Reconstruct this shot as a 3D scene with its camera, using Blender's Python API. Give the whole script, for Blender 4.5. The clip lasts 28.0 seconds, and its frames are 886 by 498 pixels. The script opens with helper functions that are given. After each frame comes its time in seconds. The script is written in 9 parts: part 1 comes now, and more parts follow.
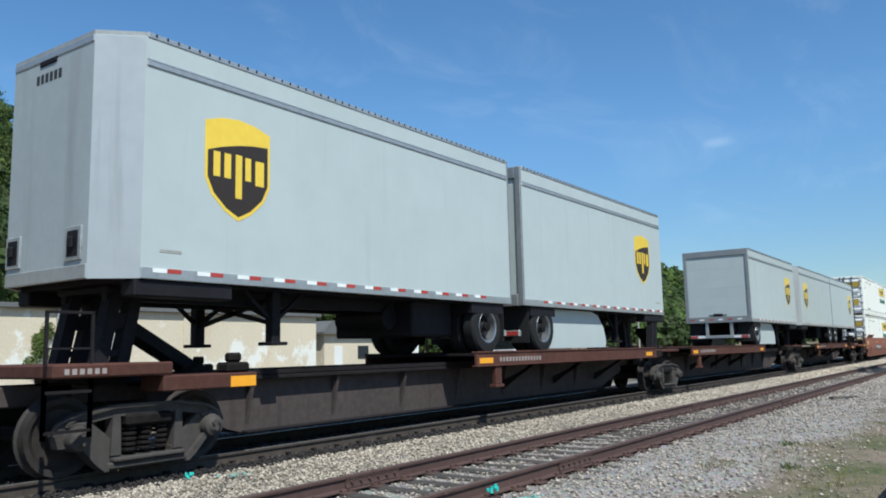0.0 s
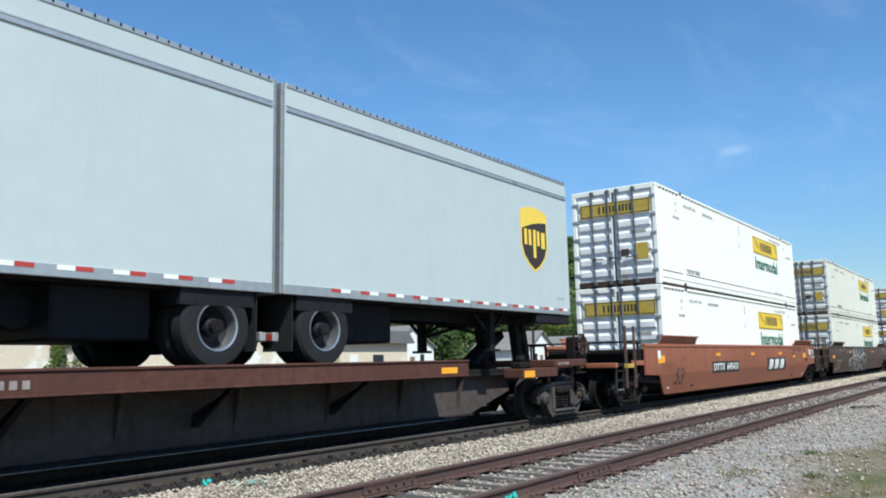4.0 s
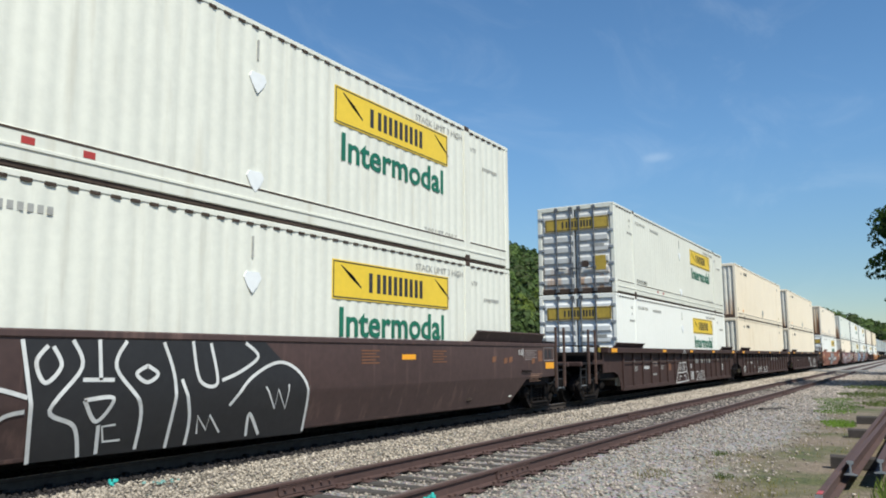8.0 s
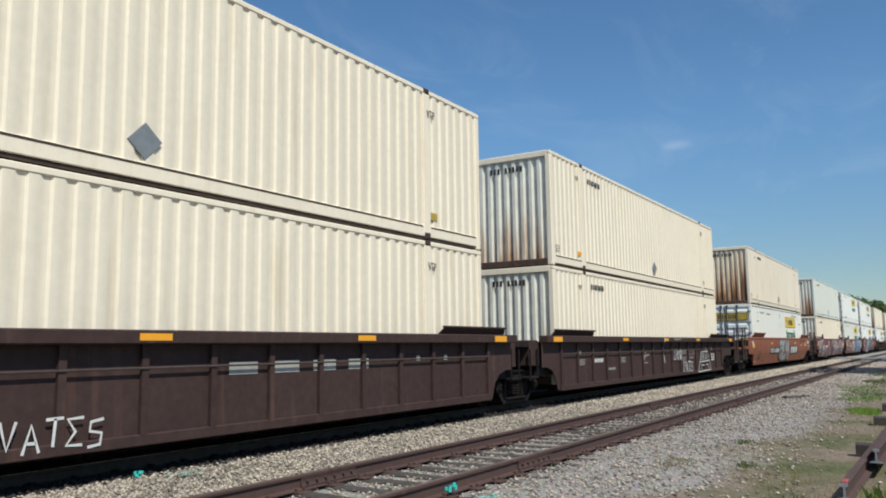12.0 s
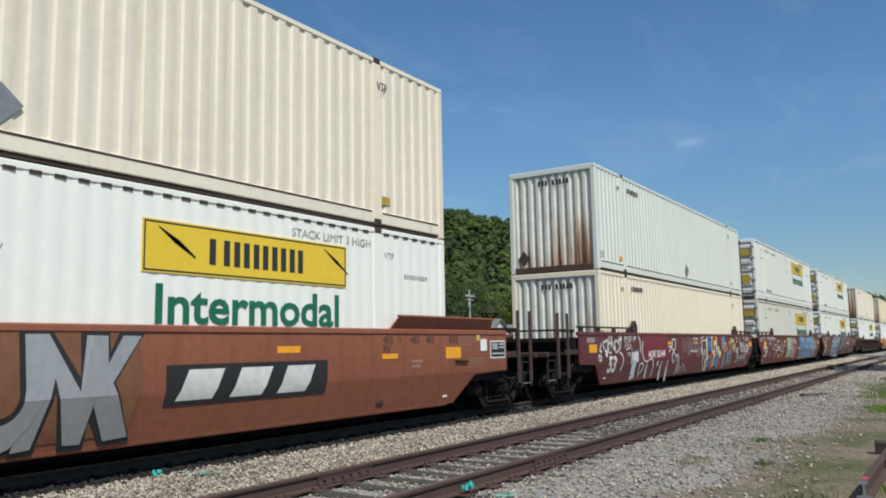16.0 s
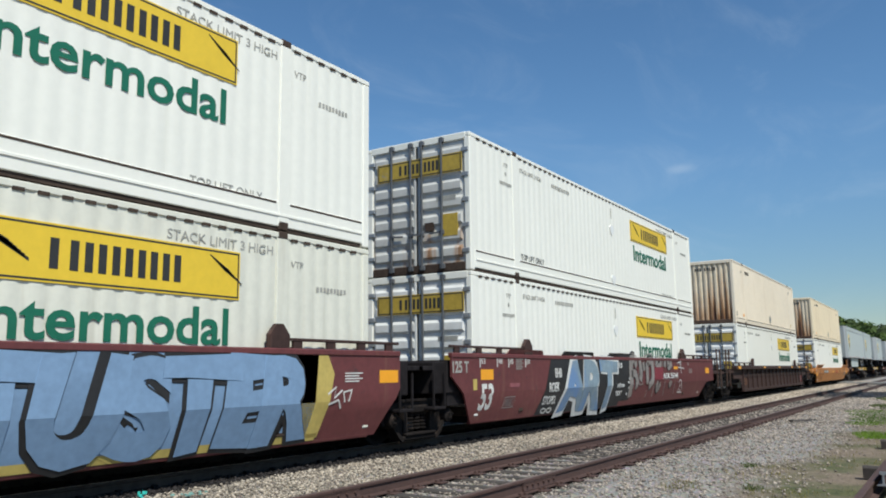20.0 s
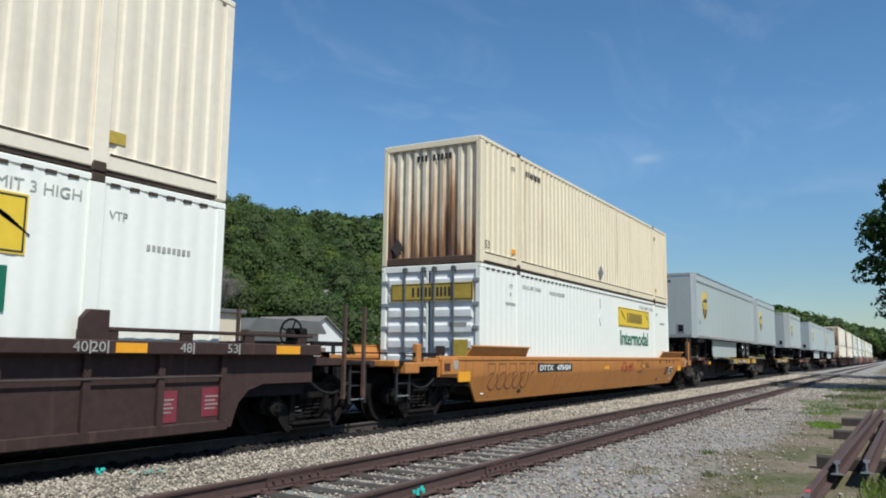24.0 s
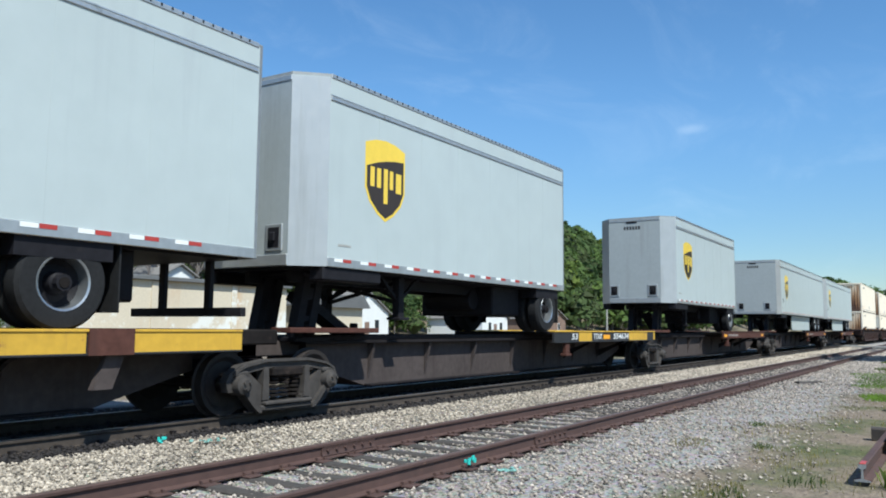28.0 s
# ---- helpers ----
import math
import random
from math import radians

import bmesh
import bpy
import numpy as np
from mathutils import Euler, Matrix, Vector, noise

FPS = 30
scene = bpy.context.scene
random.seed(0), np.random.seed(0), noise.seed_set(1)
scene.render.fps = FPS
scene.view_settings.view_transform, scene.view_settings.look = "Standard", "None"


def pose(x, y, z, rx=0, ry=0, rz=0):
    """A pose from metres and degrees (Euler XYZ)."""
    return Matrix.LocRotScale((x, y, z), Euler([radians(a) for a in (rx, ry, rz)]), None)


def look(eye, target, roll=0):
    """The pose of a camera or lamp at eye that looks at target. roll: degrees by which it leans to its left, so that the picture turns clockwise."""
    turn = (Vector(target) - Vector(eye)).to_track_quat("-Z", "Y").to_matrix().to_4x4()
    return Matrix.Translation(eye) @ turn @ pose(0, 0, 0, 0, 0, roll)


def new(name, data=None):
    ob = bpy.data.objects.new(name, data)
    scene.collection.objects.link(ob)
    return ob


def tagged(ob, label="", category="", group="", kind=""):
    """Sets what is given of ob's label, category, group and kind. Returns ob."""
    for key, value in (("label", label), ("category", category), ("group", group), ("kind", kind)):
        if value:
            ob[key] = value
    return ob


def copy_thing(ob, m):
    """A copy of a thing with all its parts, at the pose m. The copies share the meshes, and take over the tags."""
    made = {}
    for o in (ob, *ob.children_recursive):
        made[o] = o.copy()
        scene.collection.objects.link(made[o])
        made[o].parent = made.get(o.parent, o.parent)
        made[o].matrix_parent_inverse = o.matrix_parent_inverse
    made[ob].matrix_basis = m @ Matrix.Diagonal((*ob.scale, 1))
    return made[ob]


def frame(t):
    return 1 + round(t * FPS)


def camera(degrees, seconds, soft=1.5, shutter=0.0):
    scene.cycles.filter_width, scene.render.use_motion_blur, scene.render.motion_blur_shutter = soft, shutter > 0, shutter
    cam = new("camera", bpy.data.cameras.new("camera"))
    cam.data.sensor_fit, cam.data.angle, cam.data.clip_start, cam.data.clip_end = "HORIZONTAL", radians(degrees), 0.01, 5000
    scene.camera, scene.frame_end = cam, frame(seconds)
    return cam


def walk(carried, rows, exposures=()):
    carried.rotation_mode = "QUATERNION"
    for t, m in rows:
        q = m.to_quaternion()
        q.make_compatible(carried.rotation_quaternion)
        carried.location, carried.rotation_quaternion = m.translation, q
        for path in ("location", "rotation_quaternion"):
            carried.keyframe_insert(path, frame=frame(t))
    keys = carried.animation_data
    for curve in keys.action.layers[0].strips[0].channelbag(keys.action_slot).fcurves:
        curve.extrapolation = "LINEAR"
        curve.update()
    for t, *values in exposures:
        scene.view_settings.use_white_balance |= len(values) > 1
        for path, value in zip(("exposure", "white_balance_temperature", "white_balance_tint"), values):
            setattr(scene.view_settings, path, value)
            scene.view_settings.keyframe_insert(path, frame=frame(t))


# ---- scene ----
SECONDS = 28.0
cam = camera(58.5, SECONDS, soft=1.9)
walk(cam, [
    (0.0, pose(-0.086, -0.087, 1.457, 97.37, 1.25, -54.98)),
    (0.5, pose(-0.090, -0.067, 1.461, 97.33, 1.40, -54.81)),
    (1.0, pose(-0.097, -0.053, 1.461, 97.30, 1.24, -54.22)),
    (1.5, pose(-0.096, -0.053, 1.461, 97.71, 0.79, -54.06)),
    (2.0, pose(-0.084, -0.058, 1.464, 97.39, 0.61, -54.52)),
    (2.5, pose(-0.067, -0.061, 1.458, 98.18, 0.59, -54.40)),
    (4.5, pose(-0.076, -0.036, 1.425, 97.95, 1.41, -53.94)),
    (5.0, pose(-0.031, -0.038, 1.434, 97.84, 1.22, -56.03)),
    (5.5, pose(0.036, -0.075, 1.453, 97.42, 1.20, -59.26)),
    (6.0, pose(0.050, -0.063, 1.462, 97.31, 1.55, -60.53)),
    (6.5, pose(0.062, -0.057, 1.472, 97.88, 0.90, -61.17)),
    (7.0, pose(0.037, -0.019, 1.459, 97.59, 1.03, -60.61)),
    (7.5, pose(0.032, -0.010, 1.458, 97.34, 0.39, -59.42)),
    (8.0, pose(0.023, -0.003, 1.452, 97.77, 0.30, -59.35)),
    (8.5, pose(0.035, -0.011, 1.454, 97.66, 0.16, -59.52)),
    (9.0, pose(0.035, -0.013, 1.454, 97.52, 0.76, -59.50)),
    (9.5, pose(0.036, -0.006, 1.452, 97.78, 0.54, -59.25)),
    (10.0, pose(0.030, -0.011, 1.448, 97.70, 1.02, -58.33)),
    (10.5, pose(0.023, -0.012, 1.449, 97.73, 0.92, -57.94)),
    (11.0, pose(0.018, -0.007, 1.447, 97.53, 0.67, -58.02)),
    (11.5, pose(0.024, -0.008, 1.447, 97.32, 0.73, -57.97)),
    (13.5, pose(0.045, 0.007, 1.441, 96.87, 0.92, -57.77)),
    (14.0, pose(0.037, 0.006, 1.442, 97.00, 1.04, -57.85)),
    (14.5, pose(0.040, -0.003, 1.439, 97.10, 0.95, -57.63)),
    (15.0, pose(0.020, 0.015, 1.437, 97.12, 0.88, -57.31)),
    (15.5, pose(0.008, 0.003, 1.438, 97.12, 0.69, -56.97)),
    (16.0, pose(0.014, 0.004, 1.439, 97.12, 1.07, -56.88)),
    (16.5, pose(0.011, 0.013, 1.435, 97.02, 1.15, -57.03)),
    (17.0, pose(0.018, 0.009, 1.435, 97.29, 1.05, -57.30)),
    (17.5, pose(0.024, 0.018, 1.438, 96.99, 1.04, -57.29)),
    (18.0, pose(0.018, 0.019, 1.434, 96.60, 1.05, -57.39)),
    (18.5, pose(0.026, 0.014, 1.435, 96.44, 1.46, -57.18)),
    (19.0, pose(0.012, 0.011, 1.421, 98.03, 1.30, -58.27)),
    (19.5, pose(0.001, -0.004, 1.424, 97.67, 0.88, -56.36)),
    (20.0, pose(-0.001, -0.019, 1.415, 98.82, 0.65, -57.58)),
    (20.5, pose(0.014, -0.022, 1.412, 97.69, 1.13, -58.68)),
    (21.0, pose(0.070, -0.015, 1.410, 96.20, 1.28, -60.68)),
    (21.5, pose(0.074, 0.003, 1.414, 96.16, 1.67, -60.08)),
    (23.5, pose(0.015, 0.036, 1.415, 96.45, -0.89, -60.47)),
    (24.0, pose(0.012, 0.046, 1.415, 97.57, -0.66, -60.28)),
    (24.5, pose(-0.003, 0.079, 1.395, 97.15, -1.05, -59.91)),
    (25.0, pose(-0.001, 0.071, 1.409, 96.58, -1.02, -60.14)),
    (25.5, pose(-0.022, 0.082, 1.397, 96.97, -0.85, -59.84)),
    (26.0, pose(-0.035, 0.068, 1.396, 96.48, -0.45, -58.43)),
    (26.5, pose(-0.036, 0.068, 1.390, 96.12, -0.34, -58.27)),
    (27.0, pose(-0.043, 0.070, 1.392, 95.80, -0.34, -57.98)),
    (27.5, pose(-0.062, 0.084, 1.392, 95.88, -0.27, -57.63)),
    (28.0, pose(-0.074, 0.087, 1.394, 95.69, -0.48, -57.24)),
], exposures=[(0.0, 0.2, 6050, 2), (2.5, 0.42, 6000, 2), (5.0, 0.28, 6150, 3), (6.0, -0.08, 6350, 4), (7.0, 0.18, 6450, 4), (8.0, 0.16, 6400, 4), (9.0, 0.2, 6450, 4), (10.0, 0.01, 6400, 4), (11.0, -0.05, 6400, 4), (14.0, -0.1, 6450, 4), (15.0, 0.12, 6350, 4), (15.5, -0.05, 6400, 4), (16.0, -0.15, 6400, 4), (17.0, 0.1, 6350, 4), (18.0, -0.07, 6350, 4), (19.0, -0.04, 6450, 4), (21.0, -0.08, 6350, 4), (24.0, -0.01, 6250, 3), (25.0, 0.0, 6200, 3), (26.0, 0.0, 6150, 3), (27.0, 0.35, 6000, 2), (28.0, 0.36, 6000, 2)])

# ---- light ----
SUN_TO = Vector((-0.29, -0.52, 0.80)).normalized()
world = bpy.data.worlds.new("sky")
scene.world = world
world.use_nodes = True
wn = world.node_tree
sky = wn.nodes.new("ShaderNodeTexSky")
sky.sky_type, sky.sun_disc = "NISHITA", False
sky.sun_elevation = math.asin(SUN_TO.z)
sky.sun_rotation = math.atan2(SUN_TO.x, SUN_TO.y)
sky.altitude, sky.air_density, sky.dust_density, sky.ozone_density = 200, 1.0, 0.25, 3.4
wn.nodes["Background"].inputs[1].default_value = 0.126
# a faint wisp of cloud, low over the track
wtc = wn.nodes.new("ShaderNodeTexCoord")
wmp = wn.nodes.new("ShaderNodeMapping")
wmp.vector_type = "TEXTURE"
CLOUD = Vector((math.cos(radians(13.8)) * math.sin(radians(74.9)), math.cos(radians(13.8)) * math.cos(radians(74.9)), math.sin(radians(13.8))))
wmp.inputs["Location"].default_value = CLOUD
wmp.inputs["Rotation"].default_value = (0, radians(-38), radians(15))
wmp.inputs["Scale"].default_value = (0.022, 0.022, 0.007)
wn.links.new(wtc.outputs["Generated"], wmp.inputs[0])
wln = wn.nodes.new("ShaderNodeVectorMath")
wln.operation = "LENGTH"
wn.links.new(wmp.outputs[0], wln.inputs[0])
wno = wn.nodes.new("ShaderNodeTexNoise")
wno.inputs["Scale"].default_value, wno.inputs["Detail"].default_value = 14.0, 6.0
wn.links.new(wtc.outputs["Generated"], wno.inputs["Vector"])
wad = wn.nodes.new("ShaderNodeMath")
wad.operation = "MULTIPLY_ADD"
wn.links.new(wno.outputs["Fac"], wad.inputs[0])
wad.inputs[1].default_value = -0.9
wn.links.new(wln.outputs["Value"], wad.inputs[2])
wmr = wn.nodes.new("ShaderNodeMapRange")
wmr.interpolation_type = "SMOOTHSTEP"
for k, v in (("From Min", 0.65), ("From Max", -0.35), ("To Min", 0.0), ("To Max", 0.13)):
    wmr.inputs[k].default_value = v
wn.links.new(wad.outputs[0], wmr.inputs["Value"])
wmx = wn.nodes.new("ShaderNodeMix")
wmx.data_type = "RGBA"
wn.links.new(wmr.outputs[0], wmx.inputs[0])
whs = wn.nodes.new("ShaderNodeHueSaturation")
whs.inputs["Saturation"].default_value = 1.14
wn.links.new(sky.outputs[0], whs.inputs["Color"])
wsp = wn.nodes.new("ShaderNodeSeparateXYZ")
wn.links.new(wtc.outputs["Generated"], wsp.inputs[0])
wlo = wn.nodes.new("ShaderNodeMapRange")
wlo.interpolation_type = "SMOOTHSTEP"
for k, v in (("From Min", 0.0), ("From Max", 0.30), ("To Min", 0.66), ("To Max", 1.0)):
    wlo.inputs[k].default_value = v
wn.links.new(wsp.outputs["Z"], wlo.inputs["Value"])
wmu = wn.nodes.new("ShaderNodeVectorMath")
wmu.operation = "SCALE"
wn.links.new(whs.outputs[0], wmu.inputs[0])
wn.links.new(wlo.outputs[0], wmu.inputs["Scale"])
wn.links.new(wmu.outputs[0], wmx.inputs[6])
wmx.inputs[7].default_value = (7.0, 7.4, 8.0, 1)
# thin high cirrus, in long drawn-out wisps
wcm = wn.nodes.new("ShaderNodeMapping")
wcm.inputs["Rotation"].default_value = (radians(20), radians(-25), radians(35))
wcm.inputs["Scale"].default_value = (1.6, 6.0, 9.0)
wn.links.new(wtc.outputs["Generated"], wcm.inputs[0])
wcn = wn.nodes.new("ShaderNodeTexNoise")
wcn.inputs["Scale"].default_value, wcn.inputs["Detail"].default_value, wcn.inputs["Roughness"].default_value, wcn.inputs["Distortion"].default_value = 1.3, 7.0, 0.6, 0.8
wn.links.new(wcm.outputs[0], wcn.inputs["Vector"])
wcr = wn.nodes.new("ShaderNodeMapRange")
wcr.interpolation_type = "SMOOTHSTEP"
for k, v in (("From Min", 0.48), ("From Max", 0.85), ("To Min", 0.0), ("To Max", 0.10)):
    wcr.inputs[k].default_value = v
wn.links.new(wcn.outputs["Fac"], wcr.inputs["Value"])
wcx = wn.nodes.new("ShaderNodeMix")
wcx.data_type = "RGBA"
wn.links.new(wcr.outputs[0], wcx.inputs[0])
wn.links.new(wmx.outputs[2], wcx.inputs[6])
wcx.inputs[7].default_value = (7.0, 7.4, 8.0, 1)
wn.links.new(wcx.outputs[2], wn.nodes["Background"].inputs[0])
sun = new("sun", bpy.data.lights.new("sun", "SUN"))
sun.data.energy, sun.data.angle, sun.data.color = 4.8, radians(0.53), (1.0, 0.955, 0.885)
sun.matrix_world = look(SUN_TO * 50, (0, 0, 0))

# ---- the train's way ----
YC = 9.105            # middle of the main track
ZR = 0.20             # top of its rails
RUN = [(0, 0), (1.5, 16.24), (5, 54.65), (7, 76.85), (9, 99.55), (10, 111.05), (11, 122.3), (14.5, 161.6), (17.5, 195.3),
       (18.5, 206.5), (20.5, 228.95), (24.5, 274.05), (26.5, 296.86), (28, 313.95)]
RT = np.array([a for a, b in RUN], float)
RS = np.array([b for a, b in RUN], float)
RM = np.gradient(RS, RT)


def gone(t):
    """Metres that the train has gone at t seconds."""
    i = int(min(max(np.searchsorted(RT, t, "right") - 1, 0), len(RT) - 2))
    h = RT[i + 1] - RT[i]
    k = (t - RT[i]) / h
    return float((2*k**3 - 3*k*k + 1) * RS[i] + (k**3 - 2*k*k + k) * h * RM[i] + (3*k*k - 2*k**3) * RS[i+1] + (k**3 - k*k) * h * RM[i+1])


TRAIN = []            # (thing, u, z above the rail, turned)
WHEELSETS = []


# ---- materials ----
def nodes_of(name):
    m = bpy.data.materials.new(name)
    m.use_nodes = True
    return m, m.node_tree, m.node_tree.nodes["Principled BSDF"]


def node(nt, kind, **kw):
    n = nt.nodes.new(kind)
    for k, v in kw.items():
        n.inputs[k.replace("_", " ")].default_value = v
    return n


def ramp(nt, src, lo, hi):
    n = nt.nodes.new("ShaderNodeMapRange")
    n.inputs["From Min"].default_value, n.inputs["From Max"].default_value = lo, hi
    nt.links.new(src, n.inputs["Value"])
    return n.outputs[0]


def mixed(nt, fac, a, b, mode="MIX"):
    n = nt.nodes.new("ShaderNodeMix")
    n.data_type, n.blend_type = "RGBA", mode
    for s, v in ((n.inputs[0], fac), (n.inputs[6], a), (n.inputs[7], b)):
        if isinstance(v, (int, float)):
            s.default_value = v
        elif isinstance(v, tuple):
            s.default_value = (*v, 1)
        else:
            nt.links.new(v, s)
    return n.outputs[2]


def coords(nt, stretch=(1, 1, 1)):
    tc = nt.nodes.new("ShaderNodeTexCoord")
    oi = nt.nodes.new("ShaderNodeObjectInfo")
    sc = nt.nodes.new("ShaderNodeVectorMath")
    sc.operation = "MULTIPLY_ADD"
    nt.links.new(oi.outputs["Random"], sc.inputs[0])
    sc.inputs[1].default_value = (37, 11, 23)
    nt.links.new(tc.outputs["Object"], sc.inputs[2])
    mp = nt.nodes.new("ShaderNodeMapping")
    mp.inputs["Scale"].default_value = stretch
    nt.links.new(sc.outputs[0], mp.inputs[0])
    return mp.outputs[0]


def noise_at(nt, vec, scale, detail=4, rough=0.6):
    n = node(nt, "ShaderNodeTexNoise", Scale=scale, Detail=detail, Roughness=rough)
    nt.links.new(vec, n.inputs["Vector"])
    return n.outputs["Fac"]


def bumped(nt, bsdf, src, strength, distance):
    b = node(nt, "ShaderNodeBump", Strength=strength, Distance=distance)
    nt.links.new(src, b.inputs["Height"])
    nt.links.new(b.outputs[0], bsdf.inputs["Normal"])


def surface(name, base, vary=0.12, rough=0.6, metal=0.0, big=0.7, fine=9.0, streak=None, streak_at=(0.55, 0.75), streak_scale=(5, 5, 0.35),
            spots=None, spots_at=(0.62, 0.7), spots_scale=2.5, bump=0.15, bump_at=0.003, island=0.0):
    """A painted, rusty or plain surface: two scales of tone, streaks that run down, spots, grain."""
    m, nt, b = nodes_of(name)
    v = coords(nt)
    dark = tuple(c * (1 - vary * 1.6) for c in base)
    lite = tuple(min(1, c * (1 + vary)) for c in base)
    c = mixed(nt, ramp(nt, noise_at(nt, v, big), 0.3, 0.7), dark, lite)
    c = mixed(nt, 0.55, c, mixed(nt, ramp(nt, noise_at(nt, v, fine), 0.3, 0.7), dark, lite))
    if streak:
        f = ramp(nt, noise_at(nt, coords(nt, streak_scale), 1.0, 5), *streak_at)
        c = mixed(nt, f, c, streak)
    if spots:
        f = ramp(nt, noise_at(nt, v, spots_scale, 7, 0.7), *spots_at)
        c = mixed(nt, f, c, spots)
    if island:
        g = nt.nodes.new("ShaderNodeNewGeometry")
        h = nt.nodes.new("ShaderNodeHueSaturation")
        nt.links.new(c, h.inputs["Color"])
        nt.links.new(ramp(nt, g.outputs["Random Per Island"], 0, 1), h.inputs["Value"])
        mr = h.inputs["Value"].links[0].from_node
        mr.inputs["To Min"].default_value, mr.inputs["To Max"].default_value = 1 - island, 1 + island
        c = h.outputs[0]
    nt.links.new(c, b.inputs["Base Color"])
    fine_n = noise_at(nt, v, fine * 4, 3)
    nt.links.new(ramp(nt, fine_n, 0, 1), b.inputs["Roughness"])
    r = b.inputs["Roughness"].links[0].from_node
    r.inputs["To Min"].default_value, r.inputs["To Max"].default_value = max(0.05, rough - 0.12), min(1, rough + 0.12)
    b.inputs["Metallic"].default_value = metal
    if bump:
        bumped(nt, b, fine_n, bump, bump_at)
    return m


def rusty_end(name, base, amount):
    """Paint on a ribbed end wall with rust that runs down from its seams and pools at the sill."""
    m, nt, b = nodes_of(name)
    v = coords(nt)
    c = mixed(nt, ramp(nt, noise_at(nt, v, 3.0), 0.3, 0.7), tuple(k * 0.86 for k in base), tuple(min(1, k * 1.06) for k in base))
    tc = nt.nodes.new("ShaderNodeTexCoord")
    sep = nt.nodes.new("ShaderNodeSeparateXYZ")
    nt.links.new(tc.outputs["Object"], sep.inputs[0])
    low = ramp(nt, sep.outputs["Z"], 2.7, 0.0)
    run = noise_at(nt, coords(nt, (2.6, 2.6, 0.16)), 1.0, 6, 0.7)
    add = nt.nodes.new("ShaderNodeMath")
    add.operation = "MULTIPLY_ADD"
    nt.links.new(low, add.inputs[0])
    add.inputs[1].default_value = 0.30
    nt.links.new(run, add.inputs[2])
    c = mixed(nt, ramp(nt, add.outputs[0], 0.86 - amount, 1.06 - amount), c, (0.40, 0.20, 0.08))
    c = mixed(nt, ramp(nt, add.outputs[0], 0.98 - amount, 1.14 - amount), c, (0.085, 0.040, 0.024))
    nt.links.new(c, b.inputs["Base Color"])
    b.inputs["Roughness"].default_value = 0.7
    bumped(nt, b, noise_at(nt, v, 30), 0.15, 0.003)
    return m


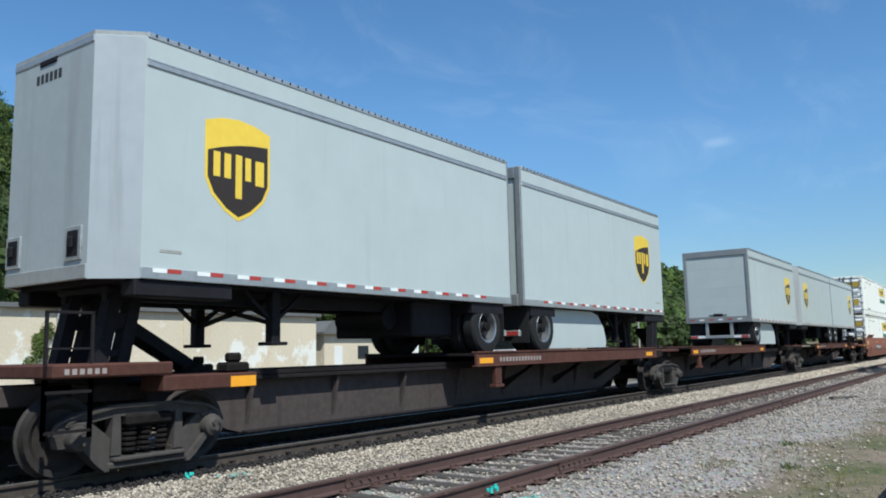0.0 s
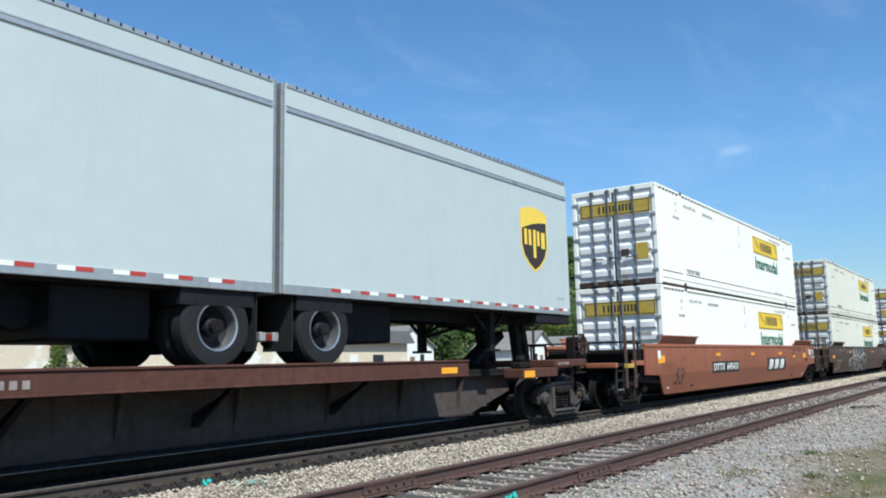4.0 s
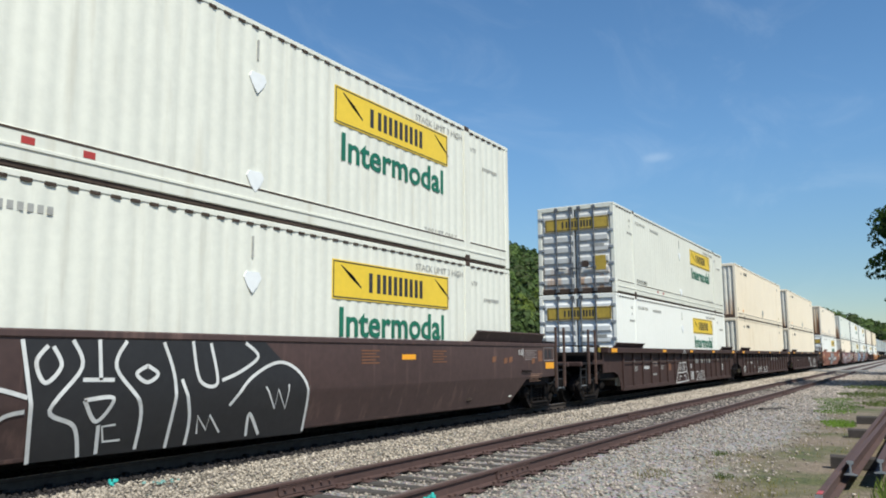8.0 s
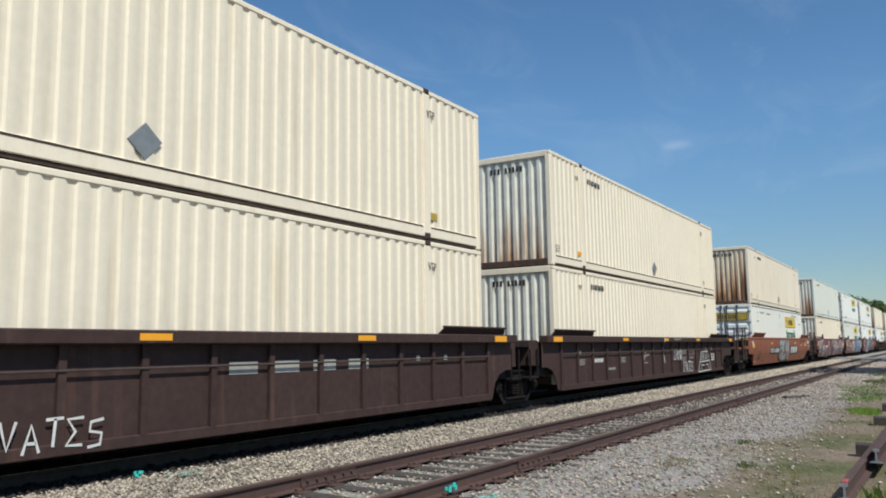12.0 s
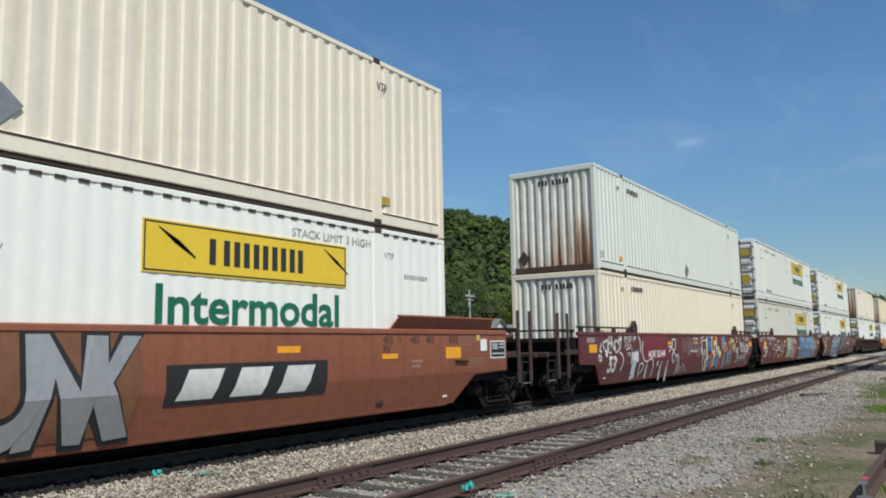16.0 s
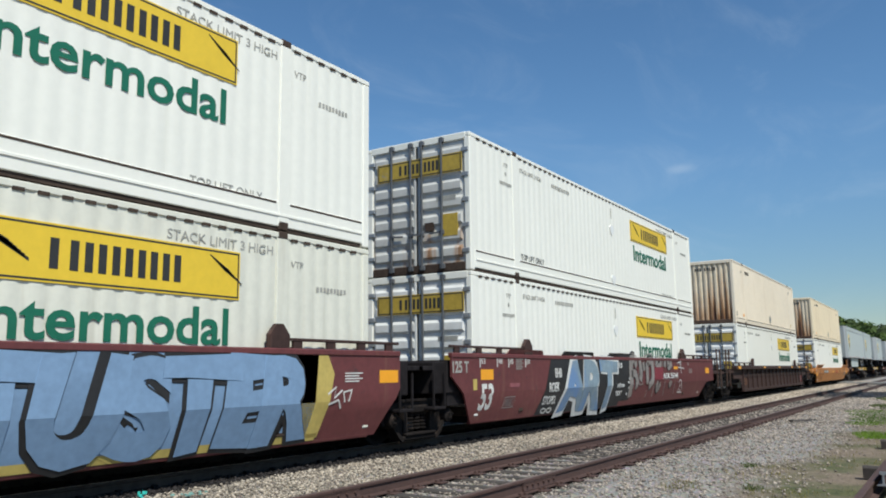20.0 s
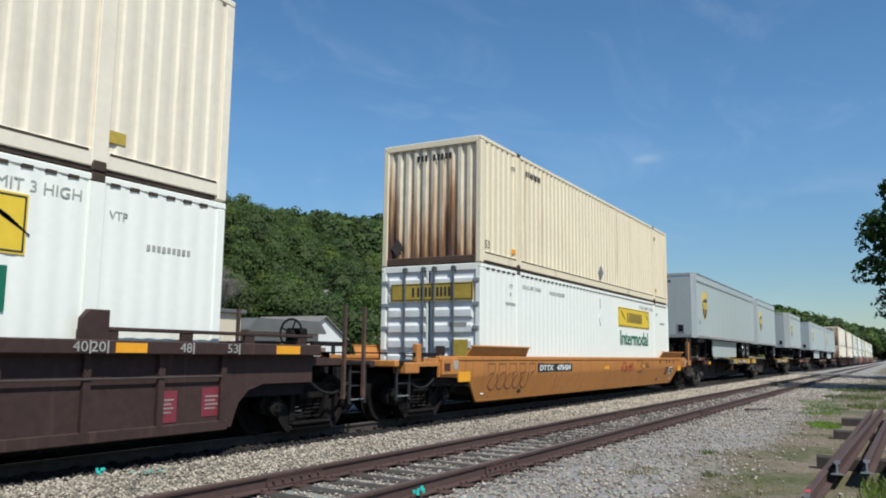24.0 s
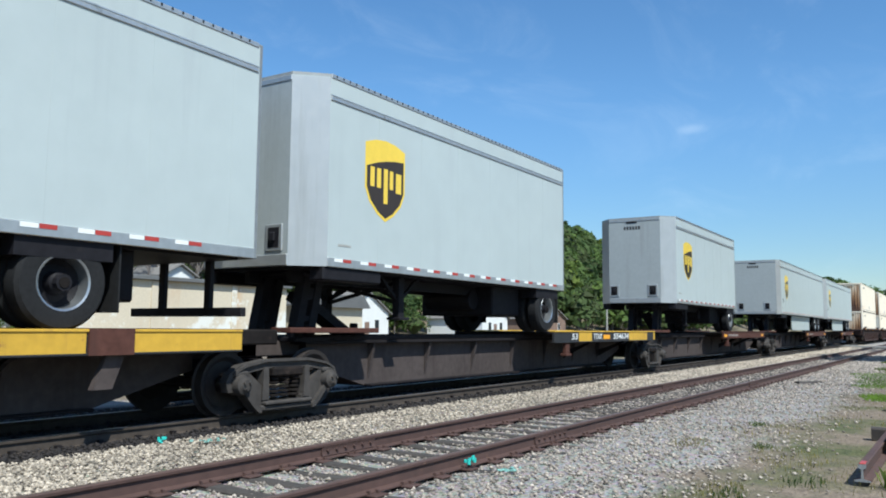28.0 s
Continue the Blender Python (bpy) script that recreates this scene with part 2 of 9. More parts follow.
M = dict(
    trailer=surface("trailer_paint", (0.445, 0.487, 0.478), 0.04, 0.42, big=0.35, fine=2.2, streak=(0.40, 0.43, 0.43), streak_at=(0.58, 0.85), streak_scale=(3, 3, 0.25), bump=0.05),
    trailer_roof=surface("trailer_roof", (0.30, 0.31, 0.31), 0.2, 0.6),
    nose_shaded=surface("shaded_trailer_nose", (0.36, 0.385, 0.385), 0.06, 0.5, big=0.6, streak=(0.28, 0.29, 0.285), streak_at=(0.55, 0.8), streak_scale=(3, 3, 0.25), bump=0.05),
    corner_alu=surface("bare_aluminium_corner", (0.43, 0.44, 0.44), 0.06, 0.4, 0.35, big=0.5, fine=3.0, streak=(0.33, 0.33, 0.32), streak_at=(0.55, 0.8), bump=0.03),
    tuster_blue=surface("faded_blue_spray", (0.20, 0.31, 0.47), 0.12, 0.6, big=0.8),
    pale_green=surface("faded_green_spray", (0.38, 0.44, 0.30), 0.2, 0.7, spots=(0.30, 0.16, 0.15), spots_at=(0.6, 0.72)),
    pale_pink=surface("faded_pink_spray", (0.42, 0.29, 0.27), 0.22, 0.7, spots=(0.20, 0.08, 0.08), spots_at=(0.56, 0.7)),
    dull_red=surface("dull_red_spray", (0.28, 0.09, 0.10), 0.2, 0.7, spots=(0.40, 0.26, 0.25), spots_at=(0.58, 0.7)),
    silver_dull=surface("dull_chrome_spray", (0.30, 0.27, 0.25), 0.25, 0.5, 0.2, spots=(0.10, 0.05, 0.045), spots_at=(0.56, 0.68)),
    alu=surface("aluminium", (0.50, 0.50, 0.49), 0.12, 0.42, 0.7, spots=(0.28, 0.27, 0.25), bump=0.1),
    black=surface("black_steel", (0.017, 0.016, 0.019), 0.25, 0.6, spots=(0.03, 0.027, 0.025)),
    rubber=surface("rubber", (0.022, 0.022, 0.023), 0.2, 0.85, fine=20),
    gold=surface("gold_decal", (0.80, 0.55, 0.06), 0.06, 0.35, bump=0.02),
    brown_decal=surface("brown_decal", (0.035, 0.022, 0.014), 0.1, 0.4, bump=0.02),
    red_tape=surface("red_tape", (0.40, 0.045, 0.035), 0.1, 0.4),
    white_tape=surface("white_tape", (0.80, 0.80, 0.78), 0.06, 0.4),
    box_white=surface("container_white", (0.84, 0.825, 0.75), 0.03, 0.5, streak=(0.74, 0.72, 0.63), streak_at=(0.62, 0.95), bump=0.05),
    box_grimy=surface("container_off_white", (0.71, 0.695, 0.60), 0.06, 0.55, streak=(0.52, 0.48, 0.38), streak_at=(0.56, 0.92), spots=(0.42, 0.36, 0.27), spots_at=(0.7, 0.8), bump=0.08),
    box_dingy=surface("container_dingy_white", (0.70, 0.71, 0.63), 0.05, 0.55, streak=(0.55, 0.55, 0.46), streak_at=(0.56, 0.9), spots=(0.45, 0.42, 0.34), spots_at=(0.72, 0.84), bump=0.06),
    box_tan=surface("container_tan", (0.80, 0.705, 0.565), 0.06, 0.6, streak=(0.52, 0.38, 0.22), streak_at=(0.58, 0.95), spots=(0.34, 0.2, 0.1), spots_at=(0.74, 0.82), bump=0.1),
    box_cream=surface("container_cream", (0.83, 0.725, 0.565), 0.05, 0.6, streak=(0.64, 0.50, 0.32), streak_at=(0.56, 0.92), spots=(0.40, 0.27, 0.17), spots_at=(0.72, 0.84), bump=0.1),
    box_orange_tan=surface("container_faded_tan", (0.78, 0.66, 0.47), 0.06, 0.65, streak=(0.36, 0.22, 0.11), streak_at=(0.60, 0.86), streak_scale=(1.4, 3, 0.16), spots=(0.36, 0.2, 0.1), spots_at=(0.74, 0.84), bump=0.1),
    box_rusty_end=rusty_end("rusty_container_end", (0.72, 0.62, 0.47), 0.30),
    box_end=rusty_end("container_end", (0.72, 0.69, 0.60), 0.20),
    blue_paint=surface("blue_spray", (0.10, 0.22, 0.45), 0.15, 0.6, big=0.8),
    violet_paint=surface("violet_spray", (0.17, 0.17, 0.30), 0.15, 0.6),
    sky_paint=surface("grey_blue_spray", (0.22, 0.29, 0.34), 0.2, 0.6, big=1.2, streak=(0.14, 0.24, 0.42), streak_at=(0.45, 0.6), streak_scale=(1.2, 1.2, 0.8)),
    sand_paint=surface("pale_yellow_spray", (0.68, 0.58, 0.30), 0.12, 0.6),
    red_paint=surface("red_spray", (0.42, 0.05, 0.03), 0.15, 0.6),
    mustard=surface("yellow_spray", (0.55, 0.42, 0.12), 0.15, 0.6),
    pale_paint=surface("pale_spray", (0.42, 0.38, 0.33), 0.2, 0.7, spots=(0.30, 0.40, 0.24), spots_at=(0.5, 0.6), streak=(0.45, 0.2, 0.22), streak_at=(0.6, 0.7)),
    plate_maroon=surface("fresh_maroon", (0.20, 0.028, 0.04), 0.08, 0.55),
    silver_paint=surface("silver_spray", (0.40, 0.40, 0.41), 0.12, 0.45, 0.3),
    faint_white=surface("faded_white_lettering", (0.30, 0.25, 0.23), 0.25, 0.7, spots=(0.10, 0.06, 0.05), spots_at=(0.55, 0.75)),
    ghost_dark=surface("dark_scrawl", (0.10, 0.05, 0.035), 0.25, 0.7),
    soot=surface("black_spray", (0.022, 0.021, 0.022), 0.2, 0.6),
    pale_yellow=surface("pale_yellow_spray", (0.62, 0.55, 0.30), 0.15, 0.6, spots=(0.25, 0.14, 0.1), spots_at=(0.62, 0.78), bump=0.02),
    ghost_pale=surface("faded_orange_lettering", (0.30, 0.17, 0.115), 0.2, 0.65, spots=(0.12, 0.06, 0.05), spots_at=(0.6, 0.75)),
    ghost=surface("faded_graffiti", (0.20, 0.085, 0.04), 0.2, 0.65),
    main_rail=surface("dusty_rail", (0.075, 0.060, 0.050), 0.25, 0.8, streak=(0.05, 0.035, 0.03), streak_at=(0.6, 0.8), bump=0.3),
    alu_dark=surface("dull_metal_frame", (0.25, 0.26, 0.265), 0.15, 0.5, 0.3),
    sill=surface("grey_brown_sill", (0.075, 0.060, 0.056), 0.2, 0.8, streak=(0.045, 0.034, 0.032), streak_at=(0.55, 0.8), spots=(0.10, 0.075, 0.065), spots_at=(0.66, 0.8)),
    rim=surface("wheel_rim", (0.40, 0.41, 0.42), 0.15, 0.35, 0.8),
    rust_sill=surface("rusted_sill", (0.085, 0.050, 0.034), 0.35, 0.85, spots=(0.20, 0.10, 0.05), spots_at=(0.6, 0.75)),
    gap=surface("grimy_rail", (0.07, 0.05, 0.04), 0.3, 0.8),
    door=rusty_end("container_door", (0.56, 0.555, 0.53), 0.12),
    door_white=rusty_end("container_door_white", (0.74, 0.74, 0.72), 0.03),
    rod=surface("lock_rod", (0.14, 0.145, 0.155), 0.25, 0.5, 0.5),
    yellow=surface("yellow_panel", (0.78, 0.53, 0.04), 0.06, 0.45, bump=0.03),
    yellow_worn=surface("worn_yellow_panel", (0.46, 0.32, 0.05), 0.2, 0.55, spots=(0.30, 0.27, 0.2)),
    green=surface("green_lettering", (0.012, 0.14, 0.08), 0.1, 0.5, bump=0.03),
    ink=surface("dark_lettering", (0.03, 0.03, 0.03), 0.2, 0.6, bump=0.03),
    faint=surface("faded_lettering", (0.36, 0.35, 0.32), 0.2, 0.6, bump=0.03),
    white_paint=surface("white_lettering", (0.66, 0.65, 0.62), 0.15, 0.6, spots=(0.3, 0.2, 0.18), spots_at=(0.62, 0.8), bump=0.03),
    terracotta=surface("terracotta_paint", (0.285, 0.095, 0.050), 0.16, 0.6, big=0.25, streak=(0.20, 0.068, 0.04), streak_at=(0.5, 0.8), spots=(0.10, 0.05, 0.035), spots_at=(0.68, 0.8), bump=0.15),
    orange=surface("orange_paint", (0.50, 0.20, 0.045), 0.12, 0.6, big=0.25, streak=(0.34, 0.13, 0.05), streak_at=(0.5, 0.8), spots=(0.15, 0.07, 0.04), spots_at=(0.7, 0.8), bump=0.15),
    brown=surface("brown_oxide_paint", (0.070, 0.040, 0.035), 0.18, 0.62, big=0.3, streak=(0.17, 0.10, 0.08), streak_at=(0.56, 0.85), spots=(0.05, 0.03, 0.027), bump=0.15),
    brown_dark=surface("dark_brown_paint", (0.060, 0.037, 0.033), 0.2, 0.62, big=0.3, streak=(0.13, 0.07, 0.055), streak_at=(0.58, 0.85), bump=0.15),
    maroon=surface("maroon_paint", (0.135, 0.036, 0.036), 0.18, 0.58, big=0.3, streak=(0.19, 0.085, 0.06), streak_at=(0.55, 0.85), spots=(0.06, 0.03, 0.03), bump=0.15),
    spine=surface("rusty_deck_paint", (0.095, 0.042, 0.032), 0.25, 0.65, streak=(0.07, 0.035, 0.028), streak_at=(0.5, 0.75), spots=(0.15, 0.085, 0.06), spots_at=(0.68, 0.8)),
    deck_yellow=surface("yellow_deck_paint", (0.58, 0.34, 0.035), 0.12, 0.6, spots=(0.22, 0.09, 0.04), spots_at=(0.6, 0.7), streak=(0.3, 0.15, 0.05), streak_at=(0.6, 0.85)),
    frame=surface("dark_frame_steel", (0.020, 0.017, 0.018), 0.3, 0.8, spots=(0.03, 0.022, 0.02)),
    cast=surface("cast_steel", (0.016, 0.013, 0.012), 0.35, 0.8, spots=(0.06, 0.042, 0.034), spots_at=(0.56, 0.78), bump=0.3),
    cast_dusty=surface("dusty_cast_steel", (0.052, 0.044, 0.039), 0.35, 0.85, spots=(0.10, 0.06, 0.04), spots_at=(0.64, 0.8), bump=0.3),
    asphalt=surface("asphalt", (0.17, 0.165, 0.155), 0.15, 0.95, fine=30, spots=(0.10, 0.098, 0.095), bump=0.3),
    wheel=surface("wheel_steel", (0.014, 0.012, 0.011), 0.35, 0.7, 0.1, spots=(0.03, 0.022, 0.018), spots_at=(0.6, 0.8)),
    wheel_dusty=surface("dusty_wheel_steel", (0.032, 0.025, 0.022), 0.35, 0.7, 0.1, spots=(0.07, 0.045, 0.033), spots_at=(0.6, 0.8)),
    reflector=surface("amber_reflector", (0.85, 0.36, 0.02), 0.06, 0.35),
    rail=surface("rusty_rail", (0.078, 0.042, 0.034), 0.2, 0.75, spots=(0.14, 0.08, 0.055), bump=0.3),
    rail_top=surface("worn_rail_head", (0.125, 0.085, 0.072), 0.2, 0.5, 0.3),
    rail_bright=surface("polished_rail_head", (0.34, 0.33, 0.33), 0.1, 0.35, 0.8),
    tie=surface("weathered_tie", (0.06, 0.051, 0.045), 0.3, 0.9, fine=14, streak=(0.07, 0.06, 0.055), streak_scale=(2, 30, 2), bump=0.6, bump_at=0.01),
    tie_dark=surface("creosoted_tie", (0.055, 0.045, 0.04), 0.3, 0.9, bump=0.5, bump_at=0.01),
    gravel=surface("gravel", (0.345, 0.292, 0.242), 0.22, 0.95, island=0.55, bump=0.3),
    ballast=surface("ballast", (0.37, 0.312, 0.245), 0.25, 0.95, island=0.58, bump=0.3),
    ballast_dark=surface("fouled_shaded_ballast", (0.024, 0.019, 0.018), 0.25, 0.95, island=0.35, bump=0.3),
    cyan=surface("turquoise_paint", (0.05, 0.50, 0.43), 0.15, 0.7),
    cyan_pale=surface("thin_turquoise_paint", (0.25, 0.48, 0.42), 0.2, 0.8),
    wall=surface("stained_render", (0.62, 0.53, 0.40), 0.1, 0.9, big=0.15, streak=(0.55, 0.36, 0.20), streak_at=(0.6, 0.78), streak_scale=(0.35, 0.35, 0.06), spots=(0.72, 0.70, 0.64), spots_at=(0.54, 0.6), spots_scale=0.4, bump=0.3),
    roof=surface("roof_felt", (0.13, 0.13, 0.13), 0.2, 0.9),
    shingle=surface("roof_shingle", (0.20, 0.185, 0.17), 0.2, 0.9),
    house=surface("white_siding", (0.72, 0.71, 0.68), 0.06, 0.8),
    glass_dark=surface("window_glass", (0.03, 0.035, 0.04), 0.1, 0.12),
    brick=surface("brown_brick", (0.23, 0.15, 0.11), 0.2, 0.9),
    pole=surface("pole_wood", (0.42, 0.40, 0.36), 0.15, 0.9, streak=(0.25, 0.22, 0.19), streak_scale=(8, 8, 0.3)),
    bark=surface("bark", (0.17, 0.14, 0.115), 0.3, 0.95, fine=20, bump=0.6, bump_at=0.02),
    dead=surface("dead_wood", (0.17, 0.145, 0.13), 0.2, 0.95),
    post_rust=surface("rusty_post", (0.085, 0.048, 0.036), 0.3, 0.75, spots=(0.20, 0.10, 0.06), spots_at=(0.55, 0.75)),
    galv=surface("galvanised", (0.40, 0.41, 0.42), 0.15, 0.45, 0.6),
)

for k in ("frame", "sill", "cast", "wheel", "black", "main_rail", "rubber", "spine", "brown_dark", "gap"):
    M[k].node_tree.nodes["Principled BSDF"].inputs["Specular IOR Level"].default_value = 0.12


def leafy(name, dark, lite, tones=None):
    """Leaves: a tone for each leaf; with tones, also a colour for each crown (the mesh's own "tone", 0 to 1)."""
    m, nt, b = nodes_of(name)
    g = nt.nodes.new("ShaderNodeNewGeometry")
    v = coords(nt)
    c = mixed(nt, g.outputs["Random Per Island"], dark, lite)
    if tones:
        at = nt.nodes.new("ShaderNodeAttribute")
        at.attribute_name = "tone"
        cr = nt.nodes.new("ShaderNodeValToRGB")
        cr.color_ramp.elements[0].color, cr.color_ramp.elements[1].color = (*tones[0], 1), (*tones[-1], 1)
        for k in range(1, len(tones) - 1):
            cr.color_ramp.elements.new(k / (len(tones) - 1)).color = (*tones[k], 1)
        nt.links.new(at.outputs["Fac"], cr.inputs["Fac"])
        c = mixed(nt, 1.0, c, cr.outputs[0], "MULTIPLY")
    else:
        big = mixed(nt, ramp(nt, noise_at(nt, v, 0.13, 3), 0.33, 0.67), (0.55, 0.62, 0.55), (1.35, 1.25, 0.95))
        c = mixed(nt, 1.0, c, big, "MULTIPLY")
    nt.links.new(c, b.inputs["Base Color"])
    b.inputs["Roughness"].default_value = 0.75
    b.inputs["Specular IOR Level"].default_value = 0.2
    tr = nt.nodes.new("ShaderNodeBsdfTranslucent")
    nt.links.new(c, tr.inputs["Color"])
    mx = nt.nodes.new("ShaderNodeMixShader")
    mx.inputs[0].default_value = 0.42
    nt.links.new(b.outputs[0], mx.inputs[1])
    nt.links.new(tr.outputs[0], mx.inputs[2])
    nt.links.new(mx.outputs[0], nt.nodes["Material Output"].inputs["Surface"])
    return m


M["leaf"] = leafy("forest_leaf", (0.080, 0.113, 0.040), (0.109, 0.149, 0.052), ((0.80, 0.72, 0.85), (0.62, 0.75, 0.72), (0.98, 1.0, 1.0), (1.15, 1.28, 0.95), (1.55, 1.45, 0.85)))
M["leaf_near"] = leafy("tree_leaf", (0.014, 0.035, 0.010), (0.045, 0.085, 0.02))
M["grass"] = leafy("grass_blade", (0.07, 0.11, 0.03), (0.15, 0.20, 0.06))
M["grass_bright"] = leafy("bright_grass", (0.09, 0.18, 0.03), (0.19, 0.31, 0.065))
M["weed"] = leafy("dry_weed", (0.16, 0.15, 0.05), (0.26, 0.24, 0.10))


def ground_material():
    """Grey gravel, with tan dirt and thin grass away from the tracks; a fouled bed with the train's shade painted in.
    """
    m, nt, b = nodes_of("ground_gravel_and_dirt")
    tc = nt.nodes.new("ShaderNodeTexCoord")
    v = tc.outputs["Object"]
    vo = node(nt, "ShaderNodeTexVoronoi", Scale=22.0)
    nt.links.new(v, vo.inputs["Vector"])
    stone = mixed(nt, ramp(nt, noise_at(nt, v, 40, 2), 0.3, 0.7), (0.155, 0.13, 0.11), (0.38, 0.33, 0.28))
    stone = mixed(nt, 0.45, stone, vo.outputs["Color"], "SOFT_LIGHT")
    hs = nt.nodes.new("ShaderNodeHueSaturation")
    hs.inputs["Saturation"].default_value = 0.6
    nt.links.new(stone, hs.inputs["Color"])
    dirt = mixed(nt, ramp(nt, noise_at(nt, v, 9, 5), 0.3, 0.7), (0.135, 0.102, 0.073), (0.24, 0.185, 0.132))
    turf = mixed(nt, ramp(nt, noise_at(nt, v, 6, 5), 0.3, 0.7), (0.050, 0.062, 0.022), (0.115, 0.115, 0.042))
    soil = mixed(nt, ramp(nt, noise_at(nt, v, 0.5, 5), 0.46, 0.62), dirt, turf)
    sep = nt.nodes.new("ShaderNodeSeparateXYZ")
    nt.links.new(v, sep.inputs[0])
    wob = nt.nodes.new("ShaderNodeMath")
    wob.operation = "MULTIPLY_ADD"
    nt.links.new(noise_at(nt, v, 0.6, 5, 0.65), wob.inputs[0])
    wob.inputs[1].default_value = 3.4
    nt.links.new(sep.outputs["Y"], wob.inputs[2])
    near = ramp(nt, wob.outputs[0], 3.6, 4.3)
    far = ramp(nt, wob.outputs[0], 14.5, 15.5)
    c = mixed(nt, near, soil, hs.outputs[0])
    c = mixed(nt, far, c, soil)
    # fouled track bed, painted near-black to carry the shade under the train
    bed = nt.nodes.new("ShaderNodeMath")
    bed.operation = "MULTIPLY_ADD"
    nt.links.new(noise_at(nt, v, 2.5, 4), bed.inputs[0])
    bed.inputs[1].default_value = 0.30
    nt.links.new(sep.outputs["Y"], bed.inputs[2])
    foul_shade = nt.nodes.new("ShaderNodeMath")
    foul_shade.operation = "MULTIPLY"
    nt.links.new(ramp(nt, bed.outputs[0], 7.80, 8.02), foul_shade.inputs[0])
    nt.links.new(ramp(nt, bed.outputs[0], 13.0, 12.4), foul_shade.inputs[1])
    c = mixed(nt, foul_shade.outputs[0], c, (0.022, 0.018, 0.017))
    nt.links.new(c, b.inputs["Base Color"])
    b.inputs["Roughness"].default_value = 0.95
    bumped(nt, b, vo.outputs["Distance"], 0.7, 0.03)
    return m


M["ground"] = ground_material()


# ---- mesh helpers ----
class Mesh:
    """Collects faces of one part."""
    def __init__(self):
        self.v, self.f = [], []

    def add(self, verts, faces):
        n = len(self.v)
        self.v.extend(verts)
        self.f.extend([tuple(i + n for i in f) for f in faces])
        return self

    def box(self, x0, x1, y0, y1, z0, z1, c=0.0):
        """A box; c: chamfer of all its edges."""
        if c <= 0:
            vs = [(x, y, z) for x in (x0, x1) for y in (y0, y1) for z in (z0, z1)]
            return self.add(vs, [(0, 1, 3, 2), (4, 6, 7, 5), (0, 4, 5, 1), (2, 3, 7, 6), (0, 2, 6, 4), (1, 5, 7, 3)])
        c = min(c, (x1 - x0) / 2.01, (y1 - y0) / 2.01, (z1 - z0) / 2.01)
        bm = bmesh.new()
        bmesh.ops.create_cube(bm, size=1)
        for v in bm.verts:
            v.co = ((x0 + x1) / 2 + v.co.x * (x1 - x0), (y0 + y1) / 2 + v.co.y * (y1 - y0), (z0 + z1) / 2 + v.co.z * (z1 - z0))
        bmesh.ops.bevel(bm, geom=bm.edges[:], offset=c, segments=1, affect="EDGES")
        bm.verts.index_update()
        self.add([tuple(v.co) for v in bm.verts], [tuple(v.index for v in f.verts) for f in bm.faces])
        bm.free()
        return self

    def prism(self, poly, a0, a1, axis="y"):
        """A polygon drawn out along an axis; poly in the two other axes, in order."""
        def at(p, a):
            return {"y": (p[0], a, p[1]), "x": (a, p[0], p[1]), "z": (p[0], p[1], a)}[axis]
        n = len(poly)
        vs = [at(p, a0) for p in poly] + [at(p, a1) for p in poly]
        fs = [(i, (i + 1) % n, n + (i + 1) % n, n + i) for i in range(n)] + [tuple(range(n))[::-1], tuple(range(n, 2 * n))]
        return self.add(vs, fs)

    def rod(self, p, q, r, n=8, r2=None):
        p, q = Vector(p), Vector(q)
        d = (q - p).normalized()
        a = d.orthogonal().normalized()
        b = d.cross(a)
        r2 = r if r2 is None else r2
        vs = [tuple(c + (a * math.cos(k * math.tau / n) + b * math.sin(k * math.tau / n)) * rr) for c, rr in ((p, r), (q, r2)) for k in range(n)]
        return self.add(vs, [(k, (k + 1) % n, n + (k + 1) % n, n + k) for k in range(n)] + [tuple(range(n))[::-1], tuple(range(n, 2 * n))])

    def bar(self, p, q, w, h):
        """A square bar from p to q; w across, h upright."""
        p, q = Vector(p), Vector(q)
        d = (q - p).normalized()
        s = d.cross(Vector((0, 0, 1)))
        s = s.normalized() if s.length > 1e-3 else Vector((0, 1, 0))
        u = s.cross(d)
        vs = [tuple(c + s * i * w / 2 + u * j * h / 2) for c in (p, q) for i, j in ((-1, -1), (1, -1), (1, 1), (-1, 1))]
        return self.add(vs, [(0, 1, 5, 4), (1, 2, 6, 5), (2, 3, 7, 6), (3, 0, 4, 7), (3, 2, 1, 0), (4, 5, 6, 7)])

    def lathe(self, prof, centre, axis="y", n=24):
        """Turns a profile of (radius, along) round an axis."""
        vs, m = [], len(prof)
        for k in range(n):
            c, s = math.cos(k * math.tau / n), math.sin(k * math.tau / n)
            for r, a in prof:
                p = {"y": (r * c, a, r * s), "z": (r * c, r * s, a), "x": (a, r * c, r * s)}[axis]
                vs.append(tuple(Vector(p) + Vector(centre)))
        fs = [(k * m + i, k * m + i + 1, ((k + 1) % n) * m + i + 1, ((k + 1) % n) * m + i) for k in range(n) for i in range(m - 1)]
        return self.add(vs, fs)

    def data(self, name, smooth=30):
        me = bpy.data.meshes.new(name)
        me.from_pydata(self.v, [], self.f)
        bm = bmesh.new()
        bm.from_mesh(me)
        bmesh.ops.recalc_face_normals(bm, faces=bm.faces)
        bm.to_mesh(me)
        bm.free()
        if smooth:
            me.polygons.foreach_set("use_smooth", [True] * len(me.polygons))
            me.set_sharp_from_angle(angle=radians(smooth))
        return me


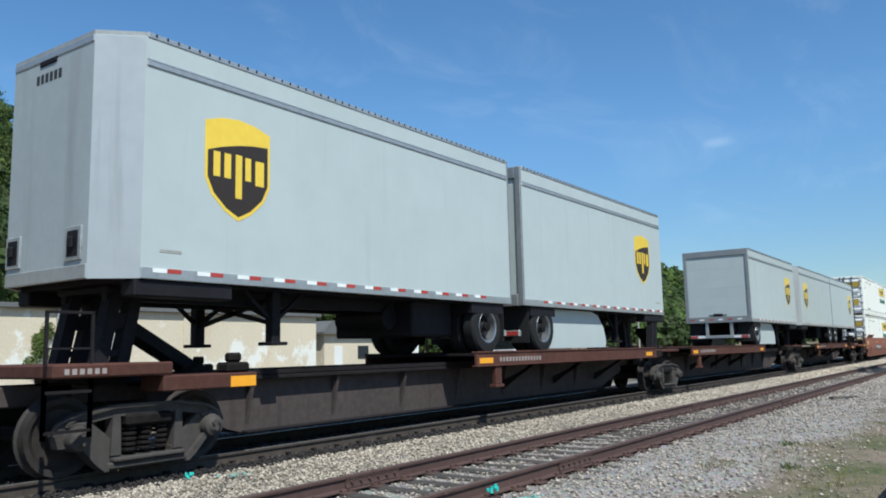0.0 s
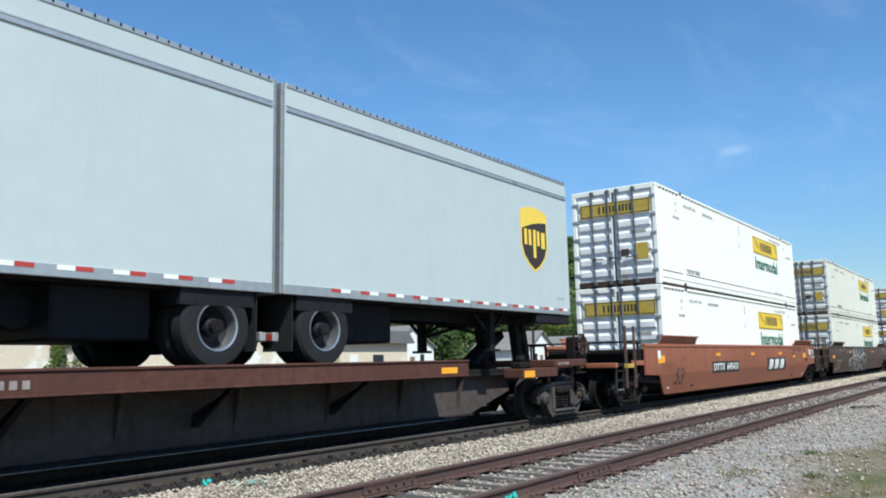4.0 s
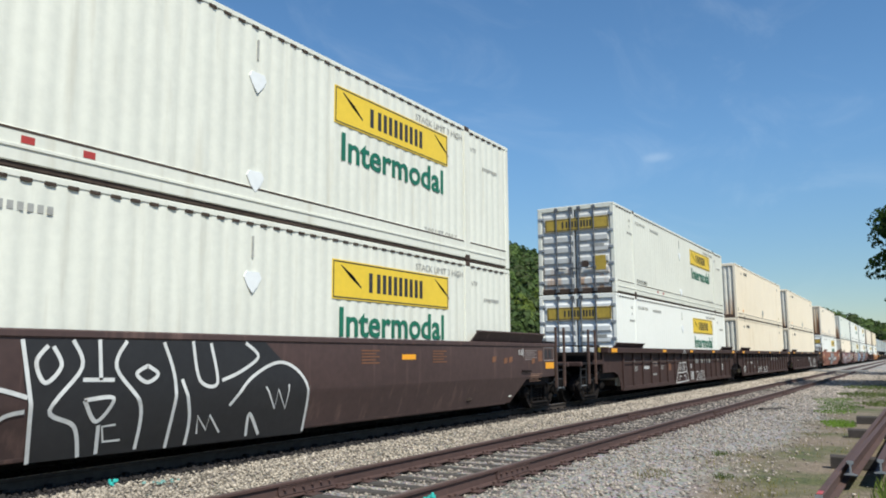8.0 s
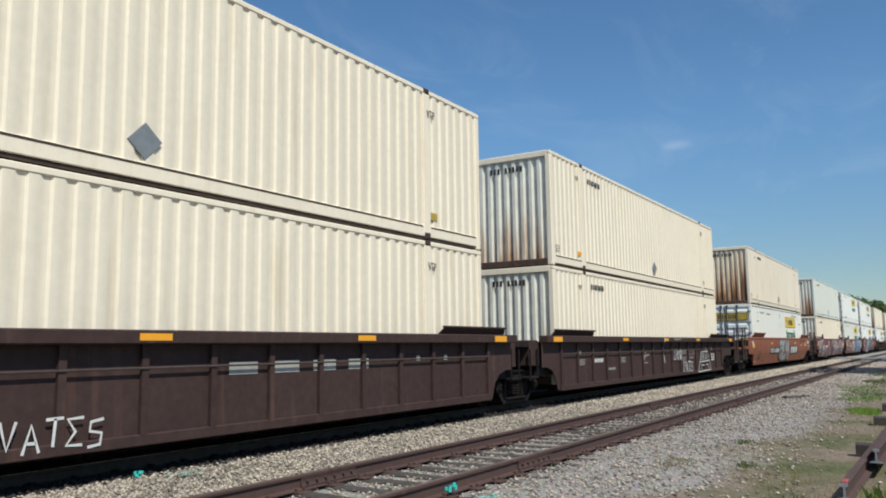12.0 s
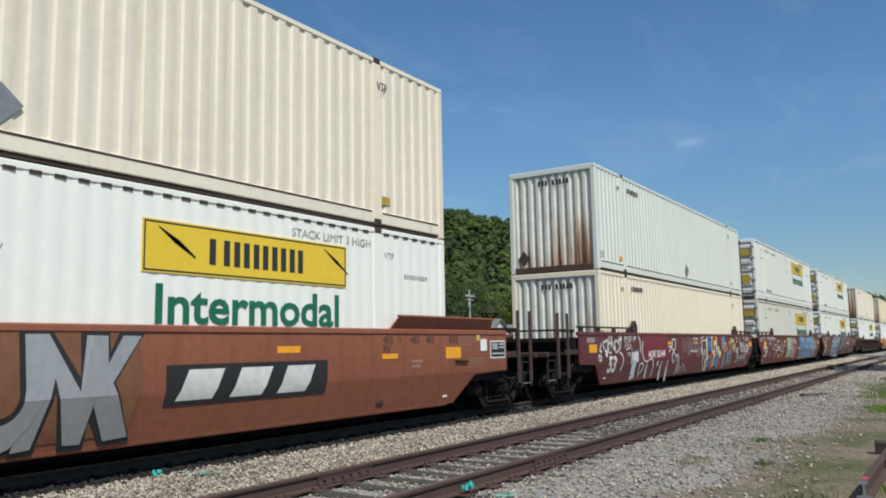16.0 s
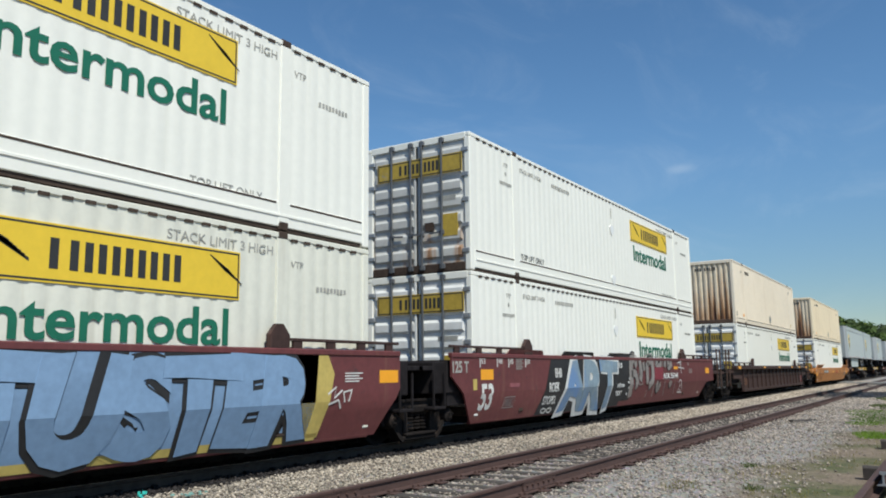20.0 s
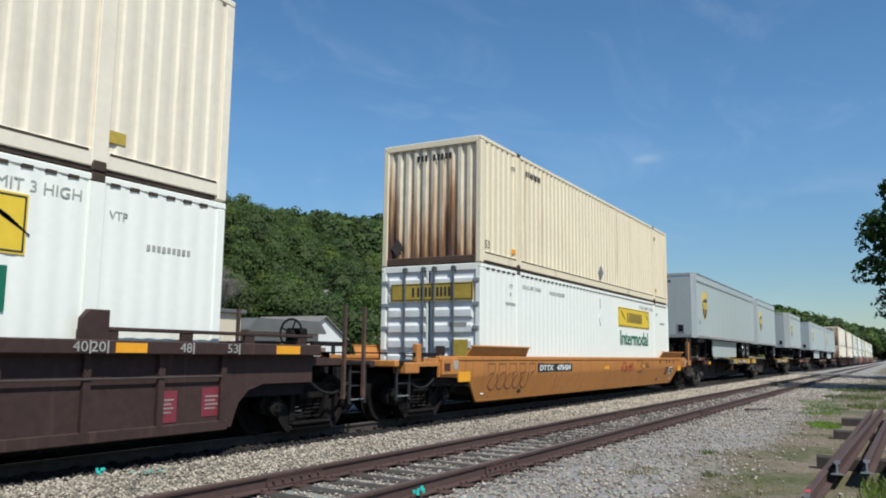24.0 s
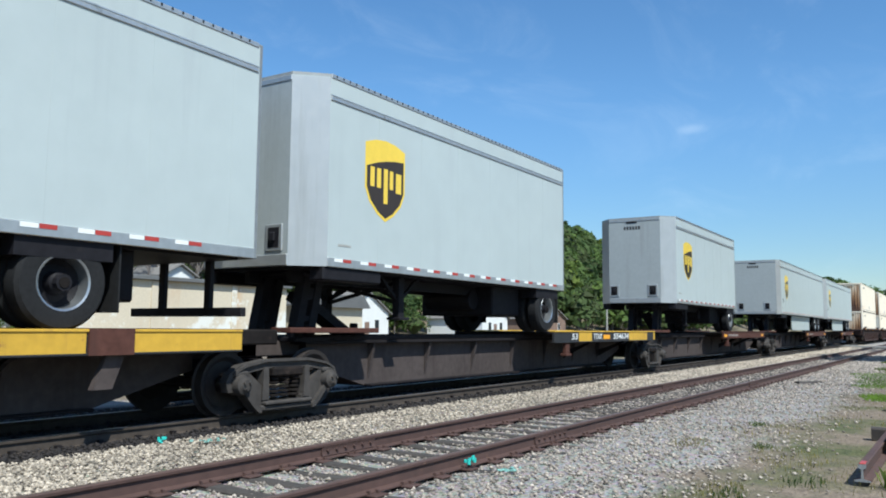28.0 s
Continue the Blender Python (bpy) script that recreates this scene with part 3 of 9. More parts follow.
def part(name, mesh, material, parent, label="", at=None, kind=""):
    """Links a mesh as one object under a thing or a part."""
    me = mesh.data(name) if isinstance(mesh, Mesh) else mesh
    if material and not me.materials:
        me.materials.append(M[material] if isinstance(material, str) else material)
    ob = new(name, me)
    ob.parent = parent
    if at is not None:
        ob.matrix_basis = at if isinstance(at, Matrix) else Matrix.Translation(at)
    if label or kind:
        tagged(ob, label, kind=kind)
    return ob


def thing(name, label, category, group="", kind="", at=None):
    ob = new(name)
    ob.empty_display_size = 0.2
    tagged(ob, label, category, group, kind)
    if at is not None:
        ob.matrix_basis = at if isinstance(at, Matrix) else Matrix.Translation(at)
    return ob


def solid(name, mesh, material, label, category="", group="", kind="", at=None):
    ob = part(name, mesh, material, None, at=at)
    return tagged(ob, label, category, group, kind)


def lettering(text, height, extrude=0.002, offset=0.0, spacing=1.0, shear=0.0):
    """Mesh data of a word that stands in the xz plane, facing -y; its base line at z = 0, and its width."""
    cu = bpy.data.curves.new("word", "FONT")
    cu.body, cu.size, cu.extrude, cu.offset, cu.space_character, cu.shear = text, height / 0.69, extrude, offset, spacing, shear
    cu.resolution_u = 3
    ob = bpy.data.objects.new("word", cu)
    me = bpy.data.meshes.new_from_object(ob)
    bpy.data.objects.remove(ob)
    bpy.data.curves.remove(cu)
    me.transform(Matrix.Rotation(radians(90), 4, "X"))
    xs = [v.co.x for v in me.vertices]
    x0, x1 = min(xs), max(xs)
    me.transform(Matrix.Translation((-x0, 0, 0)))
    return me, x1 - x0


def word(text, x0, x1, z, height, y, material, parent, name="lettering", offset=0.0, shear=0.0, label=""):
    """A word on a side that faces -y, fitted between x0 and x1."""
    me, w = lettering(text, height, offset=offset, shear=shear)
    me.transform(Matrix.Diagonal(((x1 - x0) / w, 1, 1, 1)))
    return part(name, me, material, parent, label, at=(x0, y, z), kind="stuff")


def stroke(points, width, y, out=0.003):
    """A painted line on a side that faces -y: a flat ribbon with its own thickness, through points in x, z."""
    m = Mesh()
    pts = [Vector((x, 0, z)) for x, z in points]
    side = []
    for i, p in enumerate(pts):
        d = (pts[min(i + 1, len(pts) - 1)] - pts[max(i - 1, 0)]).normalized()
        side.append(Vector((-d.z, 0, d.x)) * width / 2)
    vs = [tuple(p + s + Vector((0, yy, 0))) for p, s0 in zip(pts, side) for s in (s0, -s0) for yy in (y, y - out)]
    fs = []
    for i in range(len(pts) - 1):
        a, b = i * 4, i * 4 + 4
        fs += [(a, b, b + 1, a + 1), (a + 1, b + 1, b + 3, a + 3), (a + 3, b + 3, b + 2, a + 2), (a + 2, b + 2, b, a)]
    fs += [(0, 1, 3, 2), tuple(len(vs) - 4 + k for k in (0, 2, 3, 1))]
    return m.add(vs, fs)


def curvy(points, n=6):
    """Smooth points through a few given ones."""
    p = [points[0]] + list(points) + [points[-1]]
    out = []
    for i in range(1, len(p) - 2):
        for k in range(n):
            t = k / n
            out.append(tuple(0.5 * (2 * p[i][j] + (p[i+1][j] - p[i-1][j]) * t + (2*p[i-1][j] - 5*p[i][j] + 4*p[i+1][j] - p[i+2][j]) * t * t
                                    + (3*p[i][j] - p[i-1][j] - 3*p[i+1][j] + p[i+2][j]) * t**3) for j in (0, 1)))
    return out + [tuple(points[-1])]


# ---- ground and tracks ----
Y_NEAR, Y_FAR = 4.41, 5.91       # rails of the siding
Z_SIDE = 0.135                   # top of its rails


CREST_X = (20, 60, 66, 72, 80, 92, 104, 118, 128, 137, 144, 158, 183, 200, 224, 259, 300, 430)
CREST_Z = (38, 41, 39, 34.5, 35.5, 37.5, 38.0, 38.0, 36.5, 32, 28, 30, 33, 33, 38, 40, 38, 33)


def height(x, y):
    """The lie of the land: flat by the tracks, a wooded hill beyond the street."""
    z = 0.0
    if 6.4 < y < 12.0:
        z = 0.07 * min(1, (y - 6.4) / 0.9) * min(1, (12.0 - y) / 0.9)
    if 3.9 < y < 6.35:
        z = -0.05 * min(1, (y - 3.9) / 0.45) * min(1, (6.35 - y) / 0.3)
    if y > 72:
        k = min(1, (y - 72) / 80.0)
        top = float(np.interp(x, CREST_X, CREST_Z)) + 0.6 * math.sin(x / 7.0)
        z = top * (k * k * (3 - 2 * k))
    if x > 560:
        z = max(z, min(1, (x - 560) / 160.0) * min(28, max(3.0, 8 + (y - 15) * 0.29)))
    return z


def ground():
    xs = [-1500, -700, -300, -150, -80, -40, -20] + [-12 + i * 1.5 for i in range(40)] + [50 + i * 6 for i in range(26)] + [220 + i * 30 for i in range(30)] + [1200, 1600, 2400]
    ys = [-1500, -600, -250, -100, -50, -25, -12, -6, -3, -1.5, 0, 1, 2, 3, 3.6, 4.4, 5.2, 5.9, 6.4, 7.3, 8.2, 9.1, 10, 11, 11.1, 12, 14, 18, 24, 32, 42, 55, 66, 72] + \
         [78 + 8 * i for i in range(12)] + [180, 220, 300, 500, 900, 1600]
    n = len(ys)
    vs = [(x, y, height(x, y) - 0.02 + (0.02 * noise.noise(Vector((x * 0.7, y * 0.9, 3))) if abs(y) < 30 else 0)) for x in xs for y in ys]
    fs = [(i * n + j, (i + 1) * n + j, (i + 1) * n + j + 1, i * n + j + 1) for i in range(len(xs) - 1) for j in range(n - 1)]
    m = Mesh().add(vs, fs)
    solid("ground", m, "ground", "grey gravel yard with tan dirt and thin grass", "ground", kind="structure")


ground()

RAIL_OUT = [(-0.07, 0), (0.07, 0), (0.07, 0.012), (0.012, 0.028), (0.009, 0.115), (0.034, 0.128), (0.036, 0.152), (0.028, 0.160),
            (-0.028, 0.160), (-0.036, 0.152), (-0.034, 0.128), (-0.009, 0.115), (-0.012, 0.028), (-0.07, 0.012)]


def rail(parent, y, top, x0, x1, body, head, name="rail"):
    m = Mesh().prism([(y + a, top - 0.160 + b) for a, b in RAIL_OUT], x0, x1, "x")
    r = part(name, m, body, parent)
    h = Mesh().prism([(y - 0.026, top - 0.001), (y + 0.026, top - 0.001), (y + 0.024, top + 0.002), (y - 0.024, top + 0.002)], x0, x1, "x")
    part("rail_head", h, head, r)
    return r


def plank(rnd, l, w, h):
    """A weathered tie: bowed, with split and rounded edges."""
    m = Mesh()
    n = 7
    vs, fs = [], []
    for i in range(n):
        y = (i / (n - 1) - 0.5) * l
        ww, dz = w / 2 * rnd.uniform(0.9, 1.05), rnd.uniform(-0.012, 0.008)
        vs += [(-ww, y, -h), (-ww, y, dz - 0.02), (-ww + 0.025, y, dz), (0.0, y, dz + rnd.uniform(-0.012, 0.004)), (ww - 0.025, y, dz), (ww, y, dz - 0.02), (ww, y, -h)]
    for i in range(n - 1):
        for j in range(6):
            a = i * 7 + j
            fs.append((a, a + 7, a + 8, a + 1))
    fs += [tuple(range(7)), tuple(range((n - 1) * 7, n * 7))[::-1]]
    return m.add(vs, fs)


TIE_STEP = 0.52


def siding():
    rnd = random.Random(4)
    t = thing("siding_track", "rusty disused siding track on weathered timber ties", "railway track", kind="structure")
    for y, joints in ((Y_NEAR, (9.13, 21.0, 32.9)), (Y_FAR, (7.0, 18.9, 30.8))):
        xs = [-60.0, joints[0], joints[1], joints[2], 300.0]
        for a, b in zip(xs, xs[1:]):
            r = rail(t, y, Z_SIDE, a + 0.004, b - 0.004, "rail", "rail_top")
        for x in joints:
            j = Mesh()
            for s in (-1, 1):
                j.prism([(y + s * 0.012, Z_SIDE - 0.125), (y + s * 0.045, Z_SIDE - 0.13), (y + s * 0.030, Z_SIDE - 0.09), (y + s * 0.030, Z_SIDE - 0.06), (y + s * 0.040, Z_SIDE - 0.035), (y + s * 0.012, Z_SIDE - 0.036)], x - 0.46, x + 0.46, "x")
            jb = part("joint_bar", j, "rail", t, "rusty bolted joint bar")
            for k in range(6):
                xx = x - 0.375 + k * 0.15
                part("bolt", Mesh().rod((xx, y - 0.06, Z_SIDE - 0.078), (xx, y + 0.06, Z_SIDE - 0.078), 0.017, 6), "rail", jb)
    kinds = [plank(rnd, 2.6, 0.19, 0.15).data("tie") for _ in range(6)]
    for me in kinds:
        me.materials.append(M["tie"])
    plate = Mesh()
    for s in (-1, 1):
        plate.box(-0.09, 0.09, -0.17, 0.17, 0, 0.016, 0.004)
        break
    plate.box(-0.075, -0.055, -0.09, -0.05, 0.01, 0.05, 0.004).box(0.055, 0.075, 0.05, 0.09, 0.01, 0.05, 0.004).box(0.035, 0.055, -0.1, -0.06, 0.01, 0.045, 0.004)
    pm = plate.data("tie_plate")
    pm.materials.append(M["rail"])
    x, k = -6.0, 0
    while k < 150:
        x = -6.0 + TIE_STEP * k + rnd.uniform(-0.02, 0.02)
        z = Z_SIDE - 0.160 - 0.014
        o = part("tie", rnd.choice(kinds), None, t, at=pose(x, (Y_NEAR + Y_FAR) / 2 + rnd.uniform(-0.1, 0.1), z, rnd.uniform(-0.4, 0.4), 0, rnd.uniform(-1.2, 1.2)))
        if 0 < x < 34:
            for y in (Y_NEAR, Y_FAR):
                part("tie_plate", pm, None, t, at=(x, y, z))
        k += 1
    return t


def main_track():
    rnd = random.Random(8)
    t = thing("main_track", "main line with polished rails on dark ties", "railway track", kind="structure")
    for y in (YC - 0.755, YC + 0.755):
        rail(t, y, ZR, -80, 560, "main_rail", "rail_bright")
    kinds = [plank(rnd, 2.6, 0.23, 0.18).data("tie") for _ in range(4)]
    for me in kinds:
        me.materials.append(M["tie_dark"])
    for k in range(110):
        part("tie", rnd.choice(kinds), None, t, at=pose(-5 + k * 0.5 + rnd.uniform(-0.03, 0.03), YC, ZR - 0.168, 0, 0, rnd.uniform(-1, 1)))
    a = Mesh()
    for k in range(90):
        xx = 0.5 + k * 0.5
        a.box(xx - 0.03, xx + 0.03, YC - 0.755 - 0.105, YC - 0.755 - 0.045, ZR - 0.16, ZR - 0.10)
    part("rail_anchors", a, "frame", t, kind="stuff")


siding()
main_track()


def faceted(name, v, f, material):
    """A mesh of many alike faces out of arrays of corners and of their indices."""
    me = bpy.data.meshes.new(name)
    n, k = f.shape
    me.vertices.add(len(v))
    me.vertices.foreach_set("co", np.ascontiguousarray(v, np.float32).ravel())
    me.loops.add(n * k)
    me.loops.foreach_set("vertex_index", np.ascontiguousarray(f, np.int32).ravel())
    me.polygons.add(n)
    me.polygons.foreach_set("loop_start", np.arange(0, n * k, k, dtype=np.int32))
    me.update(calc_edges=True)
    me.materials.append(M[material])
    return me


def stones(name, material, label, seed, count, box, size, density=None, sink=0.3):
    """Loose stones, each a lump of its own, joined."""
    rs = np.random.RandomState(seed)
    x0, x1, y0, y1 = box
    # more stones near the x0 end, where they are seen largest
    u = rs.rand(count) ** 2.3
    x = x0 + (x1 - x0) * u
    y = y0 + (y1 - y0) * rs.rand(count)
    keep = np.ones(count, bool)
    if density is not None:
        keep = rs.rand(count) < density(x, y)
    x, y = x[keep], y[keep]
    n = len(x)
    s = size * (0.5 + rs.rand(n) ** 2 * 1.1) * (1 + np.clip((x - 14) / 30, 0, 1.8))
    base = np.array([(1, 0, 0), (0, 1, 0), (-1, 0, 0), (0, -1, 0), (0, 0, 0.75), (0, 0, -0.6)], float)
    v = base[None] * (0.7 + 0.6 * rs.rand(n, 6, 1)) + (rs.rand(n, 6, 3) - 0.5) * 0.35
    a = rs.rand(n) * math.tau
    ca, sa = np.cos(a), np.sin(a)
    vx = v[:, :, 0] * ca[:, None] - v[:, :, 1] * sa[:, None]
    vy = v[:, :, 0] * sa[:, None] + v[:, :, 1] * ca[:, None]
    z = np.array([height(0, yy) for yy in np.linspace(y0, y1, 60)])
    zz = np.interp(y, np.linspace(y0, y1, 60), z) - 0.012 + rs.rand(n) * 0.02
    v = np.stack([vx * s[:, None] + x[:, None], vy * s[:, None] + y[:, None], v[:, :, 2] * s[:, None] * 0.8 + zz[:, None]], 2).reshape(-1, 3)
    f = np.array([(0, 1, 4), (1, 2, 4), (2, 3, 4), (3, 0, 4), (1, 0, 5), (2, 1, 5), (3, 2, 5), (0, 3, 5)])
    f = (f[None] + (np.arange(n) * 6)[:, None, None]).reshape(-1, 3)
    return tagged(new(name, faceted(name, v, f, material)), label, "gravel", kind="stuff")


def by_dirt(x, y):
    on_tie = (abs((x + 6.0 + TIE_STEP / 2) % TIE_STEP - TIE_STEP / 2) < 0.10) & (y > 3.95) & (y < 6.45)
    rails = (abs(y - Y_NEAR) < 0.09) | (abs(y - Y_FAR) < 0.09)
    return np.clip((x + 1.0) / 4.0, 0, 1) * np.clip((y - 1.3) / 1.6, 0.03, 1) * np.where(rails, 0, np.where(on_tie, 0.10, 1))


stones("gravel", "gravel", "loose grey crushed gravel beside the siding", 2, 105000, (-1.0, 84, 0.2, 6.6), 0.020, by_dirt)
stones("ballast_stones", "ballast", "pale tan ballast stones between the tracks", 3, 56000, (2.0, 86, 6.45, 7.74), 0.022)
# fouled stones whose colour also holds the shade below the cars
stones("ballast_stones", "ballast_dark", "fouled ballast stones under the train, coloured near-black for its shade", 5, 15000, (1.0, 60, 7.66, 12.0), 0.030)
stones("ballast_stones", "ballast_dark", "fouled ballast stones beside the rail, coloured near-black for shade", 15, 9000, (1.0, 60, 7.60, 8.25), 0.024)


def splash(at, seed, r, tall):
    """Turquoise marking: a crumpled upright tag, or a thin spatter over the stones."""
    rnd = random.Random(seed)
    m = Mesh()
    for _ in range(7 if tall else 16):
        cx, cy = rnd.gauss(0, r), rnd.gauss(0, r * 0.6)
        k = rnd.uniform(0.012, 0.028)
        h = rnd.uniform(0.015, 0.05) if tall else 0.012
        z0 = rnd.uniform(0.0, 0.06) if tall else 0.018
        m.add([(cx + k * math.cos(a) * rnd.uniform(0.6, 1.2), cy + k * math.sin(a) * rnd.uniform(0.6, 1.2), zz) for zz in (z0, z0 + h) for a in [i * math.tau / 6 for i in range(6)]],
              [(0, 1, 7, 6), (1, 2, 8, 7), (2, 3, 9, 8), (3, 4, 10, 9), (4, 5, 11, 10), (5, 0, 6, 11), (6, 7, 8, 9, 10, 11)])
    solid("paint_splash", m, "cyan" if tall else "cyan_pale", "crumpled turquoise marking tag between the stones" if tall else "thin turquoise marking paint spattered on stones", "paint mark", "paint marks", kind="stuff", at=at)


splash((6.98, 4.28, 0.02), 1, 0.032, True)
splash((6.92, 3.80, 0.0), 2, 0.07, False)
splash((5.80, 7.62, 0.075), 3, 0.035, True)
splash((6.15, 7.28, 0.075), 4, 0.10, False)


# ---- stack of old rails beside the yard ----
def rail_stack():
    t = thing("rail_stack", "stack of old rusty rails lying on timber blocks", "rails")
    rnd = random.Random(12)
    for i, (x, y0) in enumerate(((11.9, 0.42), (16.25, 0.50), (19.5, 0.55))):
        m = plank(rnd, 2.4, 0.2, 0.16).data("timber_block")
        m.materials.append(M["tie_dark"])
        part("timber_block", m, None, t, at=pose(x, y0 - 0.55, 0.15, 0, 0, 4))
    start = [(8.25, 0.86, 0.0), (9.9, 0.70, 0.0), (10.2, 0.42, 0.0), (10.0, 0.12, 0.0), (10.6, -0.28, 0.0), (10.9, -0.6, 0.0)]
    for k, (x, y, z) in enumerate(start):
        l = 11.5
        m = Mesh().prism([(a, 0.15 + z + b) for a, b in RAIL_OUT], 0, l, "x")
        tilt = -1.6 if k == 0 else rnd.uniform(-0.2, 0.2)
        r = part("rail", m, "rail", t, at=pose(x, y, 0.0 if k else -0.13, 0, 0 if k else -0.7, -1.2 + rnd.uniform(-0.4, 0.4)))
        if k < 5:
            part("cut_end", Mesh().prism([(a * 0.98, 0.151 + z + b * 0.98) for a, b in RAIL_OUT], -0.004, 0.0, "x"), "galv", r, "bright saw-cut rail end")
    part("paint_mark", Mesh().box(8.27, 8.45, 0.83, 0.89, 0.165, 0.187, 0.01), "red_tape", t, "red paint on the rail end")


rail_stack()


def loose_plank():
    m = plank(random.Random(9), 0.95, 0.16, 0.05).data("timber_plank")
    m.materials.append(M["tie_dark"])
    tagged(new("timber_plank", m), "short dark timber plank lying on the gravel", "plank").matrix_basis = pose(23.3, 3.45, 0.055, 0, 0, 62)


loose_plank()


def crossing():
    """A level crossing far down the line."""
    x0, x1 = 73.5, 79.5
    m = Mesh()
    for y0, y1, z in ((-60, 3.7, 0.03), (3.7, 4.36, 0.12), (4.48, 5.84, 0.12), (5.98, 7.4, 0.12), (7.4, 8.24, 0.18), (8.46, 9.74, 0.18), (9.98, 10.9, 0.18), (10.9, 44, 0.10)):
        m.box(x0, x1, y0, y1, -0.3, z, 0.01)
    solid("road", m, "asphalt", "grey asphalt road crossing the tracks", "road", kind="structure")


crossing()


# ---- plants ----
def tufts(name, material, label, seed, spots, count, h):
    rs = random.Random(seed)
    m = Mesh()
    for _ in range(count):
        x, y, r = rs.choice(spots)
        a, d = rs.uniform(0, math.tau), r * math.sqrt(rs.random())
        px, py = x + d * math.cos(a) * 1.6, y + d * math.sin(a)
        hh = h * rs.uniform(0.35, 1.1)
        b = rs.uniform(0, math.tau)
        w = hh * 0.10
        lx, ly = hh * rs.uniform(-0.5, 0.5), hh * rs.uniform(-0.5, 0.5)
        m.add([(px - w * math.cos(b), py - w * math.sin(b), -0.01), (px + w * math.cos(b), py + w * math.sin(b), -0.01),
               (px + lx * 0.5 + w * 0.7 * math.cos(b), py + ly * 0.5 + w * 0.7 * math.sin(b), hh * 0.65), (px + lx, py + ly, hh)], [(0, 1, 2), (0, 2, 3)])
    me = bpy.data.meshes.new(name)
    me.from_pydata(m.v, [], m.f)
    me.materials.append(M[material])
    tagged(new(name, me), label, "grass", kind="stuff")


tufts("grass", "grass", "bright green grass patches at the yard's edge", 5,
      [(31, 1.2, 1.2), (12.0, -0.6, 0.8), (13.5, -1.6, 1.2), (37, 0.6, 1.6)], 3800, 0.05)
tufts("grass", "grass_bright", "fresh bright green grass patches beside the siding", 15,
      [(18.6, 1.45, 0.30), (19.4, 1.55, 0.35), (23, 1.9, 0.5), (25, 1.9, 0.6), (27, 2.1, 0.6), (29.0, 2.4, 0.6)], 4200, 0.055)
tufts("weeds", "weed", "dry low weeds scattered in the gravel", 6,
      [(7.2, 1.9, 0.25), (8.4, 1.1, 0.7), (9.6, 1.7, 0.5), (11.6, 2.3, 0.6), (14, 1.6, 0.9), (10, 2.9, 0.25), (17, 1.4, 0.8), (8.8, 0.3, 0.5)], 1700, 0.045)
tufts("weeds", "grass", "small green weeds beside the rail stack", 7, [(7.0, 1.75, 0.16), (9.0, 0.2, 0.3), (10.2, 2.1, 0.12), (12.5, 2.6, 0.15), (8.0, 1.3, 0.2)], 380, 0.06)


tufts("weeds", "grass", "tall green weeds growing round the rail ends", 8, [(9.1, 0.25, 0.22), (9.6, 0.0, 0.25), (8.9, -0.25, 0.3), (9.9, 0.3, 0.2), (8.3, 0.55, 0.15)], 420, 0.17)
tufts("grass", "grass", "rough green grass under the trees at the yard's edge", 16, [(30, -1.2, 1.8), (36, -1.5, 2.2), (24, -1.0, 1.4), (42, -0.6, 2.2), (27, 0.6, 0.9), (33, 1.6, 1.0), (40, 1.9, 1.0)], 6500, 0.10)


def leaves_on(centres, rs, per, size, flat=0.75, loose=1.0):
    """Leaf clumps scattered over the outer half of rounded masses; arrays of corners."""
    out = []
    for cx, cy, cz, r in centres:
        d = rs.normal(size=(per, 3))
        d /= np.linalg.norm(d, axis=1)[:, None]
        d[:, 2] = np.where(d[:, 2] < -0.45, -d[:, 2], d[:, 2])
        rad = r * (0.62 + 0.42 * rs.rand(per) ** 0.6)
        p = np.array((cx, cy, cz)) + d * rad[:, None] * np.array((1, 1, flat))
        a = rs.normal(size=(per, 3)) + d * 0.2
        a = np.cross(d + rs.normal(size=(per, 3)) * 0.55 * loose, a)
        a /= np.linalg.norm(a, axis=1)[:, None]
        b = np.cross(d + rs.normal(size=(per, 3)) * 0.4 * loose, a)
        b /= np.linalg.norm(b, axis=1)[:, None] + 1e-6
        s = size * (0.6 + 0.8 * rs.rand(per))[:, None]
        out.append(np.stack([p - a * s * 0.9, p + b * s * 0.55, p + a * s * 1.0, p - b * s * 0.55 + d * s * 0.3], 1))
    return np.concatenate(out)


def leaf_mesh(name, quads, material):
    n = len(quads)
    v = quads.reshape(-1, 3)
    f = np.arange(n * 4).reshape(n, 4)
    return faceted(name, v, f, material)


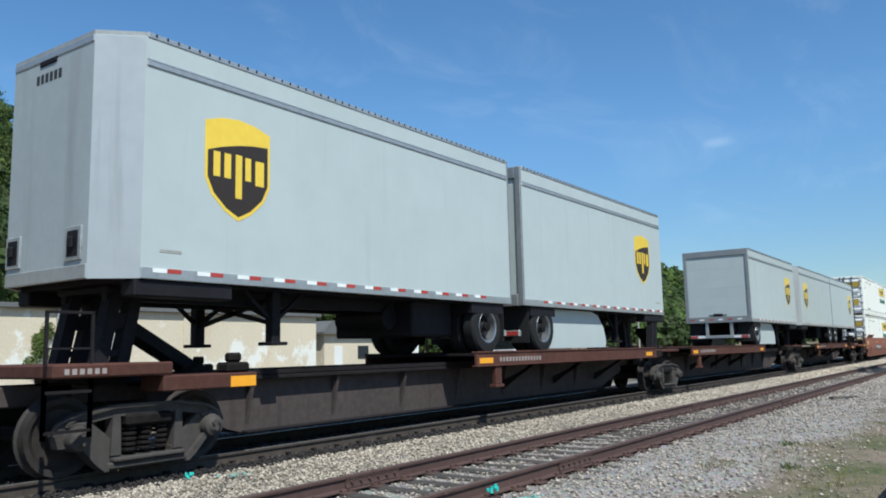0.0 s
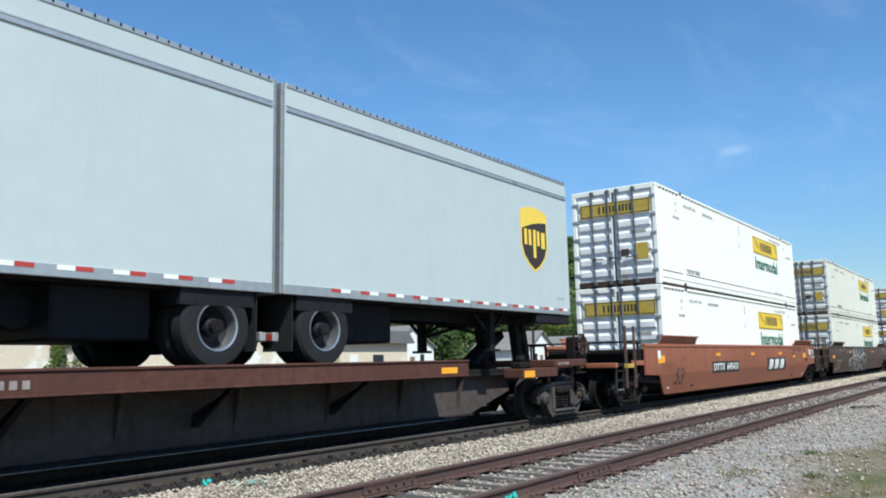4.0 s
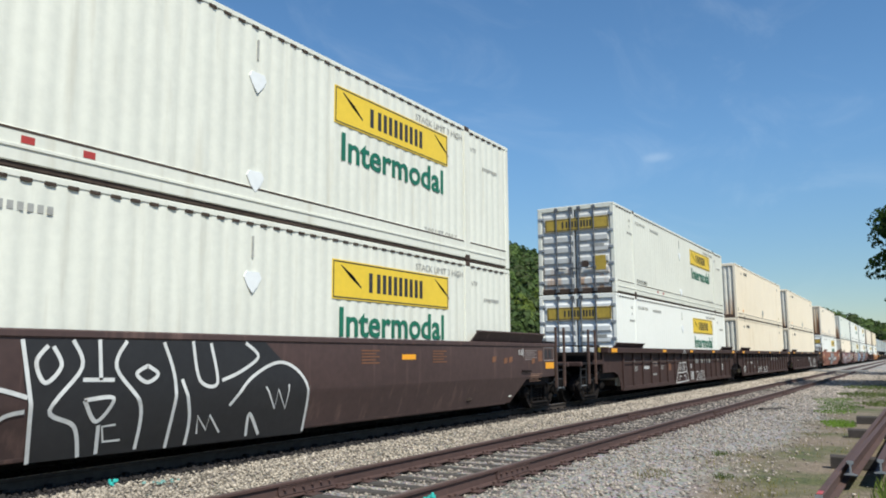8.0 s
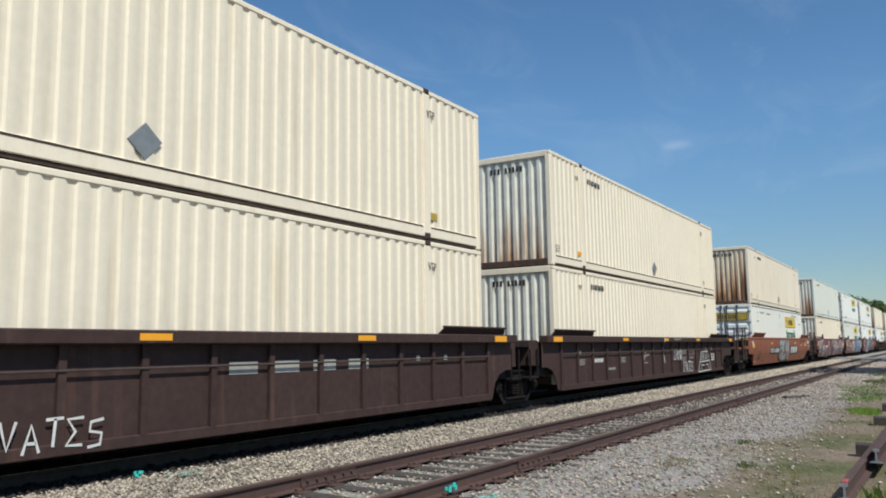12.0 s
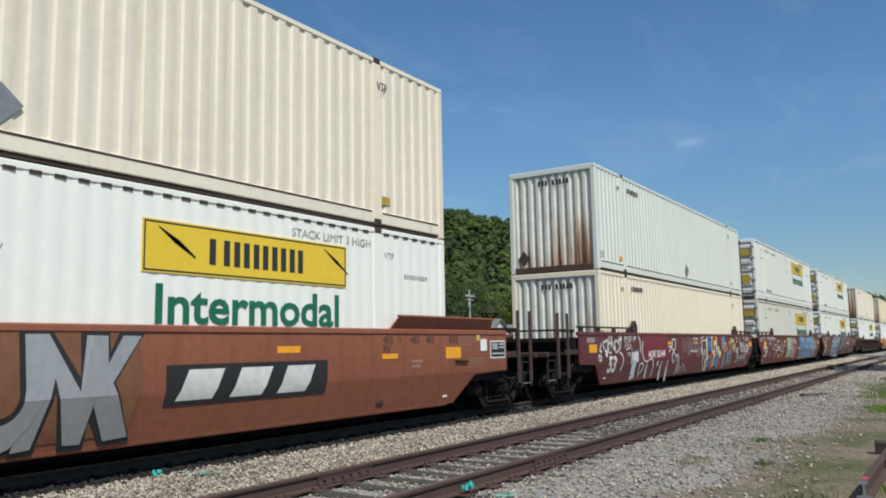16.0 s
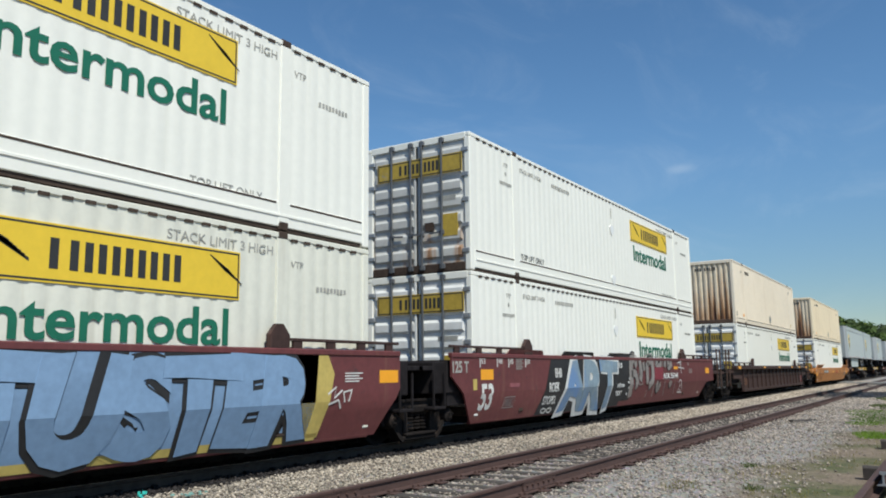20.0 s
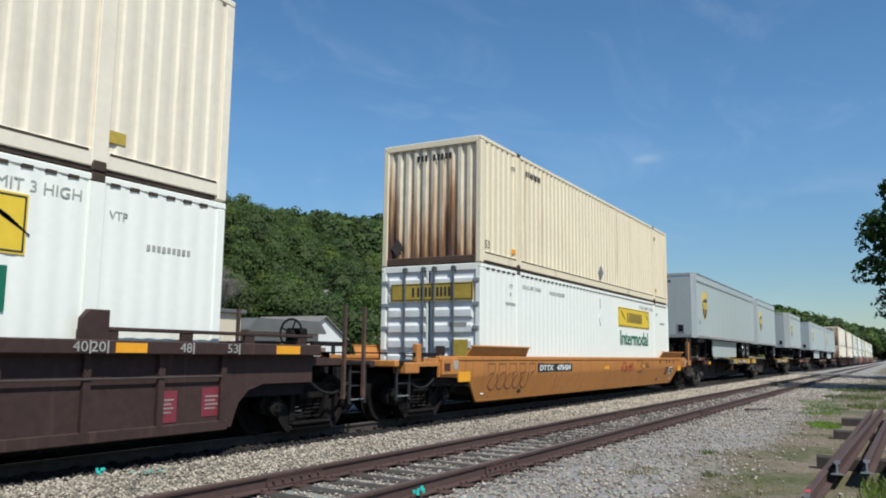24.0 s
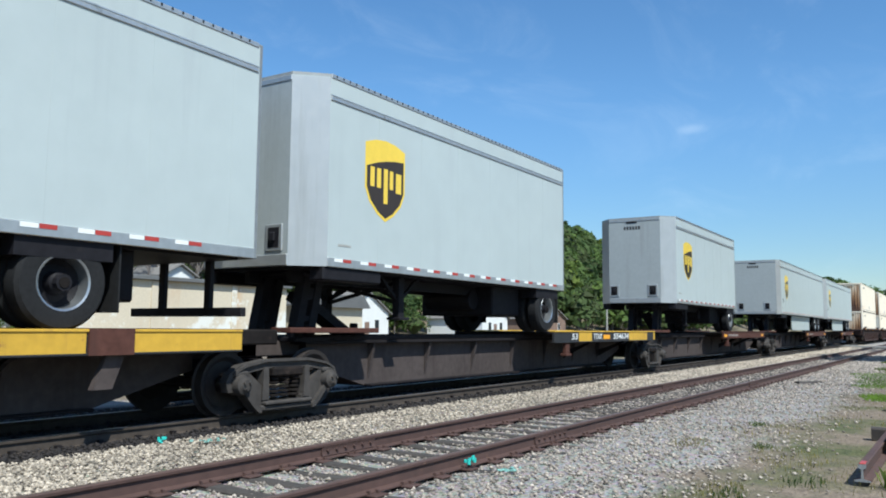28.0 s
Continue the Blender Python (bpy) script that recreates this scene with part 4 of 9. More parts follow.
def forest():
    rs = np.random.RandomState(21)
    cores, trunks = Mesh(), Mesh()
    spots = []
    for _ in range(1250):
        spots.append((rs.uniform(38, 300), 72 + 88 * rs.rand() ** 0.8))
    for _ in range(240):
        spots.append((rs.uniform(-60, 38), rs.uniform(80, 160)))
    for _ in range(520):
        spots.append((rs.uniform(300, 900), rs.uniform(80, 165)))
    for _ in range(420):
        spots.append((rs.uniform(570, 760), rs.uniform(-60, 110)))
    quads, tones = [], []
    for x, y in spots:
        far = max(0, (x - 200) / 300)
        near = 38 < x < 165
        th = rs.uniform(8, 12.5) * (1 + 0.3 * min(2, far))
        g = height(x, y) - 1.0
        cr = rs.uniform(2.8, 5.2) * (1 + 0.5 * min(2, far))
        # a dome of lumps: a high middle one and lower ones round it
        a0 = rs.uniform(0, math.tau)
        lumps = [(x, y, g + th - cr * 0.55, cr * 0.72)]
        for k in range(3):
            a = a0 + k * math.tau / 3 + rs.normal() * 0.3
            lumps.append((x + math.cos(a) * cr * 0.58, y + math.sin(a) * cr * 0.58, g + th - cr * rs.uniform(0.9, 1.4), cr * rs.uniform(0.5, 0.68)))
        q = leaves_on(lumps, rs, 225 if near else 22, (0.275 if near else 0.95) * (1 + far), 0.85, 0.45)
        quads.append(q)
        tone = min(1.0, max(0.0, 0.5 + 0.27 * rs.normal() + 0.25 * noise.noise(Vector((x * 0.045, y * 0.045, 1.7)))))
        # leafless, greyer trees on the lower slope behind the street
        if 46 < x < 92 and y < 92 and rs.rand() < 0.5:
            tone = 0.0
        tones.append(np.full(len(q) * 4, tone))
        trunks.rod((x, y, g - 1), (x, y, g + th - cr), 0.22, 5, 0.12)
        for lx, ly, lz, lr in lumps[:2]:
            k = lr * 0.74
            cores.add([(lx + k, ly, lz), (lx, ly + k, lz), (lx - k, ly, lz), (lx, ly - k, lz), (lx, ly, lz + k * 0.8), (lx, ly, lz - k * 0.8)],
                      [(0, 1, 4), (1, 2, 4), (2, 3, 4), (3, 0, 4), (1, 0, 5), (2, 1, 5), (3, 2, 5), (0, 3, 5)])
    w = thing("hillside_forest", "dense green deciduous forest covering the hillside", "forest", kind="stuff")
    me = leaf_mesh("foliage", np.concatenate(quads), "leaf")
    me.attributes.new("tone", "FLOAT", "POINT").data.foreach_set("value", np.concatenate(tones).astype(np.float32))
    part("foliage", me, None, w, kind="stuff")
    part("inner_foliage", cores, "leaf", w, kind="stuff")
    part("trunks", trunks, "bark", w, kind="stuff")


forest()


def limb(m, rnd, p, d, l, r, depth, tips):
    q = p + d * l
    m.rod(p, q, r, 6, r * 0.65)
    if depth == 0:
        tips.append(q)
        return
    for k in range(rnd.choice((2, 3, 3))):
        e = (d + Vector((rnd.uniform(-1, 1), rnd.uniform(-1, 1), rnd.uniform(-0.25, 0.75))) * 0.75).normalized()
        limb(m, rnd, q if k else p + d * l * 0.75, e, l * rnd.uniform(0.6, 0.8), r * 0.62, depth - 1, tips)


def yard_tree(at, centre, radii, seed, lumps=46):
    """A broad tree: a tapered trunk, limbs that reach into the crown, leaf clumps with gaps between them."""
    t = thing("tree", "leafy broad tree standing at the edge of the yard", "tree", at=at)
    rnd, m = random.Random(seed), Mesh()
    rs = np.random.RandomState(seed)
    cx, cy, cz = centre
    fork = Vector((cx * 0.3, cy * 0.3, cz * 0.42))
    m.rod((0, 0, -0.3), tuple(fork), 0.34, 10, 0.22)
    pts = []
    for _ in range(lumps):
        d = Vector((rnd.gauss(0, 1), rnd.gauss(0, 1), rnd.gauss(0, 1))).normalized() * rnd.uniform(0.45, 1.0)
        p = Vector((cx + d.x * radii[0], cy + d.y * radii[1], cz + d.z * radii[2]))
        mid = fork.lerp(p, 0.5) + Vector((rnd.uniform(-0.4, 0.4), rnd.uniform(-0.4, 0.4), rnd.uniform(0.1, 0.6)))
        m.rod(tuple(fork), tuple(mid), 0.085, 6, 0.05)
        m.rod(tuple(mid), tuple(p), 0.05, 5, 0.015)
        pts.append((p.x, p.y, p.z, rnd.uniform(0.75, 1.35)))
    part("trunk", m, "bark", t, "rough brown trunk and limbs")
    part("crown", leaf_mesh("crown", leaves_on(pts, rs, 260, 0.15, 0.8), "leaf_near"), None, t, "dark green leaves")


yard_tree((45.0, -2.9, 0), (0, 1.1, 6.3), (5.6, 3.5, 3.9), 31, 64)
def bush(at, w, h, seed):
    """A low spreading shrub: many thin stems and leaf clumps down to the ground."""
    t = thing("bush", "dense dark green shrub below the tree", "bush", "bushes at the yard's edge", at=at)
    rs, m = np.random.RandomState(seed), Mesh()
    pts = []
    for _ in range(26):
        x, y = rs.uniform(-w, w), rs.uniform(-w * 0.6, w * 0.6)
        z = rs.uniform(0.25, h) * (1 - 0.4 * (x / w) ** 2)
        m.rod((x * 0.2, y * 0.2, -0.1), (x, y, z), 0.03, 5, 0.01)
        pts.append((x, y, z, rs.uniform(0.35, 0.7)))
    part("stem", m, "bark", t, "thin brown stems")
    part("crown", leaf_mesh("crown", leaves_on(pts, rs, 170, 0.10, 0.85), "leaf_near"), None, t, "dark green leaves")


for k, (x, y, w, h) in enumerate(((44.5, -1.6, 2.0, 2.3), (50.0, -2.0, 2.4, 3.0), (57.0, -2.2, 2.6, 3.2), (64.0, -2.0, 2.6, 3.0))):
    bush((x, y, 0), w, h, 90 + k)
yard_tree((66.0, -4.2, 0), (0, 0, 7.5), (6, 4.6, 4.4), 32, 40)


def dead_tree(at, tall, seed):
    t = thing("bare_tree", "bare grey tree without leaves before the wooded hill", "tree", "bare trees", at=at)
    rnd, tips, m = random.Random(seed), [], Mesh()
    limb(m, rnd, Vector((0, 0, -0.2)), Vector((rnd.uniform(-0.15, 0.15), 0, 1)), tall * 0.27, tall * 0.017, 5, tips)
    part("trunk", m, "dead", t, "grey bark")
    tw = Mesh()
    for q in tips:
        for _ in range(3):
            e = Vector((rnd.uniform(-1, 1), rnd.uniform(-1, 1), rnd.uniform(-0.2, 1))) * rnd.uniform(0.5, 1.1)
            tw.rod(tuple(q), tuple(q + e), 0.018, 3, 0.006)
    part("bare_crown", tw, "dead", t, "bare crown of fine grey-brown twigs", kind="stuff")


for k, (x, y, h) in enumerate(((50, 66, 16), (54, 67, 14), (62, 68, 15), (46, 68, 15), (57, 69, 17), (66, 69, 14), (52, 70, 17), (60, 71, 16))):
    dead_tree((x, y, 0), h, 60 + k)


# ---- the street behind ----
def warehouse():
    t = thing("warehouse", "long low warehouse with stained and peeling cream wall", "building")
    x0, x1, y0, y1, h = -25.0, 46.5, 45.0, 62.0, 4.40
    w = Mesh().box(x0, x1, y0, y0 + 0.3, 0, h).box(x0, x1, y1 - 0.3, y1, 0, h).box(x0, x0 + 0.3, y0 + 0.3, y1 - 0.3, 0, h).box(x1 - 0.3, x1, y0 + 0.3, y1 - 0.3, 0, h)
    part("wall", w, "wall", t, "cream render, peeling and rust-streaked")
    part("roof", Mesh().box(x0 - 0.3, x1 + 0.3, y0 - 0.35, y1 + 0.3, h, h + 0.28, 0.03), "roof", t, "dark flat roof edge")
    for x in (25.0, 27.4):
        part("downpipe", Mesh().rod((x, y0 - 0.12, 0), (x, y0 - 0.12, h), 0.09, 8), "galv", t)
    for x in (20.0, 34.0, 41.0):
        part("pilaster", Mesh().box(x - 0.25, x + 0.25, y0 - 0.10, y0, 0, h - 0.05, 0.02), "wall", t)


warehouse()


def creeper():
    """A patch of climbing plant on the warehouse wall."""
    rs = np.random.RandomState(77)
    t = thing("wall_creeper", "dark climbing plant growing up the warehouse wall", "plant", at=(24.4, 44.85, 0))
    lumps = [(rs.normal() * 0.45, -0.15, z, rs.uniform(0.4, 0.6)) for z in np.linspace(0.3, 3.1, 11)]
    q = leaves_on(lumps, rs, 150, 0.09, 1.1)
    q[:, :, 1] = np.minimum(q[:, :, 1] * 0.5, -0.03)
    part("leaves", leaf_mesh("leaves", q, "grass"), None, t, "dull green leaves", kind="stuff")
    m = Mesh()
    for k in range(5):
        x = rs.normal() * 0.15
        m.rod((x, -0.04, 0), (x + rs.normal() * 0.4, -0.06, 2.2 + rs.rand()), 0.025, 5, 0.01)
    part("stems", m, "bark", t, "thin brown stems", kind="stuff")


creeper()


def house(at, w, d, h, rise, wall, label, rz=0):
    t = thing("house", label, "house", at=pose(*at, 0, 0, rz))
    part("wall", Mesh().box(0, w, 0, d, 0, h).prism([(0, h), (w, h), (w / 2, h + rise)], 0.02, d - 0.02), wall, t)
    m = Mesh()
    for s in (-1, 1):
        e = w / 2 + 0.4
        m.prism([(w / 2, h + rise + 0.02), (w / 2 + s * e, h + rise - rise * e / (w / 2) + 0.02), (w / 2 + s * e, h + rise - rise * e / (w / 2) + 0.16), (w / 2, h + rise + 0.18)], -0.4, d + 0.4)
    part("roof", m, "shingle", t, "grey shingle roof")
    for k in range(2):
        x = w * (0.28 + 0.44 * k)
        f = part("window", Mesh().box(x - 0.5, x + 0.5, -0.05, 0.0, h * 0.35, h * 0.35 + 1.3, 0.01), "house", t, "white window frame")
        part("pane", Mesh().box(x - 0.42, x + 0.42, -0.07, -0.051, h * 0.35 + 0.08, h * 0.35 + 1.22), "glass_dark", f)
    part("door", Mesh().box(w / 2 - 0.45, w / 2 + 0.45, -0.06, 0.0, 0, 2.05, 0.01), "brick", t)


def garage():
    t = thing("garage", "low brown garage building with a flat roof", "building", at=(48.5, 46.0, 0))
    part("wall", Mesh().box(0, 9, 0, 8, 0, 3.1), "wall", t)
    part("roof", Mesh().prism([(-0.5, 3.1), (9.5, 3.1), (9.5, 3.25), (8.6, 4.2), (0.4, 4.2), (-0.5, 3.25)], -0.5, 8.5), "roof", t, "dark shingled mansard roof")
    part("door", Mesh().box(1.2, 2.2, -0.06, 0, 0, 2.1, 0.01), "house", t, "white door")
    part("window", Mesh().box(4.2, 5.6, -0.06, 0, 1.0, 2.1, 0.01), "glass_dark", t, "dark window")


garage()
house((74, 62, 0), 9, 10, 3.2, 2.6, "house", "white house with grey shingle roof behind the tracks")
house((104, 60, 0), 8, 10, 3.0, 2.6, "house", "small white gabled house below the hill")
house((49, 63.5, 0), 3.6, 6, 6.3, 1.0, "house", "narrow pale house with a grey roof behind the warehouse")
house((109, 88, 5.2), 6, 7, 4.6, 2.6, "house", "white gabled house among the hillside trees")
house((128, 62, 0), 11, 10, 3.2, 2.2, "brick", "brown brick house with grey roof below the hill")


def utility_pole(at, h, arm=True):
    t = thing("utility_pole", "weathered wooden utility pole with a crossarm", "utility pole", "utility poles", at=at)
    part("post", Mesh().rod((0, 0, 0), (0, 0, h), 0.16, 10, 0.11), "pole", t)
    if arm:
        part("crossarm", Mesh().box(-1.2, 1.2, -0.18, -0.06, h - 0.95, h - 0.80, 0.01), "pole", t)
        part("crossarm", Mesh().box(-0.9, 0.9, -0.18, -0.06, h - 1.5, h - 1.38, 0.01), "pole", t)
        for x in (-1.1, -0.55, 0.55, 1.1):
            part("insulator", Mesh().lathe([(0.0, 0.16), (0.05, 0.15), (0.06, 0.05), (0.04, 0.0), (0, 0)], (x, -0.12, h - 0.80), "z", 8), "house", t)
        part("transformer", Mesh().lathe([(0, 0), (0.22, 0.02), (0.24, 0.1), (0.24, 0.8), (0.2, 0.88), (0, 0.9)], (-0.42, -0.2, h - 2.6), "z", 12), "galv", t, "grey transformer can")


utility_pole((44.0, 64.0, 0), 10.4)
utility_pole((96, 58, 0), 9.5)
utility_pole((150, 58, 0), 9.5)


# ---- the train: trucks ----
def side_frame():
    """A cast side frame: an arched top member, two windows, diagonals, spring seat, bearing ends."""
    m = Mesh()
    y0, y1 = -0.06, 0.07
    m.prism([(-1.06, 0.33), (-1.10, 0.46), (-1.04, 0.58), (-0.86, 0.68), (-0.42, 0.745), (0.42, 0.745), (0.86, 0.68), (1.04, 0.58), (1.10, 0.46), (1.06, 0.33), (0.93, 0.33), (0.90, 0.48), (0.78, 0.565),
             (0.40, 0.62), (-0.40, 0.62), (-0.78, 0.565), (-0.90, 0.48), (-0.93, 0.33)], y0, y1)
    m.prism([(-0.98, 0.60), (-0.80, 0.685), (-0.42, 0.75), (0.42, 0.75), (0.80, 0.685), (0.98, 0.60), (0.98, 0.565), (0.80, 0.65), (0.42, 0.712), (-0.42, 0.712), (-0.80, 0.65), (-0.98, 0.565)], y0 - 0.045, y0)
    for s in (-1, 1):
        diag = [(-0.90, 0.49), (-0.70, 0.58), (-0.42, 0.36), (-0.33, 0.22), (-0.33, 0.08), (-0.50, 0.08), (-0.60, 0.16)]
        edge = [(-0.90, 0.50), (-0.60, 0.17), (-0.50, 0.09), (-0.50, 0.04), (-0.55, 0.04), (-0.66, 0.13), (-0.94, 0.44)]
        m.prism([(s * -a, b) for a, b in diag], y0 + 0.01, y1 - 0.01)
        m.prism([(s * -a, b) for a, b in edge], y0 - 0.05, y1)
        m.prism([(s * 0.34, 0.20), (s * 0.47, 0.20), (s * 0.45, 0.64), (s * 0.36, 0.64)], y0 - 0.02, y1)
        m.lathe([(0, -0.20), (0.07, -0.20), (0.10, -0.17), (0.125, -0.16), (0.14, -0.10), (0.145, 0.05), (0, 0.05)], (s * 0.864, 0, 0.425), "y", 14)
        for k in range(3):
            a = k * math.tau / 3 + 0.5
            m.rod((s * 0.864 + 0.055 * math.cos(a), -0.225, 0.425 + 0.055 * math.sin(a)), (s * 0.864 + 0.055 * math.cos(a), -0.19, 0.425 + 0.055 * math.sin(a)), 0.02, 6)
        m.box(s * 0.864 - 0.13, s * 0.864 + 0.13, -0.10, 0.08, 0.53, 0.60, 0.02)
    m.box(-0.50, 0.50, y0 - 0.05, y1 + 0.03, 0.05, 0.13, 0.02).box(-0.46, 0.46, y0 - 0.09, y1 + 0.03, 0.13, 0.18, 0.015)
    return m


def springs():
    m = Mesh()
    for x in (-0.2, 0.0, 0.2):
        for k in range(5):
            m.lathe([(0.05, 0.0), (0.085, 0.012), (0.085, 0.035), (0.05, 0.047)], (x, 0, 0.22 + k * 0.058), "z", 10)
    m.box(-0.30, 0.30, -0.12, 0.10, 0.50, 0.64, 0.03)
    return m


def wheelset():
    m = Mesh()
    for s in (-1, 1):
        y = s * 0.755
        m.lathe([(0.0, y - s * 0.10), (0.10, y - s * 0.10), (0.12, y - s * 0.02), (0.30, y + s * 0.0), (0.36, y + s * 0.05), (0.42, y + s * 0.06), (0.425, y - s * 0.06), (0.455, y - s * 0.075),
                 (0.45, y - s * 0.10), (0.35, y - s * 0.08), (0.28, y - s * 0.05), (0.12, y - s * 0.10), (0, y - s * 0.12)], (0, 0, 0), "y", 28)
        m.lathe([(0, s * 0.98), (0.07, s * 0.98), (0.07, s * 0.70)], (0, 0, 0), "y", 10)
    m.rod((0, -0.9, 0), (0, 0.9, 0), 0.08, 10)
    return m


SHARED = {}


def shared(key, make, material):
    if key not in SHARED:
        SHARED[key] = make().data(key)
        SHARED[key].materials.append(M[material])
    return SHARED[key]


def truck(car, x, spin=True, dusty=False):
    b = Mesh().box(-0.20, 0.20, -0.9, 0.9, 0.40, 0.72, 0.04).box(-0.95, -0.8, -0.5, 0.5, 0.40, 0.48).box(0.8, 0.95, -0.5, 0.5, 0.40, 0.48)
    if "truck" not in SHARED:
        SHARED["truck"] = b.data("truck")
        SHARED["truck"].materials.append(M["frame"])
    t = part("truck", SHARED["truck"], None, car, "two-axle freight truck of cast steel", at=(x, 0, 0))
    for s in (-1, 1):
        part("side_frame", shared("side_frame_dusty" if dusty else "side_frame", side_frame, "cast_dusty" if dusty else "cast"), None, t, at=pose(0, s * 1.02, 0, 0, 0, 0 if s < 0 else 180))
        part("suspension_spring", shared("spring_group", springs, "cast"), None, t, kind="stuff", at=pose(0, s * 1.02, 0, 0, 0, 0 if s < 0 else 180))
    for dx in (-0.864, 0.864):
        w = part("wheelset", shared("wheelset_dusty" if dusty else "wheelset", wheelset, "wheel_dusty" if dusty else "wheel"), None, t, at=(dx, 0, 0.425))
        if spin:
            WHEELSETS.append((w, dx))
    return t


def coupler(car, x, s):
    m = Mesh().box(min(x, x - s * 0.9), max(x, x - s * 0.9), -0.09, 0.09, 0.72, 0.92, 0.02)
    m.prism([(x - s * 0.1, -0.17), (x + s * 0.16, -0.17), (x + s * 0.20, 0.0), (x + s * 0.05, 0.03), (x + s * 0.18, 0.17), (x - s * 0.1, 0.17)], 0.66, 0.98, "z")
    part("coupler", m, "cast", car, "cast steel knuckle coupler")
    h = Mesh()
    pts = curvy([(x - s * 0.5, 0.7), (x - s * 0.2, 0.45), (x + s * 0.15, 0.42)], 4)
    for a, b in zip(pts, pts[1:]):
        h.rod((a[0], -0.35, a[1]), (b[0], -0.35, b[1]), 0.03, 6)
    part("air_hose", h, "rubber", car)


def ladder(car, x, y, z0, z1, w=0.42, material="frame", rungs=4):
    l = part("ladder", Mesh().bar((x, y, z0), (x, y, z1), 0.03, 0.05), material, car)
    part("stile", Mesh().bar((x + w, y, z0), (x + w, y, z1), 0.03, 0.05), material, l)
    for k in range(rungs):
        z = z0 + (k + 0.3) * (z1 - z0) / rungs
        part("rung", Mesh().rod((x, y, z), (x + w, y, z), 0.014, 6), "alu_dark" if k == 0 else material, l)


def brake_wheel(car, x, y, z):
    m = Mesh()
    n = 18
    for k in range(n):
        a, b = k * math.tau / n, (k + 1) * math.tau / n
        m.rod((x, y + 0.22 * math.cos(a), z + 0.22 * math.sin(a)), (x, y + 0.22 * math.cos(b), z + 0.22 * math.sin(b)), 0.018, 6)
    for k in range(4):
        a = k * math.tau / 4 + 0.4
        m.rod((x, y, z), (x, y + 0.22 * math.cos(a), z + 0.22 * math.sin(a)), 0.014, 5)
    m.rod((x - 0.05, y, z), (x + 0.14, y, z), 0.05, 8)
    part("brake_wheel", m, "frame", car, "round hand brake wheel")


# ---- well cars ----
W_TOP, W_BOT, W_SIDE = 1.49, 0.24, 1.44      # above the rail; half width
CREASE, TUCK = 0.80, 0.34                    # below this height a smooth side leans in, by this slope


def tucked(ob):
    """Bends a part of a smooth side at the crease, so that its lower half leans in."""
    me, off = ob.data, ob.location
    bm = bmesh.new()
    bm.from_mesh(me)
    bmesh.ops.bisect_plane(bm, geom=bm.verts[:] + bm.edges[:] + bm.faces[:], plane_co=(0, 0, CREASE - off.z), plane_no=(0, 0, 1))
    for v in bm.verts:
        d = CREASE - (v.co.z + off.z)
        if d > 0:
            v.co.y -= math.copysign(d * TUCK, v.co.y + off.y)
    bm.to_mesh(me)
    bm.free()


